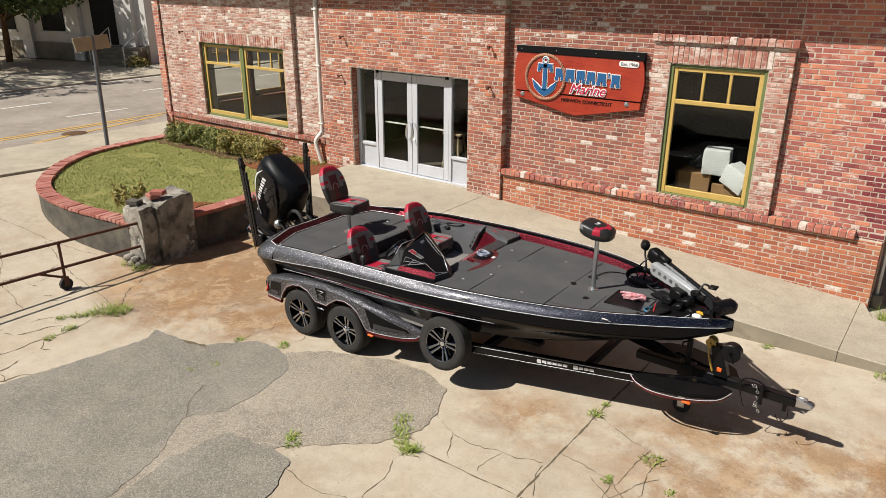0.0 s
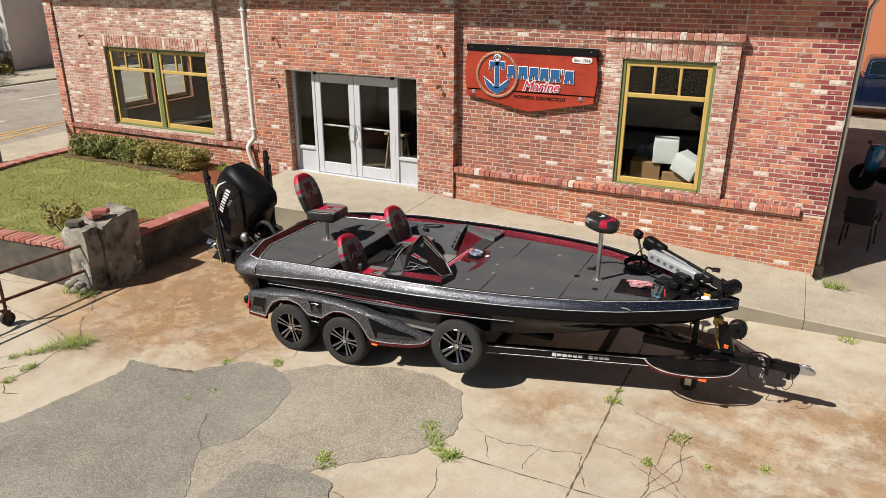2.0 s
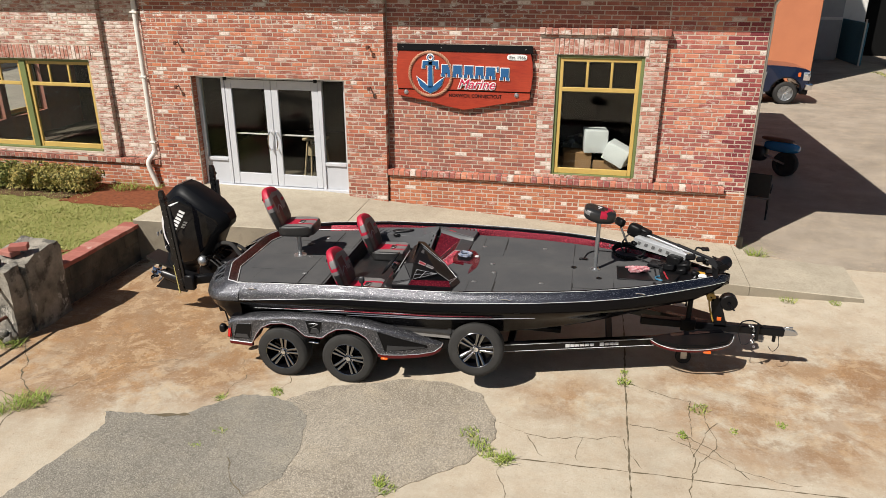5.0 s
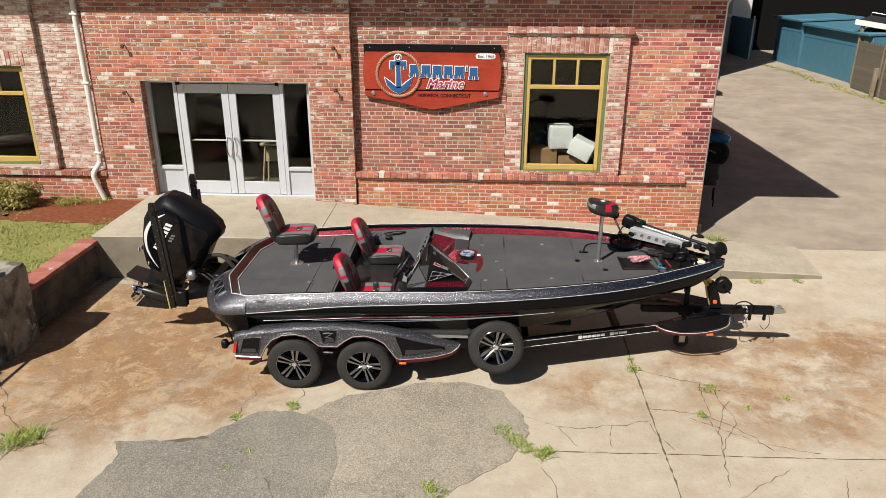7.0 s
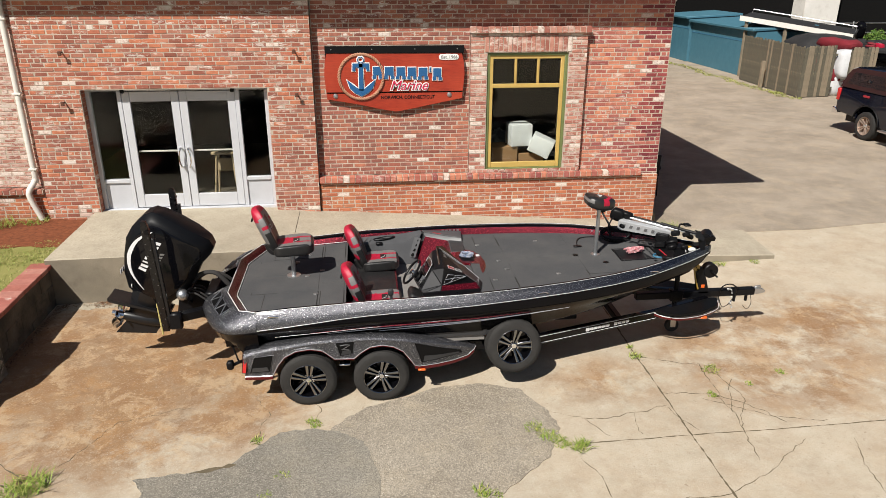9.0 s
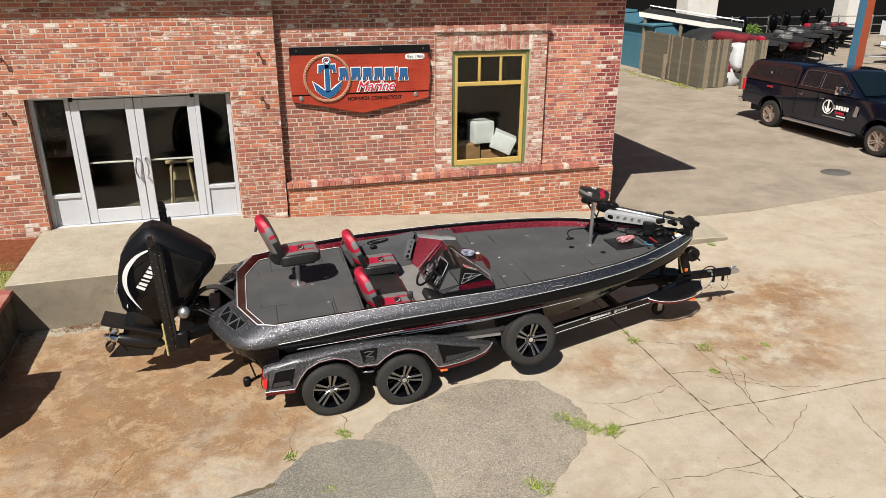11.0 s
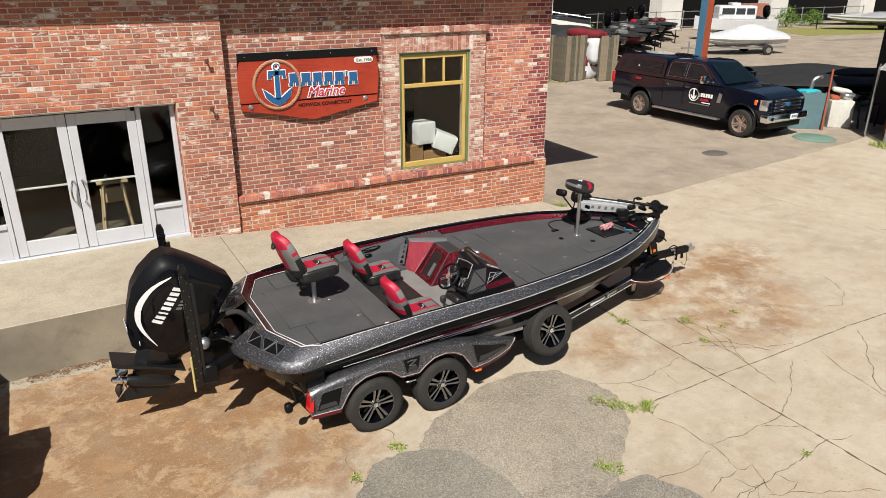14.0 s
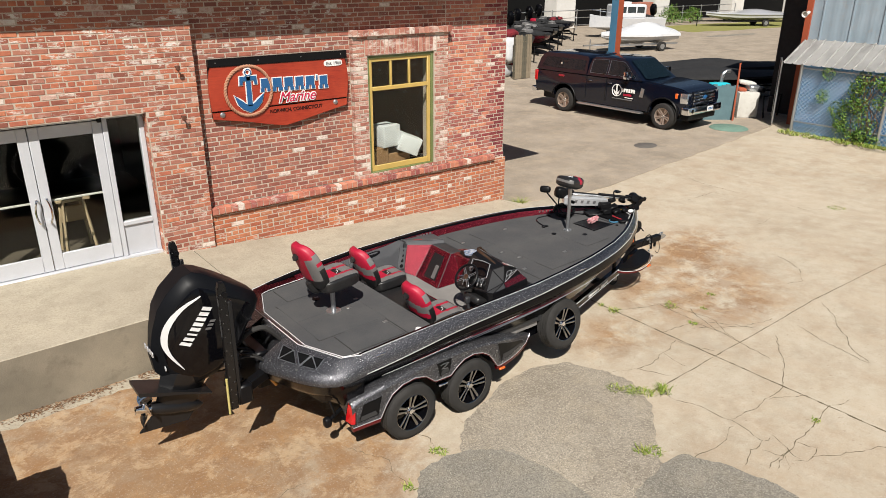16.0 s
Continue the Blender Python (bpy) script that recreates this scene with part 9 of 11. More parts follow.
for q in (-0.045, 0.045):
    bm = B()
    box(bm, (2.75, q - 0.005, 0.09), (2.83, q + 0.005, 0.24), 0.003)
    part("jack_fork", bm, M_steel, jack)
bm = B()
prism(bm, [(3.10, 0.60), (3.26, 0.60), (3.20, 0.80), (3.12, 0.99), (3.02, 0.99), (3.06, 0.80)], -0.05, 0.05, "y", bevel=0.006)
post = part("winch_post", bm, M_black, trailer)
bm = B()
spin(bm, [(0.02, -0.06), (0.095, -0.06), (0.105, -0.05), (0.105, 0.05), (0.095, 0.06), (0.02, 0.06)], pose(3.24, 0.0, 0.94, 90, 0, 0), 24)
tube(bm, [(3.24, -0.06, 0.94), (3.24, -0.12, 0.94), (3.30, -0.13, 0.88)], 0.012, 6)
part("winch", bm, M_black, post)
bm = B()
spin(bm, [(0.01, -0.05), (0.055, -0.05), (0.035, 0.0), (0.055, 0.05), (0.01, 0.05)], pose(3.02, 0.0, 1.0, 90, 0, 0), 20)
part("bow_roller", bm, M_tan, post, "amber bow roller")
bm = B()
box(bm, (3.125, -0.058, 0.69), (3.175, -0.05, 0.74), 0.003, pose(0.0, 0, 0, 0, 0, 0))
part("marker_tab", bm, M_orange, post)
bm = B()
tube(bm, spline([(3.0, -0.03, 0.98), (3.02, -0.06, 0.85), (3.08, -0.06, 0.68)], 4), 0.012, 5)
part("bow_strap", bm, M_tan, post)
# guide arms by the stern and transom strap
for s in (-1, 1):
    bm = B()
    tube(bm, [(-2.9, s * 0.9, 0.45), (-3.12, s * 1.0, 0.42), (-3.16, s * 1.02, 0.40)], 0.02, 8)
    pillow(bm, 0.045, 0.045, 0.06, Matrix.Translation((-3.18, s * 1.03, 0.42)), 0.7)
    part("guide_arm", bm, M_black, trailer)
    bm = B()
    tube(bm, [(-3.18, s * 1.0, 0.84), (-3.08, s * 1.02, 0.46)], 0.011, 6)
    part("transom_strap", bm, M_black, trailer)

# ---- wall sign ----
sign = thing("shop_sign", "red-stained wooden wall sign with a blue anchor in a rope ring", "sign", (-5.695, 11.55, 2.44))
k = Nodes("red_stained_wood", 0.38, spec=0.4, coat=0.2)
mp_ = k.t.nodes.new("ShaderNodeMapping")
mp_.inputs["Scale"].default_value = (1.2, 14, 14)
k.t.links.new(k.co, mp_.inputs[0])
gr = k.noise(3.0, 6, 0.65, co=mp_.outputs[0], dist=1.5)
c = k.mix(k.ramp(gr, [(0.3, 0.0), (0.7, 1.0)]), (0.40, 0.042, 0.018), (0.23, 0.022, 0.012))
c = k.mix(k.ramp(k.noise(1.5, 3), [(0.4, 0.0), (0.7, 0.6)]), c, (0.46, 0.065, 0.028))
k.set("Base Color", c)
k.bump(gr, 0.2, 0.004)
M_signwood = k.mat
M_sign_blue = plain("sign_blue", (0.018, 0.10, 0.25), 0.4)
M_sign_white = plain("sign_white", (0.80, 0.79, 0.76), 0.4)
M_sign_pink = plain("sign_crimson", (0.55, 0.02, 0.075), 0.4)
M_rope = worn("sign_rope", (0.52, 0.27, 0.17), (0.40, 0.19, 0.11), 0.7, scale=10, grain=60, bump=0.3)


def sbox(name, outline, y0, y1, material, label="", bevel=0.004):
    bm = B()
    prism(bm, [(x + 5.695, z - 2.44) for x, z in outline], y0 - 11.55, y1 - 11.55, "y", bevel=bevel)
    return part(name, bm, material, sign, label)


sbox("backing", [(-6.90, 3.58), (-4.50, 3.58), (-4.465, 3.1), (-4.50, 2.70), (-5.69, 2.45), (-6.91, 2.70), (-6.93, 3.1)], 11.535, 11.56, M_black)
bowed = [(-6.885, 3.48), (-4.515, 3.47), (-4.475, 3.3), (-4.462, 3.1), (-4.475, 2.95), (-4.495, 2.81), (-6.915, 2.81), (-6.93, 2.95), (-6.94, 3.1), (-6.925, 3.3)]
sbox("upper_board", bowed, 11.50, 11.535, M_signwood)
sbox("lower_board", [(-6.915, 2.785), (-4.497, 2.785), (-4.50, 2.68), (-5.05, 2.575), (-5.45, 2.495), (-5.69, 2.455), (-5.93, 2.495), (-6.35, 2.59), (-6.91, 2.69)], 11.50, 11.535, M_signwood)
sbox("top_flashing", [(-6.91, 3.60), (-4.48, 3.60), (-4.48, 3.475), (-6.91, 3.485)], 11.485, 11.56, M_black, "black metal top strip")
cx_, cz_ = -6.30 + 5.695, 3.08 - 2.44
bm = B()
spin(bm, [(0.0, -0.004), (0.37, -0.004), (0.37, -0.010), (0.0, -0.010)], Matrix.Translation((cx_, -0.05, cz_)) @ pose(0, 0, 0, 90, 0, 0) @ pose(0, 0, 0, 180, 0, 0), 40)
bmesh.ops.recalc_face_normals(bm, faces=bm.faces[:])
part("ring_plate", bm, M_signwood, sign)
for ph in (0.0, math.pi):
    bm = B()
    pts = []
    for i in range(161):
        a = 2 * math.pi * i / 160
        w = a * 26 + ph
        rr = 0.385 + 0.014 * math.cos(w)
        pts.append((cx_ + rr * math.cos(a), -0.062 + 0.012 * math.sin(w), cz_ + rr * math.sin(a)))
    tube(bm, pts, 0.017, 6, caps=False)
    part("rope_ring", bm, M_rope, sign, "tan rope ring")


def anchor(name, y, grow, material):
    g_ = grow
    X = -6.30
    shaft = [(X - 0.036 - g_, 3.33), (X + 0.036 + g_, 3.33), (X + 0.042 + g_, 2.84), (X - 0.042 - g_, 2.84)]
    sbox(name, shaft, y, 11.495, material)
    sbox(name, [(X - 0.14 - g_, 3.31 + g_), (X + 0.14 + g_, 3.31 + g_), (X + 0.15 + g_, 3.18 - g_), (X + 0.10 - g_, 3.18 - g_), (X + 0.09, 3.24 - g_), (X - 0.09, 3.24 - g_), (X - 0.10 + g_, 3.18 - g_), (X - 0.15 - g_, 3.18 - g_)], y, 11.495, material)
    fl = [(X, 2.74 - g_), (X + 0.12, 2.80 - g_), (X + 0.20 + g_, 2.88), (X + 0.25 + g_, 3.03 + g_), (X + 0.14 - g_, 2.94 + g_), (X + 0.05, 2.87 + g_)]
    sbox(name, fl + [(2 * X - a, b) for a, b in reversed(fl[1:])], y, 11.495, material)
    bm = B()
    tube(bm, [(cx_ + 0.05 * math.cos(a * 0.3927), y - 11.55 + 0.01, 3.37 - 2.44 + 0.05 * math.sin(a * 0.3927)) for a in range(17)], 0.016 + g_ * 0.7, 6, caps=False)
    part(name, bm, material, sign)


anchor("anchor_outline", 11.478, 0.014, M_sign_white)
anchor("anchor", 11.468, 0.0, M_sign_blue)
# letter-sized blue blocks with white edges
x = -6.10
for i, w in enumerate((0.205, 0.205, 0.20, 0.19, 0.205, 0.055, 0.19)):
    tall = 0.205 if w > 0.1 else 0.08
    zb = 3.045 if w > 0.1 else 3.18
    zb -= 0.006 * i
    for nm, g_, y, m in (("letter_edge", 0.012, 11.482, M_sign_white), ("letter_block", 0.0, 11.474, M_sign_blue)):
        lo, hi, wd_ = zb - g_, zb + tall + g_, w - 0.028
        if w > 0.1:
            sbox(nm, [(x - g_, lo), (x + wd_ * 0.36 + g_, lo), (x + wd_ * 0.36 + g_, zb + 0.06), (x + wd_ * 0.64 - g_, zb + 0.06), (x + wd_ * 0.64 - g_, lo), (x + wd_ + g_, lo), (x + wd_ + g_, lo + 0.05), (x + wd_ * 0.93 + g_, lo + 0.06), (x + wd_ * 0.93 + g_, hi), (x + wd_ * 0.07 - g_, hi), (x + wd_ * 0.07 - g_, lo + 0.06), (x - g_, lo + 0.05)], y, 11.5, m, bevel=0.0)
        else:
            sbox(nm, [(x - g_, lo), (x + wd_ + g_, lo), (x + wd_ + g_, hi), (x - g_, hi)], y, 11.5, m, bevel=0.004)
    x += w


def words(text, x, z, size, y, material, parent, name, spread=0.0, shear=0.0, width=None):
    cu = bpy.data.curves.new(name, "FONT")
    cu.body, cu.size, cu.align_x, cu.extrude, cu.offset, cu.shear = text, size, "CENTER", 0.004, spread, shear
    tmpo = bpy.data.objects.new(name, cu)
    scene.collection.objects.link(tmpo)
    bpy.context.view_layer.update()
    me = bpy.data.meshes.new_from_object(tmpo.evaluated_get(bpy.context.evaluated_depsgraph_get()))
    bpy.data.objects.remove(tmpo)
    xs_ = [v.co.x for v in me.vertices]
    f = (width / (max(xs_) - min(xs_))) if width else 1.0
    me.transform(pose(x, y, z, 90, 0, 0) @ Matrix.Diagonal((f, 1, 1, 1)))
    me.materials.clear()
    return part(name, me, material, parent)


words("Marine", -5.47 + 5.695, 2.845 - 2.44, 0.24, 11.487 - 11.55, M_sign_white, sign, "word_edge", 0.016, 0.35, 0.70)
words("Marine", -5.47 + 5.695, 2.845 - 2.44, 0.24, 11.480 - 11.55, M_sign_pink, sign, "word", 0.0, 0.35, 0.67)
words("NORWICH, CONNECTICUT", -5.48 + 5.695, 2.685 - 2.44, 0.085, 11.497 - 11.55, M_black, sign, "town_line", 0.001, 0.0, 0.96)
pill = [(-4.75 + 0.175 * math.copysign(abs(math.cos(a)) ** 0.4, math.cos(a)), 3.405 + 0.05 * math.copysign(abs(math.sin(a)) ** 0.6, math.sin(a))) for a in [2 * math.pi * i / 28 for i in range(28)]]
sbox("date_plate", pill, 11.488, 11.5, M_sign_white, bevel=0.002)
words("Est.", -4.83 + 5.695, 3.38 - 2.44, 0.075, 11.485 - 11.55, M_seat_grey, sign, "date_word", 0.0, 0.0, 0.11)
words("1966", -4.675 + 5.695, 3.38 - 2.44, 0.075, 11.485 - 11.55, M_seat_grey, sign, "date_year", 0.0, 0.0, 0.14)
for x, z in ((-6.76, 2.745), (-4.735, 2.745)):
    bm = B()
    spin(bm, [(0.0, 0.026), (0.03, 0.02), (0.045, 0.0)], Matrix.Translation((x + 5.695, 11.5 - 11.55, z - 2.44)) @ pose(0, 0, 0, 90, 0, 0), 18)
    bmesh.ops.recalc_face_normals(bm, faces=bm.faces[:])
    part("bolt_cap", bm, M_steel, sign)
for x in (-6.8, -6.1, -5.35, -4.6):
    bm = B()
    cyl(bm, (x + 5.695, -0.066, 1.105), (x + 5.695, -0.07, 1.105), 0.009, n=8)
    part("screw", bm, M_steel, sign)

# ---- pickup trucks ----
M_truck_glass = plain("tinted_glass", (0.010, 0.022, 0.030), 0.03, coat=0.6)
M_head = plain("headlight", (0.72, 0.73, 0.75), 0.10, 0.85, coat=0.6)


def pickup(label, m, paint, topper, mark, alloy):
    t = thing("pickup_truck", label, "truck", m)
    W = 0.985

    def arc(cx, r, n=10):
        return [(cx + r * math.cos(math.pi * i / n), 0.50 + r * 0.93 * math.sin(math.pi * i / n)) for i in range(n + 1)]

    outline = [(-1.40, 0.66), (-1.42, 1.0), (-1.40, 1.41), (3.10, 1.42), (3.6, 1.44), (4.45, 1.38), (4.82, 1.31), (4.95, 1.22), (4.97, 0.95), (4.92, 0.66), (4.72, 0.52)] + arc(4.15, 0.53) + [(3.55, 0.44), (0.60, 0.44)] + arc(0.0, 0.53) + [(-0.62, 0.58)]
    bm = B()
    prism(bm, outline, -W, W, "y")
    bmesh.ops.bevel(bm, geom=[e for e in bm.edges if abs(abs(e.verts[0].co.y) - W) < 1e-4 and abs(abs(e.verts[1].co.y) - W) < 1e-4], offset=0.045, segments=3, affect="EDGES")
    for v in bm.verts:
        f = ss(3.9, 4.97, v.co.x)
        v.co.y *= 1 - 0.07 * f
        v.co.y *= 1 - 0.035 * ss(1.0, 1.42, v.co.z) - 0.03 * ss(0.8, 0.44, v.co.z)
    bmesh.ops.triangulate(bm, faces=[f for f in bm.faces if len(f.verts) > 4])
    body = part("body", bm, paint, t, angle=30)

    def house(name, prof, w0, w1, material):
        bm = B()
        rows = []
        lowz, hiz = min(z for x, z in prof), max(z for x, z in prof)
        for s in (-1, -0.92, 0.92, 1):
            rows.append([(x + (0.02 if abs(s) == 1 else 0) * 0, s * (w0 + (w1 - w0) * (z - lowz) / (hiz - lowz)), z - (0.03 if abs(s) == 1 and z > lowz + 0.3 else 0)) for x, z in prof])
        quad_loft(bm, rows, True, True)
        bmesh.ops.recalc_face_normals(bm, faces=bm.faces[:])
        return part(name, bm, material, t, angle=35)

    cabp = [(0.98, 1.40), (1.0, 1.75), (1.06, 1.98), (1.2, 2.04), (1.8, 2.07), (2.35, 2.06), (2.52, 2.01), (2.9, 1.73), (3.28, 1.43)]
    cab = house("cab", cabp, 0.955, 0.76, paint)
    if topper:
        top = house("bed_topper", [(-1.38, 1.41), (-1.28, 1.82), (-1.16, 1.98), (-1.0, 2.03), (0.4, 2.06), (0.86, 2.03), (0.93, 1.95), (0.94, 1.41)], 0.955, 0.80, paint)
        for s in (-1, 1):
            bm = B()
            q = [(-1.15, 1.52), (0.82, 1.52), (0.82, 1.88), (-0.98, 1.88)]
            bm.faces.new([bm.verts.new((x, s * (0.962 - (z - 1.41) * 0.245), z)) for x, z in q])
            bmesh.ops.solidify(bm, geom=bm.faces[:], thickness=0.008)
            part("side_window", bm, M_truck_glass, top)
            bm = B()
            box(bm, (-0.25, s * 0.925 - 0.012, 1.66), (-0.18, s * 0.925 + 0.012, 1.73), 0.003)
            part("handle", bm, M_chrome, top)
    else:
        bm = B()
        box(bm, (-1.34, -0.8, 1.36), (0.92, 0.8, 1.425))
        part("bed_cover", bm, M_plastic, t)
    for s in (-1, 1):
        for q in ([(1.10, 1.50), (1.12, 1.90), (1.22, 1.95), (1.78, 1.97), (1.78, 1.50)], [(1.86, 1.50), (1.86, 1.97), (2.36, 1.96), (2.50, 1.90), (2.98, 1.50)]):
            bm = B()
            bm.faces.new([bm.verts.new((x, s * (0.965 - (z - 1.40) * 0.305), z)) for x, z in q])
            bmesh.ops.solidify(bm, geom=bm.faces[:], thickness=0.006)
            pane_ = part("side_window", bm, M_truck_glass, cab)
            bm = B()
            ring = [(x, s * (0.970 - (z - 1.40) * 0.305), z) for x, z in q]
            tube(bm, ring + ring[:1], 0.005, 5, caps=False)
            part("window_trim", bm, M_dull_trim, pane_)
        for x0, x1 in ((0.98, 1.82), (1.84, 3.0)):
            bm = B()
            tube(bm, [(x0, s * 0.988, 0.62), (x0, s * 0.992, 1.0), (x0, s * 0.966, 1.40)], 0.006, 5)
            part("door_gap", bm, M_black, body)
            bm = B()
            box(bm, (x0 + 0.08, s * 0.985 - 0.02, 1.22), (x0 + 0.26, s * 0.985 + 0.02, 1.26), 0.008)
            part("door_handle", bm, M_chrome, body)
        bm = B()
        box(bm, (2.72, s * 1.16 - 0.12, 1.46), (2.86, s * 1.16 + 0.12, 1.70), 0.04, seg=2)
        box(bm, (2.76, s * 0.95 - 0.06, 1.47), (2.82, s * 1.05 + 0.06, 1.53), 0.01)
        part("mirror", bm, M_chrome if topper else paint, cab)
        bm = B()
        box(bm, (0.72, s * 1.02 - 0.09, 0.40), (3.42, s * 1.02 + 0.07, 0.46), 0.02, seg=2)
        part("running_board", bm, M_steel, t)
        for cx in (0.0, 4.15):
            bm = B()
            tube(bm, [(cx + 0.545 * math.cos(math.pi * i / 14), s * 0.985, 0.50 + 0.51 * math.sin(math.pi * i / 14)) for i in range(15)], 0.022, 6)
            part("arch_trim", bm, M_black, body)
        bm = B()
        box(bm, (4.70, s * 0.79 - 0.15, 0.90), (4.955, s * 0.79 + 0.10, 1.22), 0.04, seg=2)
        part("headlight", bm, M_head, t)
        bm = B()
        box(bm, (4.50, s * 0.905 - 0.03, 1.02), (4.62, s * 0.905 + 0.025, 1.20), 0.02)
        part("marker_light", bm, M_orange, t)
        bm = B()
        box(bm, (-1.44, s * 0.90 - 0.1, 0.98), (-1.30, s * 0.90 + 0.085, 1.36), 0.02)
        part("tail_light", bm, M_red_light, t)
        bm = B()
        box(bm, (-0.28, s * 0.975 - 0.02, 1.24), (-0.02, s * 0.975 + 0.004, 1.30), 0.004)
        part("side_badge", bm, M_mark_red, body)
        bm = B()
        prism(bm, [(3.22, 0.92), (3.36, 0.92), (3.40, 1.20), (3.28, 1.22)], min(s * 0.985, s * 0.997), max(s * 0.985, s * 0.997), "y", bevel=0.004)
        part("fender_vent", bm, M_steel, body)
        # ring and plain bars on the door
        bm = B()
        cxm, czm, ym = (2.32, 1.04, s * 0.996)
        tube(bm, [(cxm + s * 0 + 0.19 * math.cos(a * 0.2618), ym, czm + 0.19 * math.sin(a * 0.2618)) for a in range(25)], 0.016, 5, caps=False)
        part("door_ring", bm, mark, body)
        dirn = 1
        bm = B()
        prism(bm, [(cxm - 0.025, czm + 0.2), (cxm + 0.025, czm + 0.2), (cxm + 0.03, czm - 0.06), (cxm + 0.13, czm + 0.02), (cxm + 0.09, czm - 0.10), (cxm, czm - 0.17), (cxm - 0.09, czm - 0.10), (cxm - 0.13, czm + 0.02), (cxm - 0.03, czm - 0.06)], min(ym, ym + s * 0.006), max(ym, ym + s * 0.006), "y")
        part("door_anchor", bm, mark, body)
        for i in range(6):
            bm = B()
            box(bm, (2.50 + i * 0.095, ym - 0.004, 1.01), (2.575 + i * 0.095, ym + 0.006, 1.13), 0.004)
            part("lettering_bar", bm, mark, body)
        for x0, x1, z0, z1, mm in ((2.60, 2.92, 0.89, 0.96, M_seat_red), (2.66, 2.98, 0.82, 0.85, mark), (2.16, 2.96, 0.755, 0.785, M_seat_grey)):
            bm = B()
            box(bm, (x0, ym - 0.004, z0), (x1, ym + 0.006, z1), 0.003)
            part("lettering_bar", bm, mm, body)
    bm = B()
    q = [(-0.74, 3.27, 1.47), (0.74, 3.27, 1.47), (0.66, 2.56, 2.005), (-0.66, 2.56, 2.005)]
    bm.faces.new([bm.verts.new((x + 0.012, y, z + 0.012)) for y, x, z in q])
    bmesh.ops.solidify(bm, geom=bm.faces[:], thickness=0.01)
    part("windscreen", bm, M_truck_glass, cab)
    bm = B()
    box(bm, (4.86, -0.62, 0.84), (4.995, 0.62, 1.24), 0.04, seg=2)
    gr_ = part("grille", bm, M_black, t)
    for z in (0.90, 1.0, 1.10, 1.20):
        bm = B()
        box(bm, (4.98, -0.62, z - 0.026), (5.015, 0.62, z + 0.026), 0.008)
        part("grille_bar", bm, M_chrome, gr_)
    bm = B()
    spin(bm, [(0.0, 0.02), (0.09, 0.014), (0.11, 0.0)], Matrix.Translation((5.01, 0, 1.06)) @ pose(0, 0, 0, 0, 90, 0) @ Matrix.Diagonal((0.6, 1.2, 1, 1)), 20)
    part("badge", bm, M_sign_blue, gr_)
    bm = B()
    box(bm, (4.80, -0.97, 0.56), (5.08, 0.97, 0.80), 0.05, seg=3)
    bumper = part("front_bumper", bm, M_chrome, t)
    bm = B()
    box(bm, (5.07, 0.12, 0.60), (5.09, 0.44, 0.76), 0.004)
    plate = part("plate_panel", bm, M_lens, bumper)
    for i in range(3):
        bm = B()
        box(bm, (5.09, 0.16 + i * 0.09, 0.65), (5.093, 0.22 + i * 0.09, 0.72), 0)
        part("plate_bar", bm, M_sign_blue, bumper)
    for s in (-1, 1):
        bm = B()
        cyl(bm, (5.05, s * 0.75, 0.68), (5.09, s * 0.75, 0.68), 0.06, n=14)
        part("fog_light", bm, M_black, bumper)
    bm = B()
    box(bm, (4.7, -0.8, 0.36), (4.98, 0.8, 0.56), 0.03)
    part("air_dam", bm, M_black, t)
    bm = B()
    box(bm, (-1.62, -0.95, 0.56), (-1.38, 0.95, 0.74), 0.03)
    part("rear_bumper", bm, M_chrome, t)
    bm = B()
    box(bm, (-1.2, -0.7, 0.36), (4.6, 0.7, 0.6))
    part("chassis", bm, M_black, t)
    for x in (0.0, 4.15):
        for s in (-1, 1):
            mm = pose(x, s * 0.86, 0.42, 0, rnd.uniform(0, 70), 0 if s < 0 else 180) @ Matrix.Scale(1.25, 4)
            w = wheel(t, mm)
            for ch in w.children:
                if ch.name.startswith("spoke") or ch.name.startswith("rim"):
                    ch.data.materials.clear()
                    ch.data.materials.append(alloy)
    return t


M_paint_navy = plain("navy_paint", (0.003, 0.005, 0.012), 0.16, 0.0, coat=0.5, spec=0.4)
M_paint_blue = plain("deep_blue_paint", (0.005, 0.011, 0.034), 0.16, 0.0, coat=0.5, spec=0.4)
pickup("dark navy pickup truck with a bed topper and door lettering", pose(9.62, 18.42, 0.09, 0, 0, -88.0), M_paint_navy, True, M_sign_white, plain("bronze_alloy", (0.46, 0.37, 0.31), 0.3, 0.6))
pickup("deep blue pickup truck parked beside an orange wall", pose(-0.35, 28.95, 0.09, 0, 0, 0), M_paint_blue, False, M_sign_white, M_steel)

# ---- yard behind: fence, boxes, boats, shed, garage ----
M_oldwood = worn("weathered_dark_wood", (0.085, 0.08, 0.06), (0.13, 0.115, 0.08), 0.9, scale=4, grain=50, bump=0.4, dirt=(0.33, 0.26, 0.17), amount=0.6)
M_palewood = worn("bare_grey_wood", (0.30, 0.24, 0.165), (0.20, 0.165, 0.115), 0.9, scale=5, grain=50, bump=0.4)
M_teal = worn("teal_paint", (0.05, 0.155, 0.215), (0.065, 0.185, 0.25), 0.6, scale=3, grain=40, bump=0.1)
M_bluepaint = worn("sky_blue_panel", (0.10, 0.29, 0.56), (0.15, 0.36, 0.62), 0.65, scale=6, grain=50, bump=0.15, dirt=(0.35, 0.42, 0.47), amount=0.5)
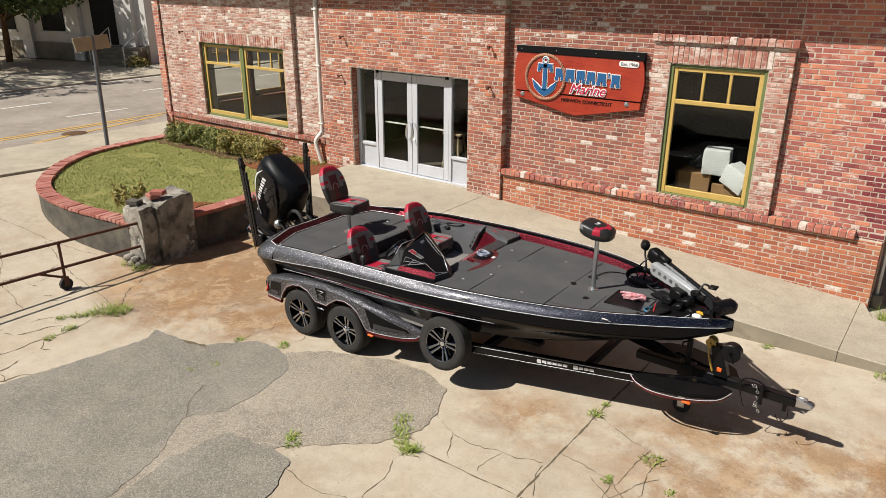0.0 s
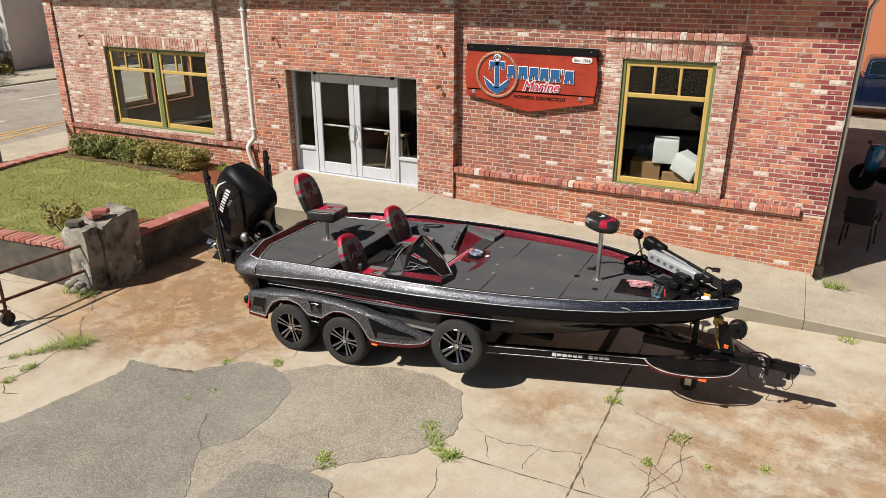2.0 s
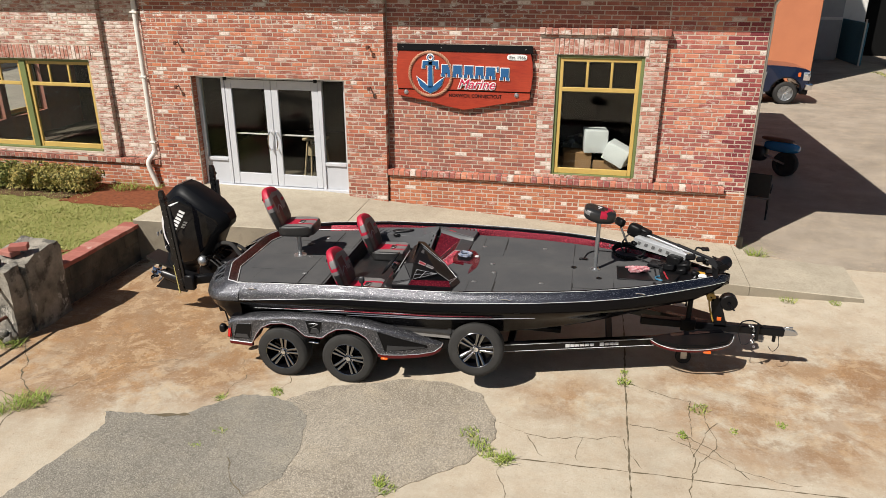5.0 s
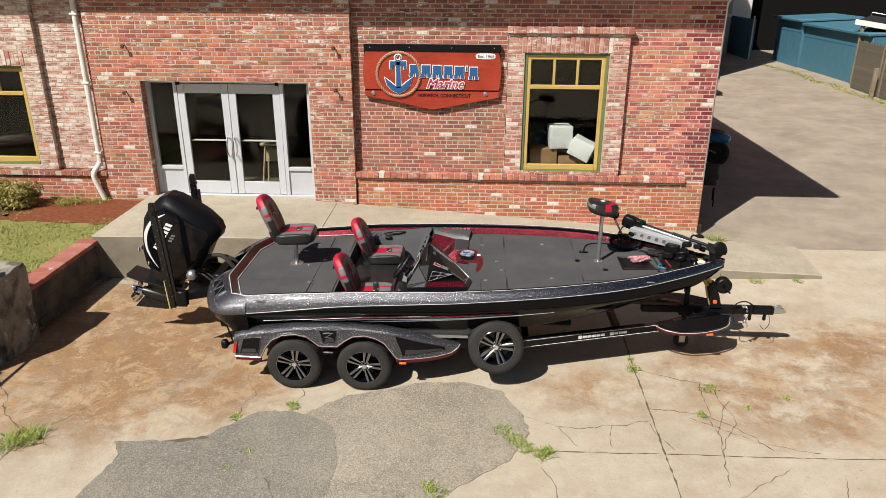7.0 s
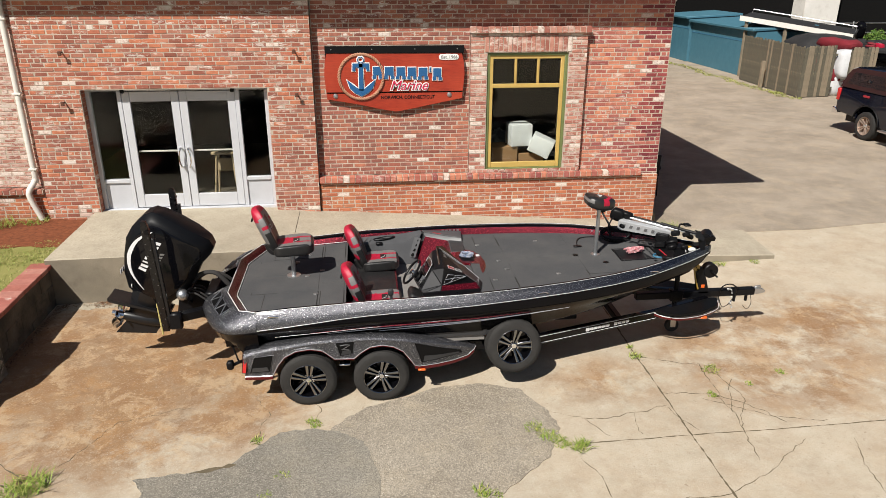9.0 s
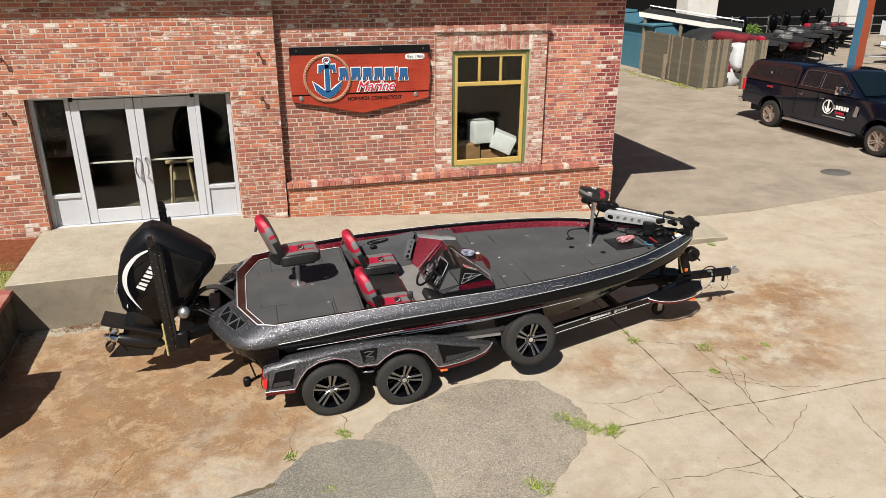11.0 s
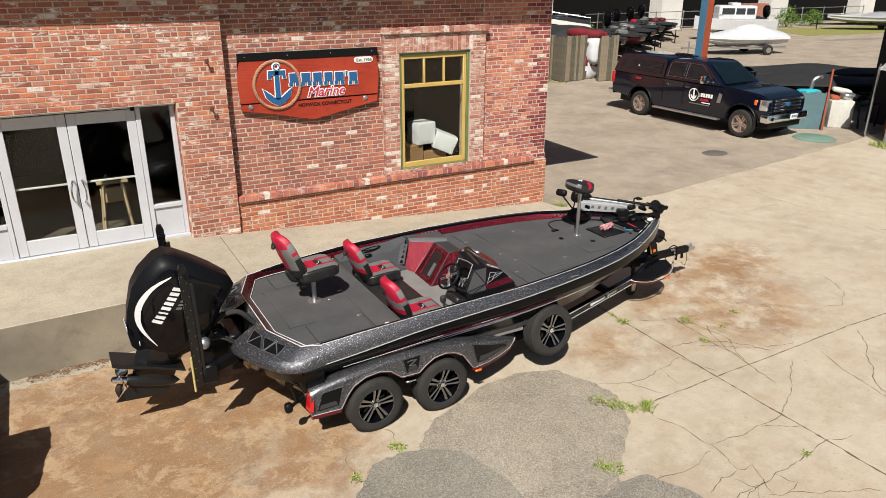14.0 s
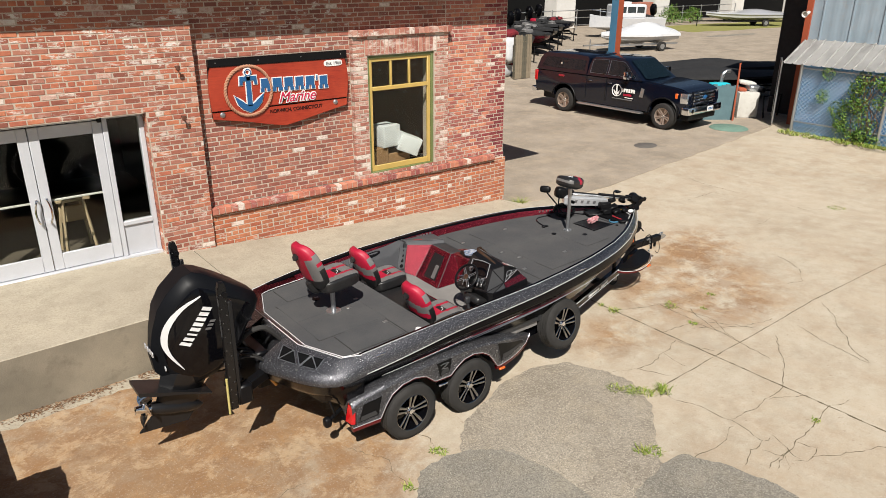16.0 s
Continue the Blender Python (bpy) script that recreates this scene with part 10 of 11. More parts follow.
M_tin = worn("grey_blue_tin", (0.36, 0.44, 0.50), (0.28, 0.36, 0.42), 0.55, 0.1, scale=1.5, grain=40, bump=0.08, dirt=(0.36, 0.31, 0.26), amount=0.35)
M_tin_roof = worn("weathered_tin_roof", (0.64, 0.63, 0.61), (0.52, 0.51, 0.49), 0.5, 0.2, scale=2, grain=40, bump=0.08)
M_oxide = worn("red_oxide_steel", (0.40, 0.085, 0.035), (0.32, 0.07, 0.03), 0.6, scale=3, grain=40, bump=0.1)
M_steelblue = worn("blue_steel", (0.045, 0.16, 0.27), (0.06, 0.19, 0.31), 0.55, scale=3, grain=40, bump=0.1)
M_stucco_or = worn("orange_stucco", (0.56, 0.21, 0.105), (0.50, 0.185, 0.095), 0.9, scale=1.2, grain=70, bump=0.3, spec=0.2)
M_greywall = worn("grey_render", (0.42, 0.42, 0.41), (0.34, 0.34, 0.33), 0.85, scale=1, grain=50, bump=0.2)
M_whitewall = worn("white_render", (0.74, 0.72, 0.68), (0.62, 0.60, 0.56), 0.85, scale=0.8, grain=40, bump=0.15, dirt=(0.4, 0.37, 0.32), amount=0.4)
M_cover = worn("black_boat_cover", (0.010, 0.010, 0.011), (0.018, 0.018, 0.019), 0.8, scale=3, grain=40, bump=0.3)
M_wrap = worn("white_shrink_wrap", (0.66, 0.67, 0.68), (0.58, 0.59, 0.61), 0.3, scale=3, grain=20, bump=0.15)
M_maroon = worn("maroon_cover", (0.22, 0.012, 0.022), (0.15, 0.01, 0.016), 0.8, scale=3, grain=40, bump=0.3)
M_tankw = worn("white_tank", (0.66, 0.65, 0.60), (0.54, 0.52, 0.47), 0.6, scale=4, grain=40, bump=0.1, dirt=(0.3, 0.24, 0.17), amount=0.5)
M_greyteal = worn("grey_teal_plank", (0.11, 0.19, 0.21), (0.085, 0.15, 0.17), 0.7, scale=4, grain=40, bump=0.2)
Z_B = 0.09


def plank_fence(name, label, a, b, h, board_w=0.14, pale=0.12):
    a, b = Vector((*a, 0)), Vector((*b, 0))
    f = thing(name, label, "fence", Matrix.Translation((a.x, a.y, Z_B)))
    t = (b - a).normalized()
    ang = math.degrees(math.atan2(t.y, t.x))
    n = int((b - a).length / board_w)
    meshes = []
    for v in range(4):
        bm = B()
        hh = h + (-0.04, 0.0, 0.03, 0.015)[v]
        prism(bm, [(-board_w * 0.47, 0.03), (board_w * 0.47, 0.03), (board_w * 0.47, hh - 0.05), (board_w * 0.3, hh), (-board_w * 0.3, hh), (-board_w * 0.47, hh - 0.05)], -0.011, 0.011, "y")
        me = bpy.data.meshes.new("board")
        bm.to_mesh(me)
        bm.free()
        me.materials.append(M_palewood if v == 3 else M_oldwood)
        meshes.append(me)
    for i in range(n):
        p = t * ((i + 0.5) * board_w)
        v = 3 if rnd.random() < pale else rnd.randrange(3)
        ob = part("board", meshes[v], M_oldwood, f)
        ob.matrix_basis = pose(p.x, p.y, 0, 0, rnd.uniform(-0.6, 0.6), ang + rnd.uniform(-2, 2))
    L = (b - a).length
    for z in (0.35, h - 0.35):
        bm = B()
        box(bm, (0, 0.012, z - 0.045), (L, 0.06, z + 0.045), 0.005, pose(0, 0, 0, 0, 0, ang))
        part("rail", bm, M_oldwood, f)
    for k_ in range(int(L / 2.4) + 1):
        p = t * min(L - 0.05, k_ * 2.4 + 0.05)
        bm = B()
        box(bm, (-0.05, 0.06, 0), (0.05, 0.16, h - 0.1), 0.006, Matrix.Translation(p) @ pose(0, 0, 0, 0, 0, ang))
        part("post", bm, M_oldwood, f)
    return f


plank_fence("plank_fence", "weathered dark plank fence with bare wood showing", (11.35, 31.0), (11.1, 25.8), 2.0, pale=0.08)
plank_fence("plank_fence", "weathered dark plank fence with bare wood showing", (11.1, 25.8), (12.62, 25.95), 2.0, pale=0.3)
plank_fence("plank_fence", "short weathered plank fence panel with peeling paint", (12.75, 25.25), (13.75, 25.2), 2.0, pale=0.5)
bm = B()
box(bm, (10.85, 28.3, Z_B), (10.99, 28.44, 1.25), 0.01, None)
tagged(part("short_post", bm, M_palewood), "bare grey wooden post leaning by the fence", "post")
bm = B()
blades(bm, 10.9, 27.0, 0.1, 300, 0.3, 0.05, 0.9, 0.012)
for i in range(26):
    blades(bm, 10.75 + rnd.uniform(-0.2, 0.15), 25.6 + i * 0.52, 0.1, 60, 0.28, 0.055, 0.9, 0.014)
tagged(part("verge_grass", bm, M_grass, smooth=False), "strip of rough grass along the fences", "grass", kind="stuff")

bm = B()
for i in range(26):
    blades(bm, 11.72 - rnd.uniform(0, 0.32), 11.5 - i * 0.26, 0.1, 70, 0.24, rnd.uniform(0.04, 0.10), 1.0, 0.012)
tagged(part("shed_grass", bm, M_weed, smooth=False), "low green grass along the foot of the mesh fence", "grass", kind="stuff")

# teal storage boxes
for y0, y1, h, x in ((31.2, 38.0, 2.15, 12.0), (38.1, 41.5, 2.3, 11.9)):
    s = thing("storage_box", "teal painted plywood storage box with a lid", "storage box", (x, y0, Z_B), "teal boxes")
    bm = B()
    box(bm, (0, 0, 0), (3.0, y1 - y0, h), 0.01)
    part("body", bm, M_teal, s)
    bm = B()
    box(bm, (-0.12, -0.05, h), (3.1, y1 - y0 + 0.05, h + 0.12), 0.02, pose(0, 0, 0, 0, -3, 0))
    part("lid", bm, M_teal, s)
    bm = B()
    box(bm, (-0.012, 0.02, h - 0.55), (-0.002, y1 - y0 - 0.02, h - 0.5), 0)
    part("seam", bm, M_steelblue, s)
gate2 = thing("yard_gate", "dark blue yard gate in the shade", "gate", (10.6, 41.4, Z_B))
bm = B()
box(bm, (-0.05, 0, 0), (0.05, 4, 2.2))
part("panel", bm, M_teal, gate2)
bm = B()
tube(bm, [(-0.08, 0, 0), (-0.08, 0, 2.4)], 0.05, 8)
part("post", bm, M_steel, gate2)
ro = thing("lean_to_roof", "dark lean-to roof with a white fascia over stored things", "roof", (11.6, 32.2, Z_B))
bm = B()
rows = [[(0.0, 0.0, 2.62), (0.0, 0.0, 2.74), (1.6, 1.9, 2.86), (1.6, 1.9, 2.74)], [(3.65, -3.2, 2.0), (3.65, -3.2, 2.12), (5.2, -1.3, 2.24), (5.2, -1.3, 2.12)]]
quad_loft(bm, rows, True, True)
bmesh.ops.recalc_face_normals(bm, faces=bm.faces[:])
part("roof_sheet", bm, M_cover, ro, "dark felt roof sheet")
bm = B()
quad_loft(bm, [[(-0.03, -0.03, 2.58), (-0.03, -0.03, 2.80), (0.0, 0.01, 2.80), (0.0, 0.01, 2.58)], [(3.62, -3.23, 1.96), (3.62, -3.23, 2.18), (3.65, -3.19, 2.18), (3.65, -3.19, 1.96)]], True, True)
bmesh.ops.recalc_face_normals(bm, faces=bm.faces[:])
part("fascia", bm, M_white, ro, "white painted fascia board")
bm = B()
tube(bm, [(0.9, 0.6, 2.9), (0.92, 0.58, 3.05), (4.3, -2.4, 2.45), (4.3, -2.4, 2.2)], 0.02, 6)
part("roof_rail", bm, M_steel, ro)
for f in (0.06, 0.42, 0.72, 0.97):
    bm = B()
    x, y = 3.65 * f + 0.08, -3.2 * f + 0.08
    box(bm, (x - 0.06, y - 0.06, 0), (x + 0.06, y + 0.06, 2.62 - 0.62 * f))
    part("post", bm, M_palewood, ro)
for x, y, z, s, m, lab, cat in ((12.9, 27.6, 0.9, (0.9, 1.6, 0.5), M_maroon, "maroon tarpaulin heap behind the fence", "tarpaulin"), (13.0, 26.5, 0.55, (0.5, 0.5, 0.75), M_wrap, "white plastic sack behind the fence", "sack"), (13.1, 26.2, 1.35, (0.5, 0.55, 0.6), M_wrap, "white plastic sack behind the fence", "sack"), (14.2, 29.5, 0.8, (1.5, 1.2, 1.1), M_cover, "dark covered load under the lean-to", "load"), (13.2, 26.9, 2.05, (0.4, 1.2, 0.22), M_maroon, "maroon cover on top of stored things", "cover")):
    bm = B()
    pillow(bm, s[0], s[1], s[2], None, 0.55, 20, 12, shape=lambda p: p + Vector((noise.noise(p * 3), noise.noise(p * 3 + Vector((5, 0, 0))), noise.noise(p * 3 + Vector((0, 5, 0))))) * 0.1)
    ob = tagged(part(cat.replace(" ", "_"), bm, m), lab, cat, "things stored behind the fence")
    ob.location = (x, y, max(z, s[2]) + Z_B - 0.05 if z < 1.3 else z)

# two-tone steel column
col = thing("steel_column", "tall steel column painted blue and red oxide", "column", (13.1, 19.8, Z_B))
bm = B()
box(bm, (-0.16, -0.12, 0), (0.16, -0.09, 8), 0)
box(bm, (-0.02, -0.09, 0), (0.02, 0.09, 8), 0)
part("front_flange", bm, M_oxide, col)
bm = B()
box(bm, (-0.16, 0.09, 0), (0.16, 0.16, 8), 0)
box(bm, (-0.19, -0.12, 0), (-0.165, 0.2, 8), 0)
part("rear_flange", bm, M_steelblue, col)


def yard_boat(name, label, m, length, hullm, coverm, motor=True, wrap=False, gear=None):
    """A covered boat on a trailer; bow along local +x."""
    t = thing(name, label, "boat", m)
    L = length / 2
    bm = B()
    rows = []
    for i in range(13):
        f = -1 + 2 * i / 12
        w = 1.0 * (1 - max(0, f) ** 2.6) ** 0.6 + 0.02
        zk = 0.55 + 0.45 * max(0, f) ** 3
        rows.append([(f * L, -w, 1.12 + 0.12 * max(0, f)), (f * L, -w * 0.86, 0.78 + 0.25 * max(0, f) ** 2), (f * L, 0, zk), (f * L, w * 0.86, 0.78 + 0.25 * max(0, f) ** 2), (f * L, w, 1.12 + 0.12 * max(0, f))])
    quad_loft(bm, rows, False)
    bmesh.ops.recalc_face_normals(bm, faces=bm.faces[:])
    part("hull", bm, hullm, t)
    bm = B()
    rows = []
    for i in range(13):
        f = -1 + 2 * i / 12
        w = 1.03 * (1 - max(0, f) ** 2.6) ** 0.6 + 0.03
        h = (0.72 if wrap else (0.10 if gear else 0.34)) * math.exp(-((f + 0.25) / (0.75 if wrap else 0.55)) ** 2)
        z0 = 1.0 if wrap else 1.06
        rows.append([(f * L * 1.01, -w, z0 + 0.12 * max(0, f)), (f * L, -w * 0.98, 1.16 + 0.12 * max(0, f)), (f * L, -w * 0.5, 1.18 + h * 0.7 + 0.1 * max(0, f)), (f * L, 0, 1.2 + h + 0.1 * max(0, f)), (f * L, w * 0.5, 1.18 + h * 0.7 + 0.1 * max(0, f)), (f * L, w * 0.98, 1.16 + 0.12 * max(0, f)), (f * L * 1.01, w, z0 + 0.12 * max(0, f))])
    quad_loft(bm, rows, False)
    bmesh.ops.recalc_face_normals(bm, faces=bm.faces[:])
    part("cover", bm, coverm, t)
    if gear:
        for i in range(7):
            bm = B()
            u, v = gear.uniform(-0.7, 0.45) * L, gear.uniform(-0.6, 0.6)
            if i < 4:
                box(bm, (-0.22, -0.22, 0.0), (0.22, 0.22, 0.12), 0.04, pose(u, v, 1.24, 0, 0, gear.uniform(-60, 60)))
                box(bm, (-0.20, -0.19, 0.12), (0.20, 0.19, 0.22), 0.04, pose(u, v, 1.24, 0, 8, gear.uniform(-60, 60)))
                part("seat", bm, gear.choice((M_cover, M_seat_grey, M_cover, M_maroon)), t)
            else:
                pillow(bm, gear.uniform(0.2, 0.4), gear.uniform(0.12, 0.25), 0.16, pose(u, v, 1.30, 0, 0, gear.uniform(0, 90)), 0.6, 12, 8)
                part("gear_bag", bm, gear.choice((M_cover, M_seat_red, M_wrap, M_cover, M_seat_grey)), t)
    if motor:
        bm = B()
        pillow(bm, 0.34, 0.25, 0.46, pose(-L - 0.35, 0, 1.78, 0, 22, 0), 0.6, 16, 10)
        box(bm, (-L - 0.5, -0.08, 0.7), (-L - 0.22, 0.08, 1.4), 0.03)
        part("outboard", bm, M_hull, t)
    bm = B()
    for s in (-1, 1):
        box(bm, (-L, s * 0.8 - 0.04, 0.42), (L * 0.4, s * 0.8 + 0.04, 0.54))
        tube(bm, [(L * 0.4, s * 0.8, 0.48), (L + 0.6, 0, 0.48)], 0.05, 6)
    box(bm, (L + 0.5, -0.05, 0.43), (L + 1.3, 0.05, 0.53))
    cyl(bm, (L + 0.8, 0, 0), (L + 0.8, 0, 0.9), 0.04, n=8)
    for u in (-L * 0.6, 0.0, L * 0.4):
        box(bm, (u - 0.05, -0.8, 0.44), (u + 0.05, 0.8, 0.6))
    part("trailer_frame", bm, M_black if not wrap else M_steel, t)
    for s in (-1, 1):
        bm = B()
        cyl(bm, (-L * 0.45, s * 0.95, 0.32), (-L * 0.45, s * 1.15, 0.32), 0.32, n=20)
        wl = part("wheel", bm, M_rubber, t)
        bm = B()
        cyl(bm, (-L * 0.45, s * 1.151, 0.32), (-L * 0.45, s * 1.16, 0.32), 0.18, n=16)
        part("rim", bm, M_steel, wl)
    return t


yard_boat("wrapped_boat", "white shrink-wrapped boat on a trailer in the yard", pose(28.3, 30.35, Z_B, 0, 0, 168) @ Matrix.Diagonal((1, 1, 0.9, 1)), 5.6, M_wrap, M_wrap, False, True)
r = random.Random(9)
row_boats = [(19.5, 33.0, 250, M_hull, M_cover), (22.3, 34.2, 246, M_flake_red, M_cover), (25.2, 36.4, 248, M_hull, M_cover), (28.2, 38.5, 244, M_hull, M_cover), (31.4, 40.5, 246, M_flake, M_cover)]
for x, y, a, hm, cm in row_boats:
    yard_boat("covered_boat", "dark bass boat with seats and gear on its trailer", pose(x, y, Z_B, 0, 0, a), 6.0, hm, cm, gear=None if cm is M_wrap else r)
yard_boat("covered_boat", "small boat under a black cover at the yard's edge", pose(39.0, 38.0, Z_B, 0, 0, 200), 5.0, M_flake, M_cover)
yard_boat("pontoon_boat", "white and silver boat on a trailer on the grass", pose(54.5, 38.2, Z_B, 0, 0, 150), 7.5, M_wrap, M_silver, False)
yard_boat("black_boat", "black boat under a dark cover beside the shed", pose(16.2, 16.6, Z_B, 0, 0, -36) @ Matrix.Diagonal((1, 1, 0.8, 1)), 6.4, M_hull, M_cover, False)
yard_boat("black_boat", "black boat under a dark cover beside the shed", pose(19.0, 18.2, Z_B, 0, 0, -36) @ Matrix.Diagonal((1, 1, 0.8, 1)), 6.4, M_hull, M_cover, False)
pilot = thing("cabin_boat", "white cabin boat with dark windows in the yard", "boat", pose(35.6, 37.0, 0.72, 0, 0, 150) @ Matrix.Scale(0.72, 4))
bm = B()
rows = []
for i in range(11):
    f = -1 + 2 * i / 10
    w = 1.3 * (1 - max(0, f) ** 2.4) ** 0.6 + 0.02
    rows.append([(f * 4, -w, 1.1 + 0.35 * max(0, f) ** 2), (f * 4, -w * 0.8, 0.2), (f * 4, 0, -0.2 + 0.5 * max(0, f) ** 3), (f * 4, w * 0.8, 0.2), (f * 4, w, 1.1 + 0.35 * max(0, f) ** 2), (f * 4, 0, 1.15 + 0.35 * max(0, f) ** 2)])
quad_loft(bm, rows, True, True)
bmesh.ops.recalc_face_normals(bm, faces=bm.faces[:])
part("hull", bm, M_wrap, pilot)
bm = B()
box(bm, (-1.9, -0.9, 1.1), (1.9, 0.9, 2.5), 0.22, seg=3)
part("cabin", bm, M_wrap, pilot)
for x0, x1 in ((-1.65, -0.85), (-0.7, 0.2), (0.35, 1.6)):
    for s in (-1, 1):
        bm = B()
        box(bm, (x0, s * 0.9 - 0.015, 1.65), (x1, s * 0.9 + 0.015, 2.25), 0.01)
        part("window", bm, M_truck_glass, pilot)
bm = B()
for s in (-1, 1):
    tube(bm, [(1.5, s * 1.0, 1.6), (3.4, s * 0.5, 1.9), (3.9, 0, 1.95)], 0.03, 6)
part("bow_rail", bm, M_chrome, pilot)
bm = B()
box(bm, (-0.3, -0.6, 2.5), (0.6, 0.6, 2.75), 0.05)
part("roof_box", bm, M_wrap, pilot)
bm = B()
box(bm, (-2.2, -0.9, -0.85), (1.7, 0.9, 0.0))
part("cradle", bm, M_black, pilot)

# far garage with pale piers; near-black wall and fascia stand for bay shade
gar = thing("garage_building", "long open-fronted garage with pale concrete piers, bay shade painted near-black", "building", (20, 46.5, Z_B))
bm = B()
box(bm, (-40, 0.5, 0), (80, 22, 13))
part("wall", bm, M_deep_shade, gar)
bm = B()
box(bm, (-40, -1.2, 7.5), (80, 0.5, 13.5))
part("fascia", bm, M_deep_shade, gar)
for i in range(9):
    bm = B()
    box(bm, (-38.3 + i * 13.8, -1.0, 0), (-35.85 + i * 13.8, 0.45, 7.5), 0.03)
    part("pier", bm, M_whitewall, gar)
chain = thing("chain_fence", "low galvanised rail fence in front of the garage", "fence", (14, 44.6, Z_B))
for z in (0.4, 1.0, 1.6):
    bm = B()
    tube(bm, [(0, 0, z), (48, -1, z)], 0.03, 6)
    part("rail", bm, M_steel, chain)
for i in range(17):
    bm = B()
    cyl(bm, (i * 3, -i * 0.0625, 0), (i * 3, -i * 0.0625, 1.7), 0.04, n=8)
    part("post", bm, M_steel, chain)
r = random.Random(12)
for x, y, s in ((23.5, 44.0, 1.0), (27.6, 44.1, 0.9), (50.5, 43.4, 1.4), (54, 43.4, 1.2)):
    sh = thing("yard_shrub", "loose green shrub in front of the garage", "shrub", (x, y, Z_B), "yard shrubs")
    bm = B()
    for k_ in range(7):
        a = r.uniform(0, 6.28)
        tube(bm, [(0, 0, 0), (0.2 * s * math.cos(a), 0.2 * s * math.sin(a), 0.4 * s), (0.5 * s * math.cos(a), 0.5 * s * math.sin(a), 0.9 * s)], [0.03, 0.02, 0.01], 5)
    part("stems", bm, M_soil, sh)
    bm = B()
    leafy(bm, (0, 0, 0.2), (0.9 * s, 0.8 * s, 1.1 * s), 900, 0.09, r)
    part("leaves", bm, M_vine, sh)
sheet("grass_strip", [(44, 36.5), (75, 33), (80, 39), (46, 42.6)], 0.03, M_lawn, "far strip of green grass behind the yard", "grass", amp=0.3, step=2)
bm = B()
box(bm, (45.0, 43.2, Z_B), (47.4, 44.2, 2.2), 0.03)
tagged(part("brick_pier", bm, M_brick_red), "low red brick pier by the garage", "pier")
sheet("yard_puddle", [(41, 33.0), (47, 32.2), (47.5, 33.2), (42, 33.8)], 0.016, M_asphalt_dark, "dark wet patch on the far yard", "puddle", amp=0.2, step=0.6)

# orange building and what stands right of it
bld = thing("orange_building", "orange stucco building with a white downpipe", "building", (6.0, 33.2, Z_B))
bm = B()
box(bm, (-24, 0, 0), (0, 9, 13), 0.02)
part("wall", bm, M_stucco_or, bld)
bm = B()
tube(bm, [(-2.35, -0.1, 9), (-2.35, -0.1, 1.75), (-2.5, -0.16, 1.55), (-2.66, -0.2, 1.5)], 0.1, 8)
part("downpipe", bm, M_white, bld)
gb = thing("grey_building", "plain grey rendered building in the shade", "building", (4.5, 44.0, Z_B))
bm = B()
box(bm, (0, 0, 0), (5.6, 8, 8), 0.02)
part("wall", bm, M_greywall, gb)
bm = B()
box(bm, (1.0, -0.06, 2.2), (5.6, -0.01, 2.35))
part("ledge", bm, M_whitewall, gb)
bm = B()
box(bm, (3.6, -0.25, 3.6), (4.0, -0.01, 4.0), 0.03)
part("wall_lamp", bm, M_black, gb)

# scooter and chair in the shade of the brick wall
bike = thing("scooter", "blue scooter with a brown saddle parked in the shade", "scooter", pose(0.82, 17.5, Z_B, 8, 0, 143))
for x in (-0.68, 0.68):
    bm = B()
    spin(bm, [(0.20, -0.05), (0.27, -0.06), (0.31, -0.03), (0.31, 0.03), (0.27, 0.06), (0.20, 0.05), (0.20, -0.05)], pose(x, 0, 0.31, 90, 0, 0), 24)
    spin(bm, [(0.0, -0.03), (0.2, -0.02), (0.2, 0.02), (0.0, 0.03)], pose(x, 0, 0.31, 90, 0, 0), 16)
    part("wheel", bm, M_rubber, bike)
for nm, c_, s, m in (("footwell", (0.16, 0, 0.42), (0.30, 0.16, 0.12), M_seat_black), ("seat", (-0.38, 0, 0.86), (0.40, 0.13, 0.06), worn("brown_saddle", (0.13, 0.065, 0.045), (0.09, 0.045, 0.03), 0.5)), ("tail", (-0.52, 0, 0.70), (0.44, 0.14, 0.13), plain("bike_blue", (0.02, 0.16, 0.36), 0.2, coat=0.6)), ("fairing", (0.54, 0, 0.78), (0.13, 0.21, 0.32), plain("bike_teal", (0.03, 0.2, 0.36), 0.2, coat=0.6)), ("engine", (0.08, 0, 0.46), (0.28, 0.17, 0.2), M_lower)):
    bm = B()
    pillow(bm, *s, Matrix.Translation(c_), 0.65, 18, 10)
    part(nm, bm, m, bike)
bm = B()
for s in (-1, 1):
    tube(bm, [(0.68, s * 0.09, 0.31), (0.52, s * 0.09, 0.9)], 0.025, 8)
    tube(bm, [(-0.68, s * 0.08, 0.31), (-0.1, s * 0.09, 0.45)], 0.025, 8)
part("fork", bm, M_steel, bike)
bm = B()
tube(bm, spline([(0.42, -0.36, 0.98), (0.5, -0.15, 1.0), (0.52, 0, 0.96), (0.5, 0.15, 1.0), (0.42, 0.36, 0.98)], 5), 0.014, 6)
for s in (-1, 1):
    tube(bm, [(0.46, s * 0.28, 0.98), (0.52, s * 0.32, 1.12)], 0.008, 5)
    pillow(bm, 0.02, 0.07, 0.04, Matrix.Translation((0.53, s * 0.34, 1.14)), 0.7, 12, 8)
part("handlebar", bm, M_black, bike)
chair = thing("garden_chair", "black metal garden chair in the shade", "chair", pose(0.06, 13.75, Z_B, 0, 0, 165))
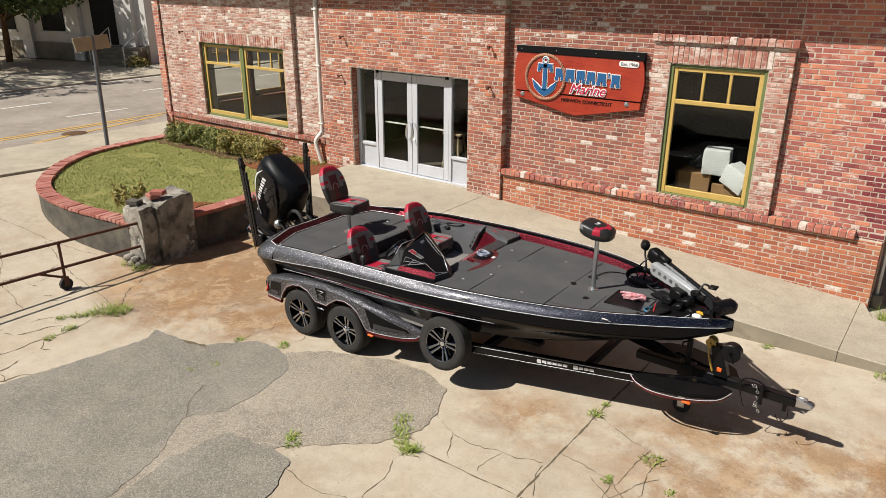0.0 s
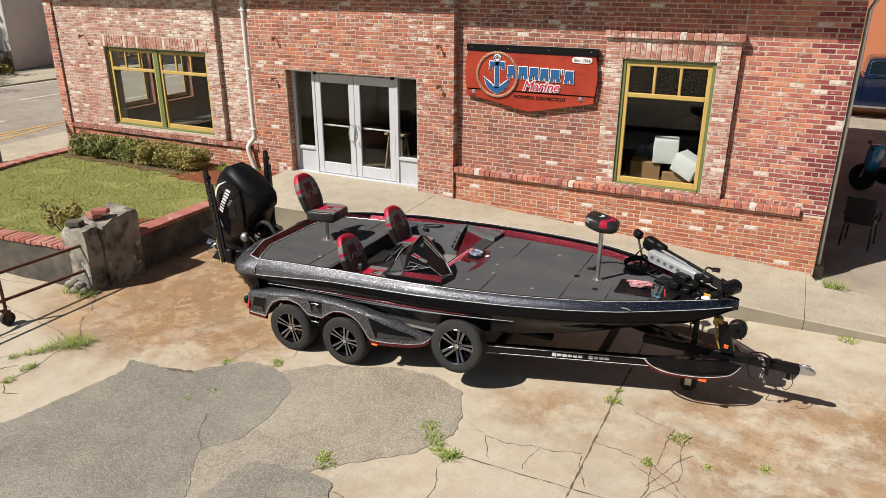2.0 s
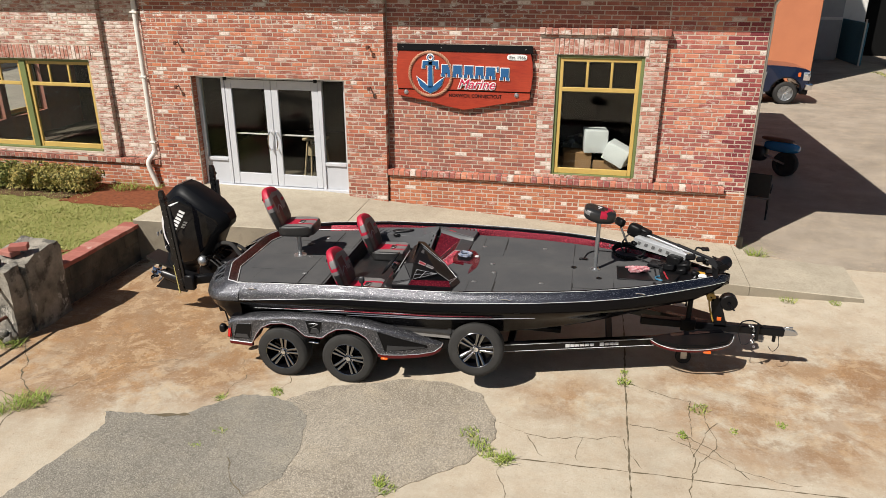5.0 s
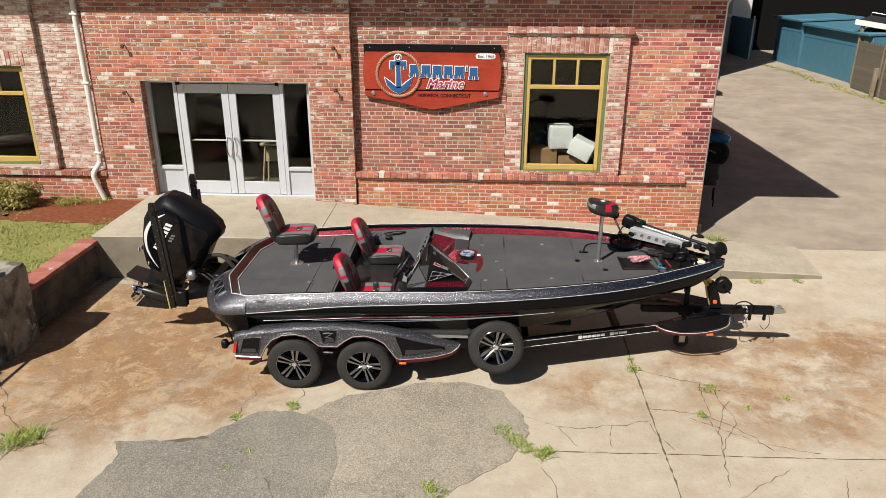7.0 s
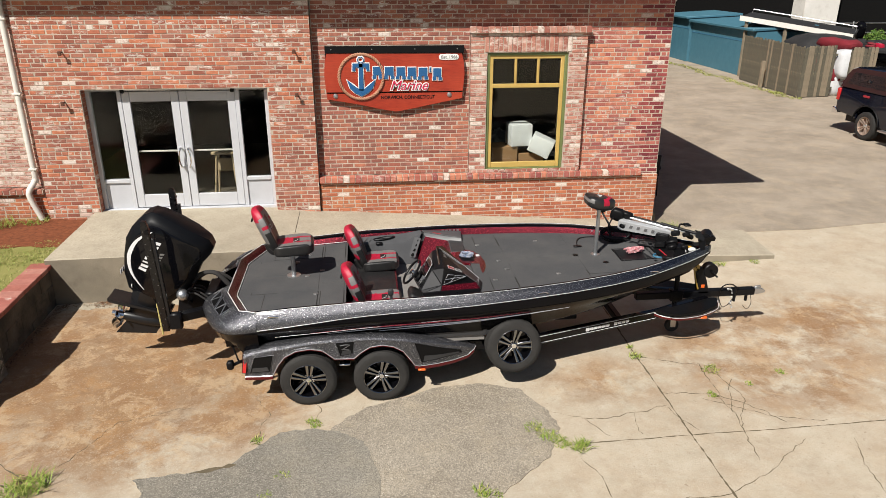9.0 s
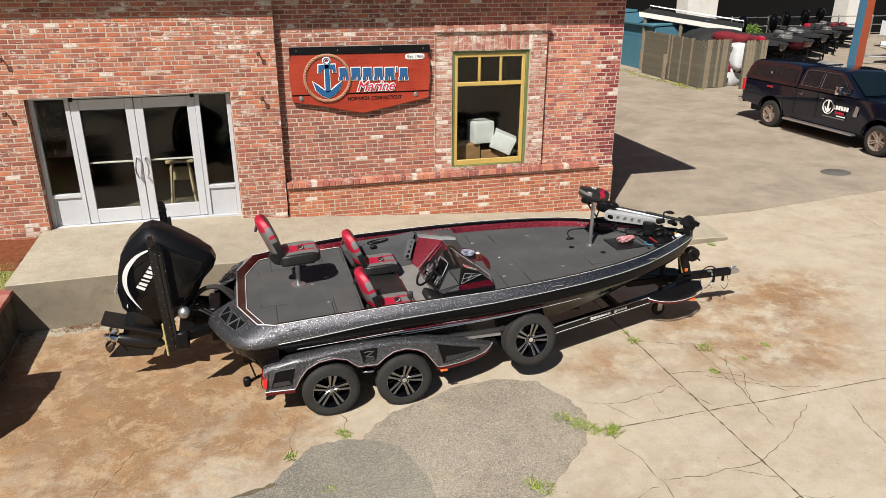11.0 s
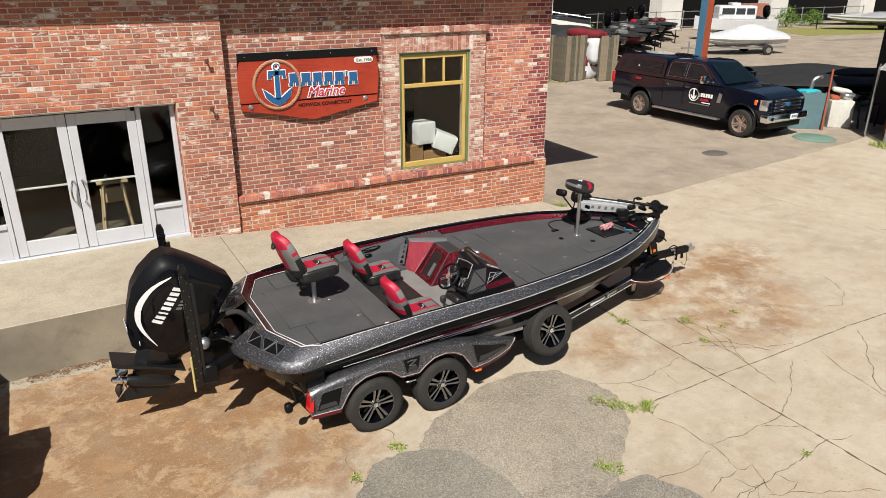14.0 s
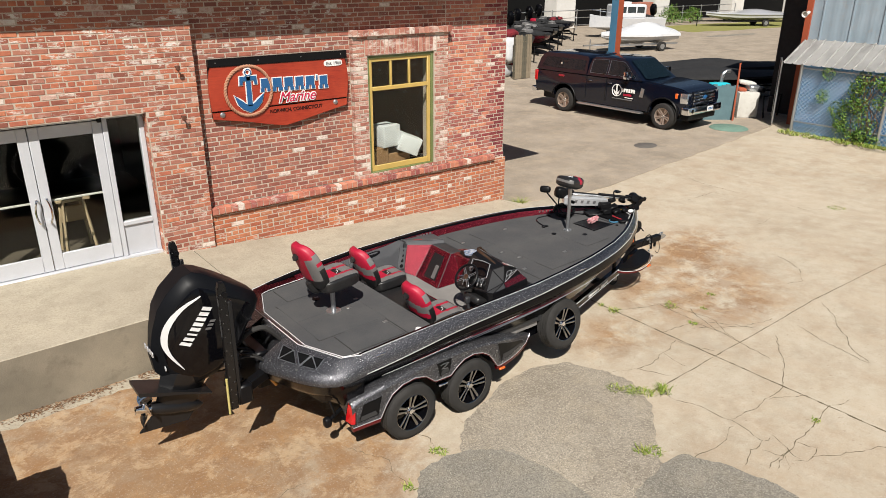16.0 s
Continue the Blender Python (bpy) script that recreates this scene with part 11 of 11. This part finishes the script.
for sx in (-1, 1):
    for sy in (-1, 1):
        bm = B()
        tube(bm, [(sx * 0.24, sy * 0.24, 0.0), (sx * 0.22, sy * 0.2, 0.43)], 0.014, 8)
        part("leg", bm, M_black, chair)
    bm = B()
    tube(bm, spline([(sx * 0.24, -0.22, 0.42), (sx * 0.26, -0.2, 0.64), (sx * 0.26, 0.15, 0.66), (sx * 0.25, 0.22, 0.6)], 4), 0.014, 8)
    part("armrest", bm, M_black, chair)
bm = B()
box(bm, (-0.24, -0.24, 0.42), (0.24, 0.22, 0.45), 0.012)
part("seat", bm, M_seat_grey, chair)
bm = B()
box(bm, (-0.24, -0.015, 0.0), (0.24, 0.015, 0.52), 0.012, pose(0, 0.22, 0.46, -12, 0, 0))
part("backrest", bm, M_cover, chair)

# blue shed with a lean-to and a fence
shed = thing("blue_shed", "grey-blue corrugated tin shed with a tin lean-to roof", "shed", (13.0, 12.1, Z_B))
bm = B()
n = 150
rows = []
for i in range(n + 1):
    y = -14.0 * i / n
    d = 0.004 if (i // 2) % 2 else -0.004
    rows.append([(d, y, 2.3), (d, y, 7.0)])
quad_loft(bm, rows, False)
box(bm, (0.04, -14, 0), (9, -0.05, 7.0))
part("wall", bm, M_tin, shed, smooth=False)
for i in range(16):
    bm = B()
    box(bm, (-0.03, -0.45 - i * 0.9, 2.3), (-0.004, -0.41 - i * 0.9, 7.0))
    part("batten", bm, M_tin, shed)
bm = B()
box(bm, (-1.2, -14, 0), (-1.06, -14.0 + 0.2, 2.1))
box(bm, (-1.02, -14, 0.0), (-0.98, -0.6, 2.12))
part("lower_wall", bm, M_bluepaint, shed, "sky blue painted lower wall")
bm = B()
rows = []
for i in range(47):
    for dy, d in ((0.0, 0.0), (0.02, 0.03), (0.05, 0.03), (0.07, 0.0)):
        y = -0.3 * i - dy
        rows.append([(-1.25, y, 2.10 + d), (0.02, y, 2.78 + d)])
quad_loft(bm, rows, False)
bmesh.ops.solidify(bm, geom=bm.faces[:], thickness=0.01)
part("lean_to_roof", bm, M_tin_roof, shed, "weathered grey tin roof", smooth=False)
bm = B()
box(bm, (-0.075, -0.08, 0), (0.075, 0.10, 7.0))
part("corner_column", bm, M_oxide, shed, "red oxide steel column")
bm = B()
tube(bm, [(-0.3, -0.1, 3.6), (-0.55, -0.15, 3.55)], 0.05, 8)
spin(bm, [(0.03, 0), (0.05, 0.1), (0.10, 0.2), (0.09, 0.2), (0.02, 0.02)], Matrix.Translation((-0.4, -0.12, 3.58)) @ pose(0, 0, 0, 0, -100, 0), 16)
part("horn_speaker", bm, M_whitewall, shed)
mesh_f = thing("mesh_fence", "chain-link fence with a steel rail before the blue wall", "fence", (11.9, 11.5, Z_B))
bm = B()
for k_ in (-1, 1):
    for i in range(92):
        y0 = 2.0 - i * 0.13
        lo, hi = max(0.0, y0), min(2.0, y0 + 10.0)
        if hi > lo:
            za, zb = (0.05 + lo, 0.05 + hi) if k_ > 0 else (2.05 - lo, 2.05 - hi)
            tube(bm, [(0, y0 - lo, za), (0, y0 - hi, zb)], 0.0085, 3, caps=False)
part("mesh", bm, worn("pale_wire", (0.62, 0.64, 0.66), (0.50, 0.52, 0.54), 0.5, 0.2, scale=6, grain=60), mesh_f)["kind"] = "stuff"
for i in range(4):
    bm = B()
    cyl(bm, (-0.04, -i * 2.6, 0), (-0.04, -i * 2.6, 2.1), 0.045, n=10)
    part("post", bm, M_steel, mesh_f)
for z in (0.35, 2.0):
    bm = B()
    tube(bm, [(-0.04, 0, z), (-0.04, -10, z)], 0.025, 8)
    part("rail", bm, M_steel, mesh_f)
vine = thing("climbing_vine", "green climbing vine hanging on the mesh fence", "vine", (11.82, 9.6, Z_B))
bm = B()
r = random.Random(44)
for i in range(9):
    y = r.uniform(-0.5, 0.5)
    tube(bm, spline([(0, y, 0), (0.02, y + r.uniform(-0.2, 0.2), 0.7), (0, y + r.uniform(-0.4, 0.4), 1.4), (-0.03, y + r.uniform(-0.5, 0.5), 2.0)], 4), 0.012, 5)
part("stems", bm, M_soil, vine)
bm = B()
for i in range(26):
    z = r.uniform(0.1, 2.0)
    leafy(bm, (-0.02, r.gauss(0, 0.35 + 0.1 * z), z), (0.12, 0.22, 0.22), 90, 0.045, r, 0)
for i in range(12):
    leafy(bm, (-0.05, -1.6 + r.gauss(0, 0.3), r.uniform(1.0, 2.0)), (0.12, 0.22, 0.2), 80, 0.045, r, 0)
part("leaves", bm, M_vine, vine)
leaf_gate = thing("open_gate", "dark chain-link gate standing open by the shed", "gate", (12.25, 12.35, Z_B))
bm = B()
tube(bm, [(0, 0, 0.1), (0, 0, 2.1), (0.9, 0.5, 2.1), (0.9, 0.5, 0.1), (0, 0, 0.1)], 0.03, 8)
part("gate_frame", bm, M_steel, leaf_gate)
bm = B()
box(bm, (0.0, -0.006, 0.12), (1.02, 0.006, 2.08), 0, pose(0, 0, 0, 0, 0, 29))
part("infill", bm, M_cover, leaf_gate)
# solid block; the open front's shade is put into its black colour
dark = thing("dark_store", "open-fronted store behind the shed, its shade painted near-black", "building", (14.6, 12.6, Z_B))
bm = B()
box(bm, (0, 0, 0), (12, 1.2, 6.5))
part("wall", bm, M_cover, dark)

bin_ = thing("plank_bin", "grey-teal plank bin holding bright turquoise plastic", "bin", (11.75, 14.1, Z_B))
for i in range(8):
    bm = B()
    box(bm, (-0.07, -0.02, 0), (0.07, 0.02, 1.15 + 0.03 * (i % 3)), 0.006, Matrix.Translation((-0.42 + i * 0.145 * 0.8, 0.25 - i * 0.145 * 0.6, 0)) @ pose(0, 0, 0, 0, 0, -37))
    part("plank", bm, M_greyteal, bin_)
bm = B()
prism(bm, [(-0.4, 0.2), (0.4, -0.4), (0.75, 0.05), (-0.05, 0.65)], 0.0, 1.1)
part("body", bm, M_greyteal, bin_)
bm = B()
pillow(bm, 0.36, 0.2, 0.08, Matrix.Translation((0.12, 0.12, 1.16)) @ pose(0, 0, 0, 0, 0, -37), 0.5, 16, 8)
part("plastic", bm, plain("turquoise_plastic", (0.02, 0.42, 0.50), 0.4), bin_)
tank = thing("white_tank", "dirty white tub full of scrap beside a red post", "tub", (13.1, 13.85, Z_B))
bm = B()
box(bm, (-0.36, -0.33, 0.0), (0.36, 0.33, 0.88), 0.05, Matrix.Translation((-0.06, 0, 0)) @ pose(0, 0, 0, 0, 0, -37), seg=2)
part("tub", bm, M_tankw, tank)
for c_, s, m in (((-0.2, 0.1, 1.3), (0.17, 0.13, 0.07), M_oxide), ((0.2, -0.1, 1.34), (0.25, 0.2, 0.12), M_steel), ((0.1, 0.1, 1.5), (0.34, 0.12, 0.08), M_tankw), ((0.35, -0.25, 1.3), (0.2, 0.16, 0.1), M_black)):
    bm = B()
    pillow(bm, *s, Matrix.Translation((c_[0], c_[1], c_[2] - 0.36)) @ pose(0, 0, 0, 10, 10, -30), 0.6, 14, 8)
    part("scrap", bm, m, tank)
bm = B()
tube(bm, [(0.2, -0.62, 0.0), (0.1, -0.58, 0.75), (0.75, -0.85, 0.8), (0.8, -0.8, 0.05)], 0.03, 8)
part("black_frame", bm, M_black, tank)
bm = B()
cyl(bm, (12.0, 13.62, Z_B), (12.2, 13.75, 2.0), 0.032, n=10)
tagged(part("red_post", bm, M_oxide), "leaning faded red steel post by the bin", "post")
bm = B()
tube(bm, spline([(12.1, 14.3, Z_B), (12.1, 14.3, 1.4), (12.2, 14.25, 1.65), (12.4, 14.2, 1.68)], 4), 0.06, 8)
tagged(part("vent_pipe", bm, M_steel), "bent grey vent pipe by the bin", "pipe")
bm = B()
spin(bm, [(0.0, 0.035), (0.56, 0.03), (0.61, 0.0)], pose(10.75, 13.0, Z_B + 0.01), 36)
tagged(part("tank_lid", bm, worn("green_lid", (0.17, 0.27, 0.21), (0.13, 0.22, 0.175), 0.7, scale=4, grain=40)), "round grey-green tank lid set in the yard", "lid")
bm = B()
spin(bm, [(0.0, 0.012), (0.28, 0.012), (0.3, 0.0)], pose(6.5, 13.1, Z_B + 0.008) @ Matrix.Diagonal((1.3, 1.0, 1, 1)), 24)
tagged(part("drain_cover", bm, worn("dark_iron", (0.11, 0.10, 0.09), (0.14, 0.125, 0.11), 0.7, scale=8, grain=60)), "dark oval drain cover in the yard", "drain")

# across the road
wb = thing("white_building", "white rendered building with dark windows across the road", "building", pose(-35.5, 21.8, 0.40, 0, 0, 16.5))
bm = B()
box(bm, (-40, 0, 0), (0, 12, 9), 0.02)
part("wall", bm, M_whitewall, wb)
bm = B()
box(bm, (-40, -0.12, 0), (-0.02, -0.01, 0.9))
part("plinth", bm, M_dock, wb)
for i in range(10):
    x = -2.6 - i * 3.6
    bm = B()
    box(bm, (x - 1.0, -0.04, 1.5 if i != 0 else 0.9), (x + 0.6, 0.1, 4.6), 0.01)
    # window blocks take the near-black shade of unlit rooms
    w = part("window", bm, M_room_shade, wb)
    bm = B()
    box(bm, (x - 1.1, -0.12, 1.36 if i else 0.8), (x + 0.7, -0.01, 1.5 if i else 0.9))
    part("sill", bm, M_whitewall, w)
    bm = B()
    box(bm, (x + 1.2, -0.25, 0), (x + 1.9, -0.01, 9))
    part("pilaster", bm, M_whitewall, wb)
stp_ = thing("entrance_steps", "dark entrance steps with thin handrails", "steps", pose(-36.6, 21.2, 0.40, 0, 0, 16.5))
for i in range(5):
    bm = B()
    box(bm, (-1.0, -1.6 + i * 0.32, 0), (1.2, 0.0, 0.17 * (i + 1)))
    part("step", bm, M_dock, stp_)
for s in (-1.0, 1.2):
    bm = B()
    tube(bm, [(s, -1.6, 0.0), (s, -1.6, 1.0), (s, -0.1, 1.8), (s, -0.1, 0.9)], 0.03, 6)
    part("handrail", bm, M_steel, stp_)
hedge2 = thing("dark_shrub", "dark low shrub by the white building", "shrub", (-34.9, 20.6, 0.4))
bm = B()
leafy(bm, (0, 0, 0), (0.7, 0.6, 0.5), 600, 0.06, r)
part("leaves", bm, M_hedge, hedge2)


def street_tree(name, label, m, height, low, size, n, seed):
    t = thing(name, label, "tree", m)
    r = random.Random(seed)
    bm = B()
    tube(bm, spline([(0, 0, 0), (0.08, 0.05, height * 0.3), (-0.05, 0.1, height * 0.62), (0, 0, height * 0.9)], 4), [0.2 - 0.15 * i / 12 for i in range(13)], 8)
    tips = []
    for i in range(9):
        a = i * 0.7
        z0 = height * r.uniform(low, low + 0.3)
        tip = Vector((size * math.cos(a) * r.uniform(0.5, 0.9), size * math.sin(a) * r.uniform(0.5, 0.9), z0 + height * r.uniform(0.1, 0.35)))
        tube(bm, spline([(0, 0.05, z0), (tip.x * 0.5, tip.y * 0.5, z0 + (tip.z - z0) * 0.6), tip], 3), [0.08 - 0.01 * k_ for k_ in range(7)], 6)
        tips.append(tip)
    part("trunk", bm, M_soil, t)
    bm = B()
    for i in range(n):
        c_ = tips[i % 9] + Vector((r.gauss(0, 0.27 * size), r.gauss(0, 0.27 * size), r.gauss(0, 0.6)))
        leafy(bm, c_, (0.6, 0.6, 0.42), 45, 0.15, r, 0)
    part("crown", bm, M_tree, t)
    return t


M_tree = leaf_mat("tree_leaves", (0.035, 0.06, 0.015), (0.06, 0.09, 0.02), (0.10, 0.13, 0.03))
street_tree("street_tree", "leafy dark street tree shading the white building", (-42.2, 17.6, 0.4), 7.0, 0.22, 4.6, 800, 3)
# unseen tree, added only for its shade on the white building
street_tree("street_tree", "leafy dark street tree shading the white building", (-37.5, 9.5, 0.4), 8.5, 0.4, 4.0, 120, 4)
# out of view as well; put there to give the shop glass a reflection
street_tree("street_tree", "unseen street tree added for the shop glass to reflect", (-17.5, -9.0, 0.3), 6.5, 0.4, 3.4, 60, 5)

pole_s = thing("street_sign", "bare back of a tan street sign on a leaning grey post", "street sign", (-18.84, 9.9, 0.40))
bm = B()
tube(bm, [(0, 0, 0), (-0.56, 0.37, 2.85)], 0.055, 10)
part("post", bm, plain("dark_galvanised", (0.16, 0.16, 0.165), 0.4, 0.6), pole_s)
bm = B()
box(bm, (-0.02, -0.58, -0.18), (0.02, 0.58, 0.18), 0.006, Matrix.Translation((-0.5, 0.30, 2.66)) @ pose(0, 0, 0, 2, -11, 14))
part("plate", bm, worn("tan_plate", (0.36, 0.30, 0.19), (0.30, 0.25, 0.16), 0.6, scale=4, grain=40), pole_s)
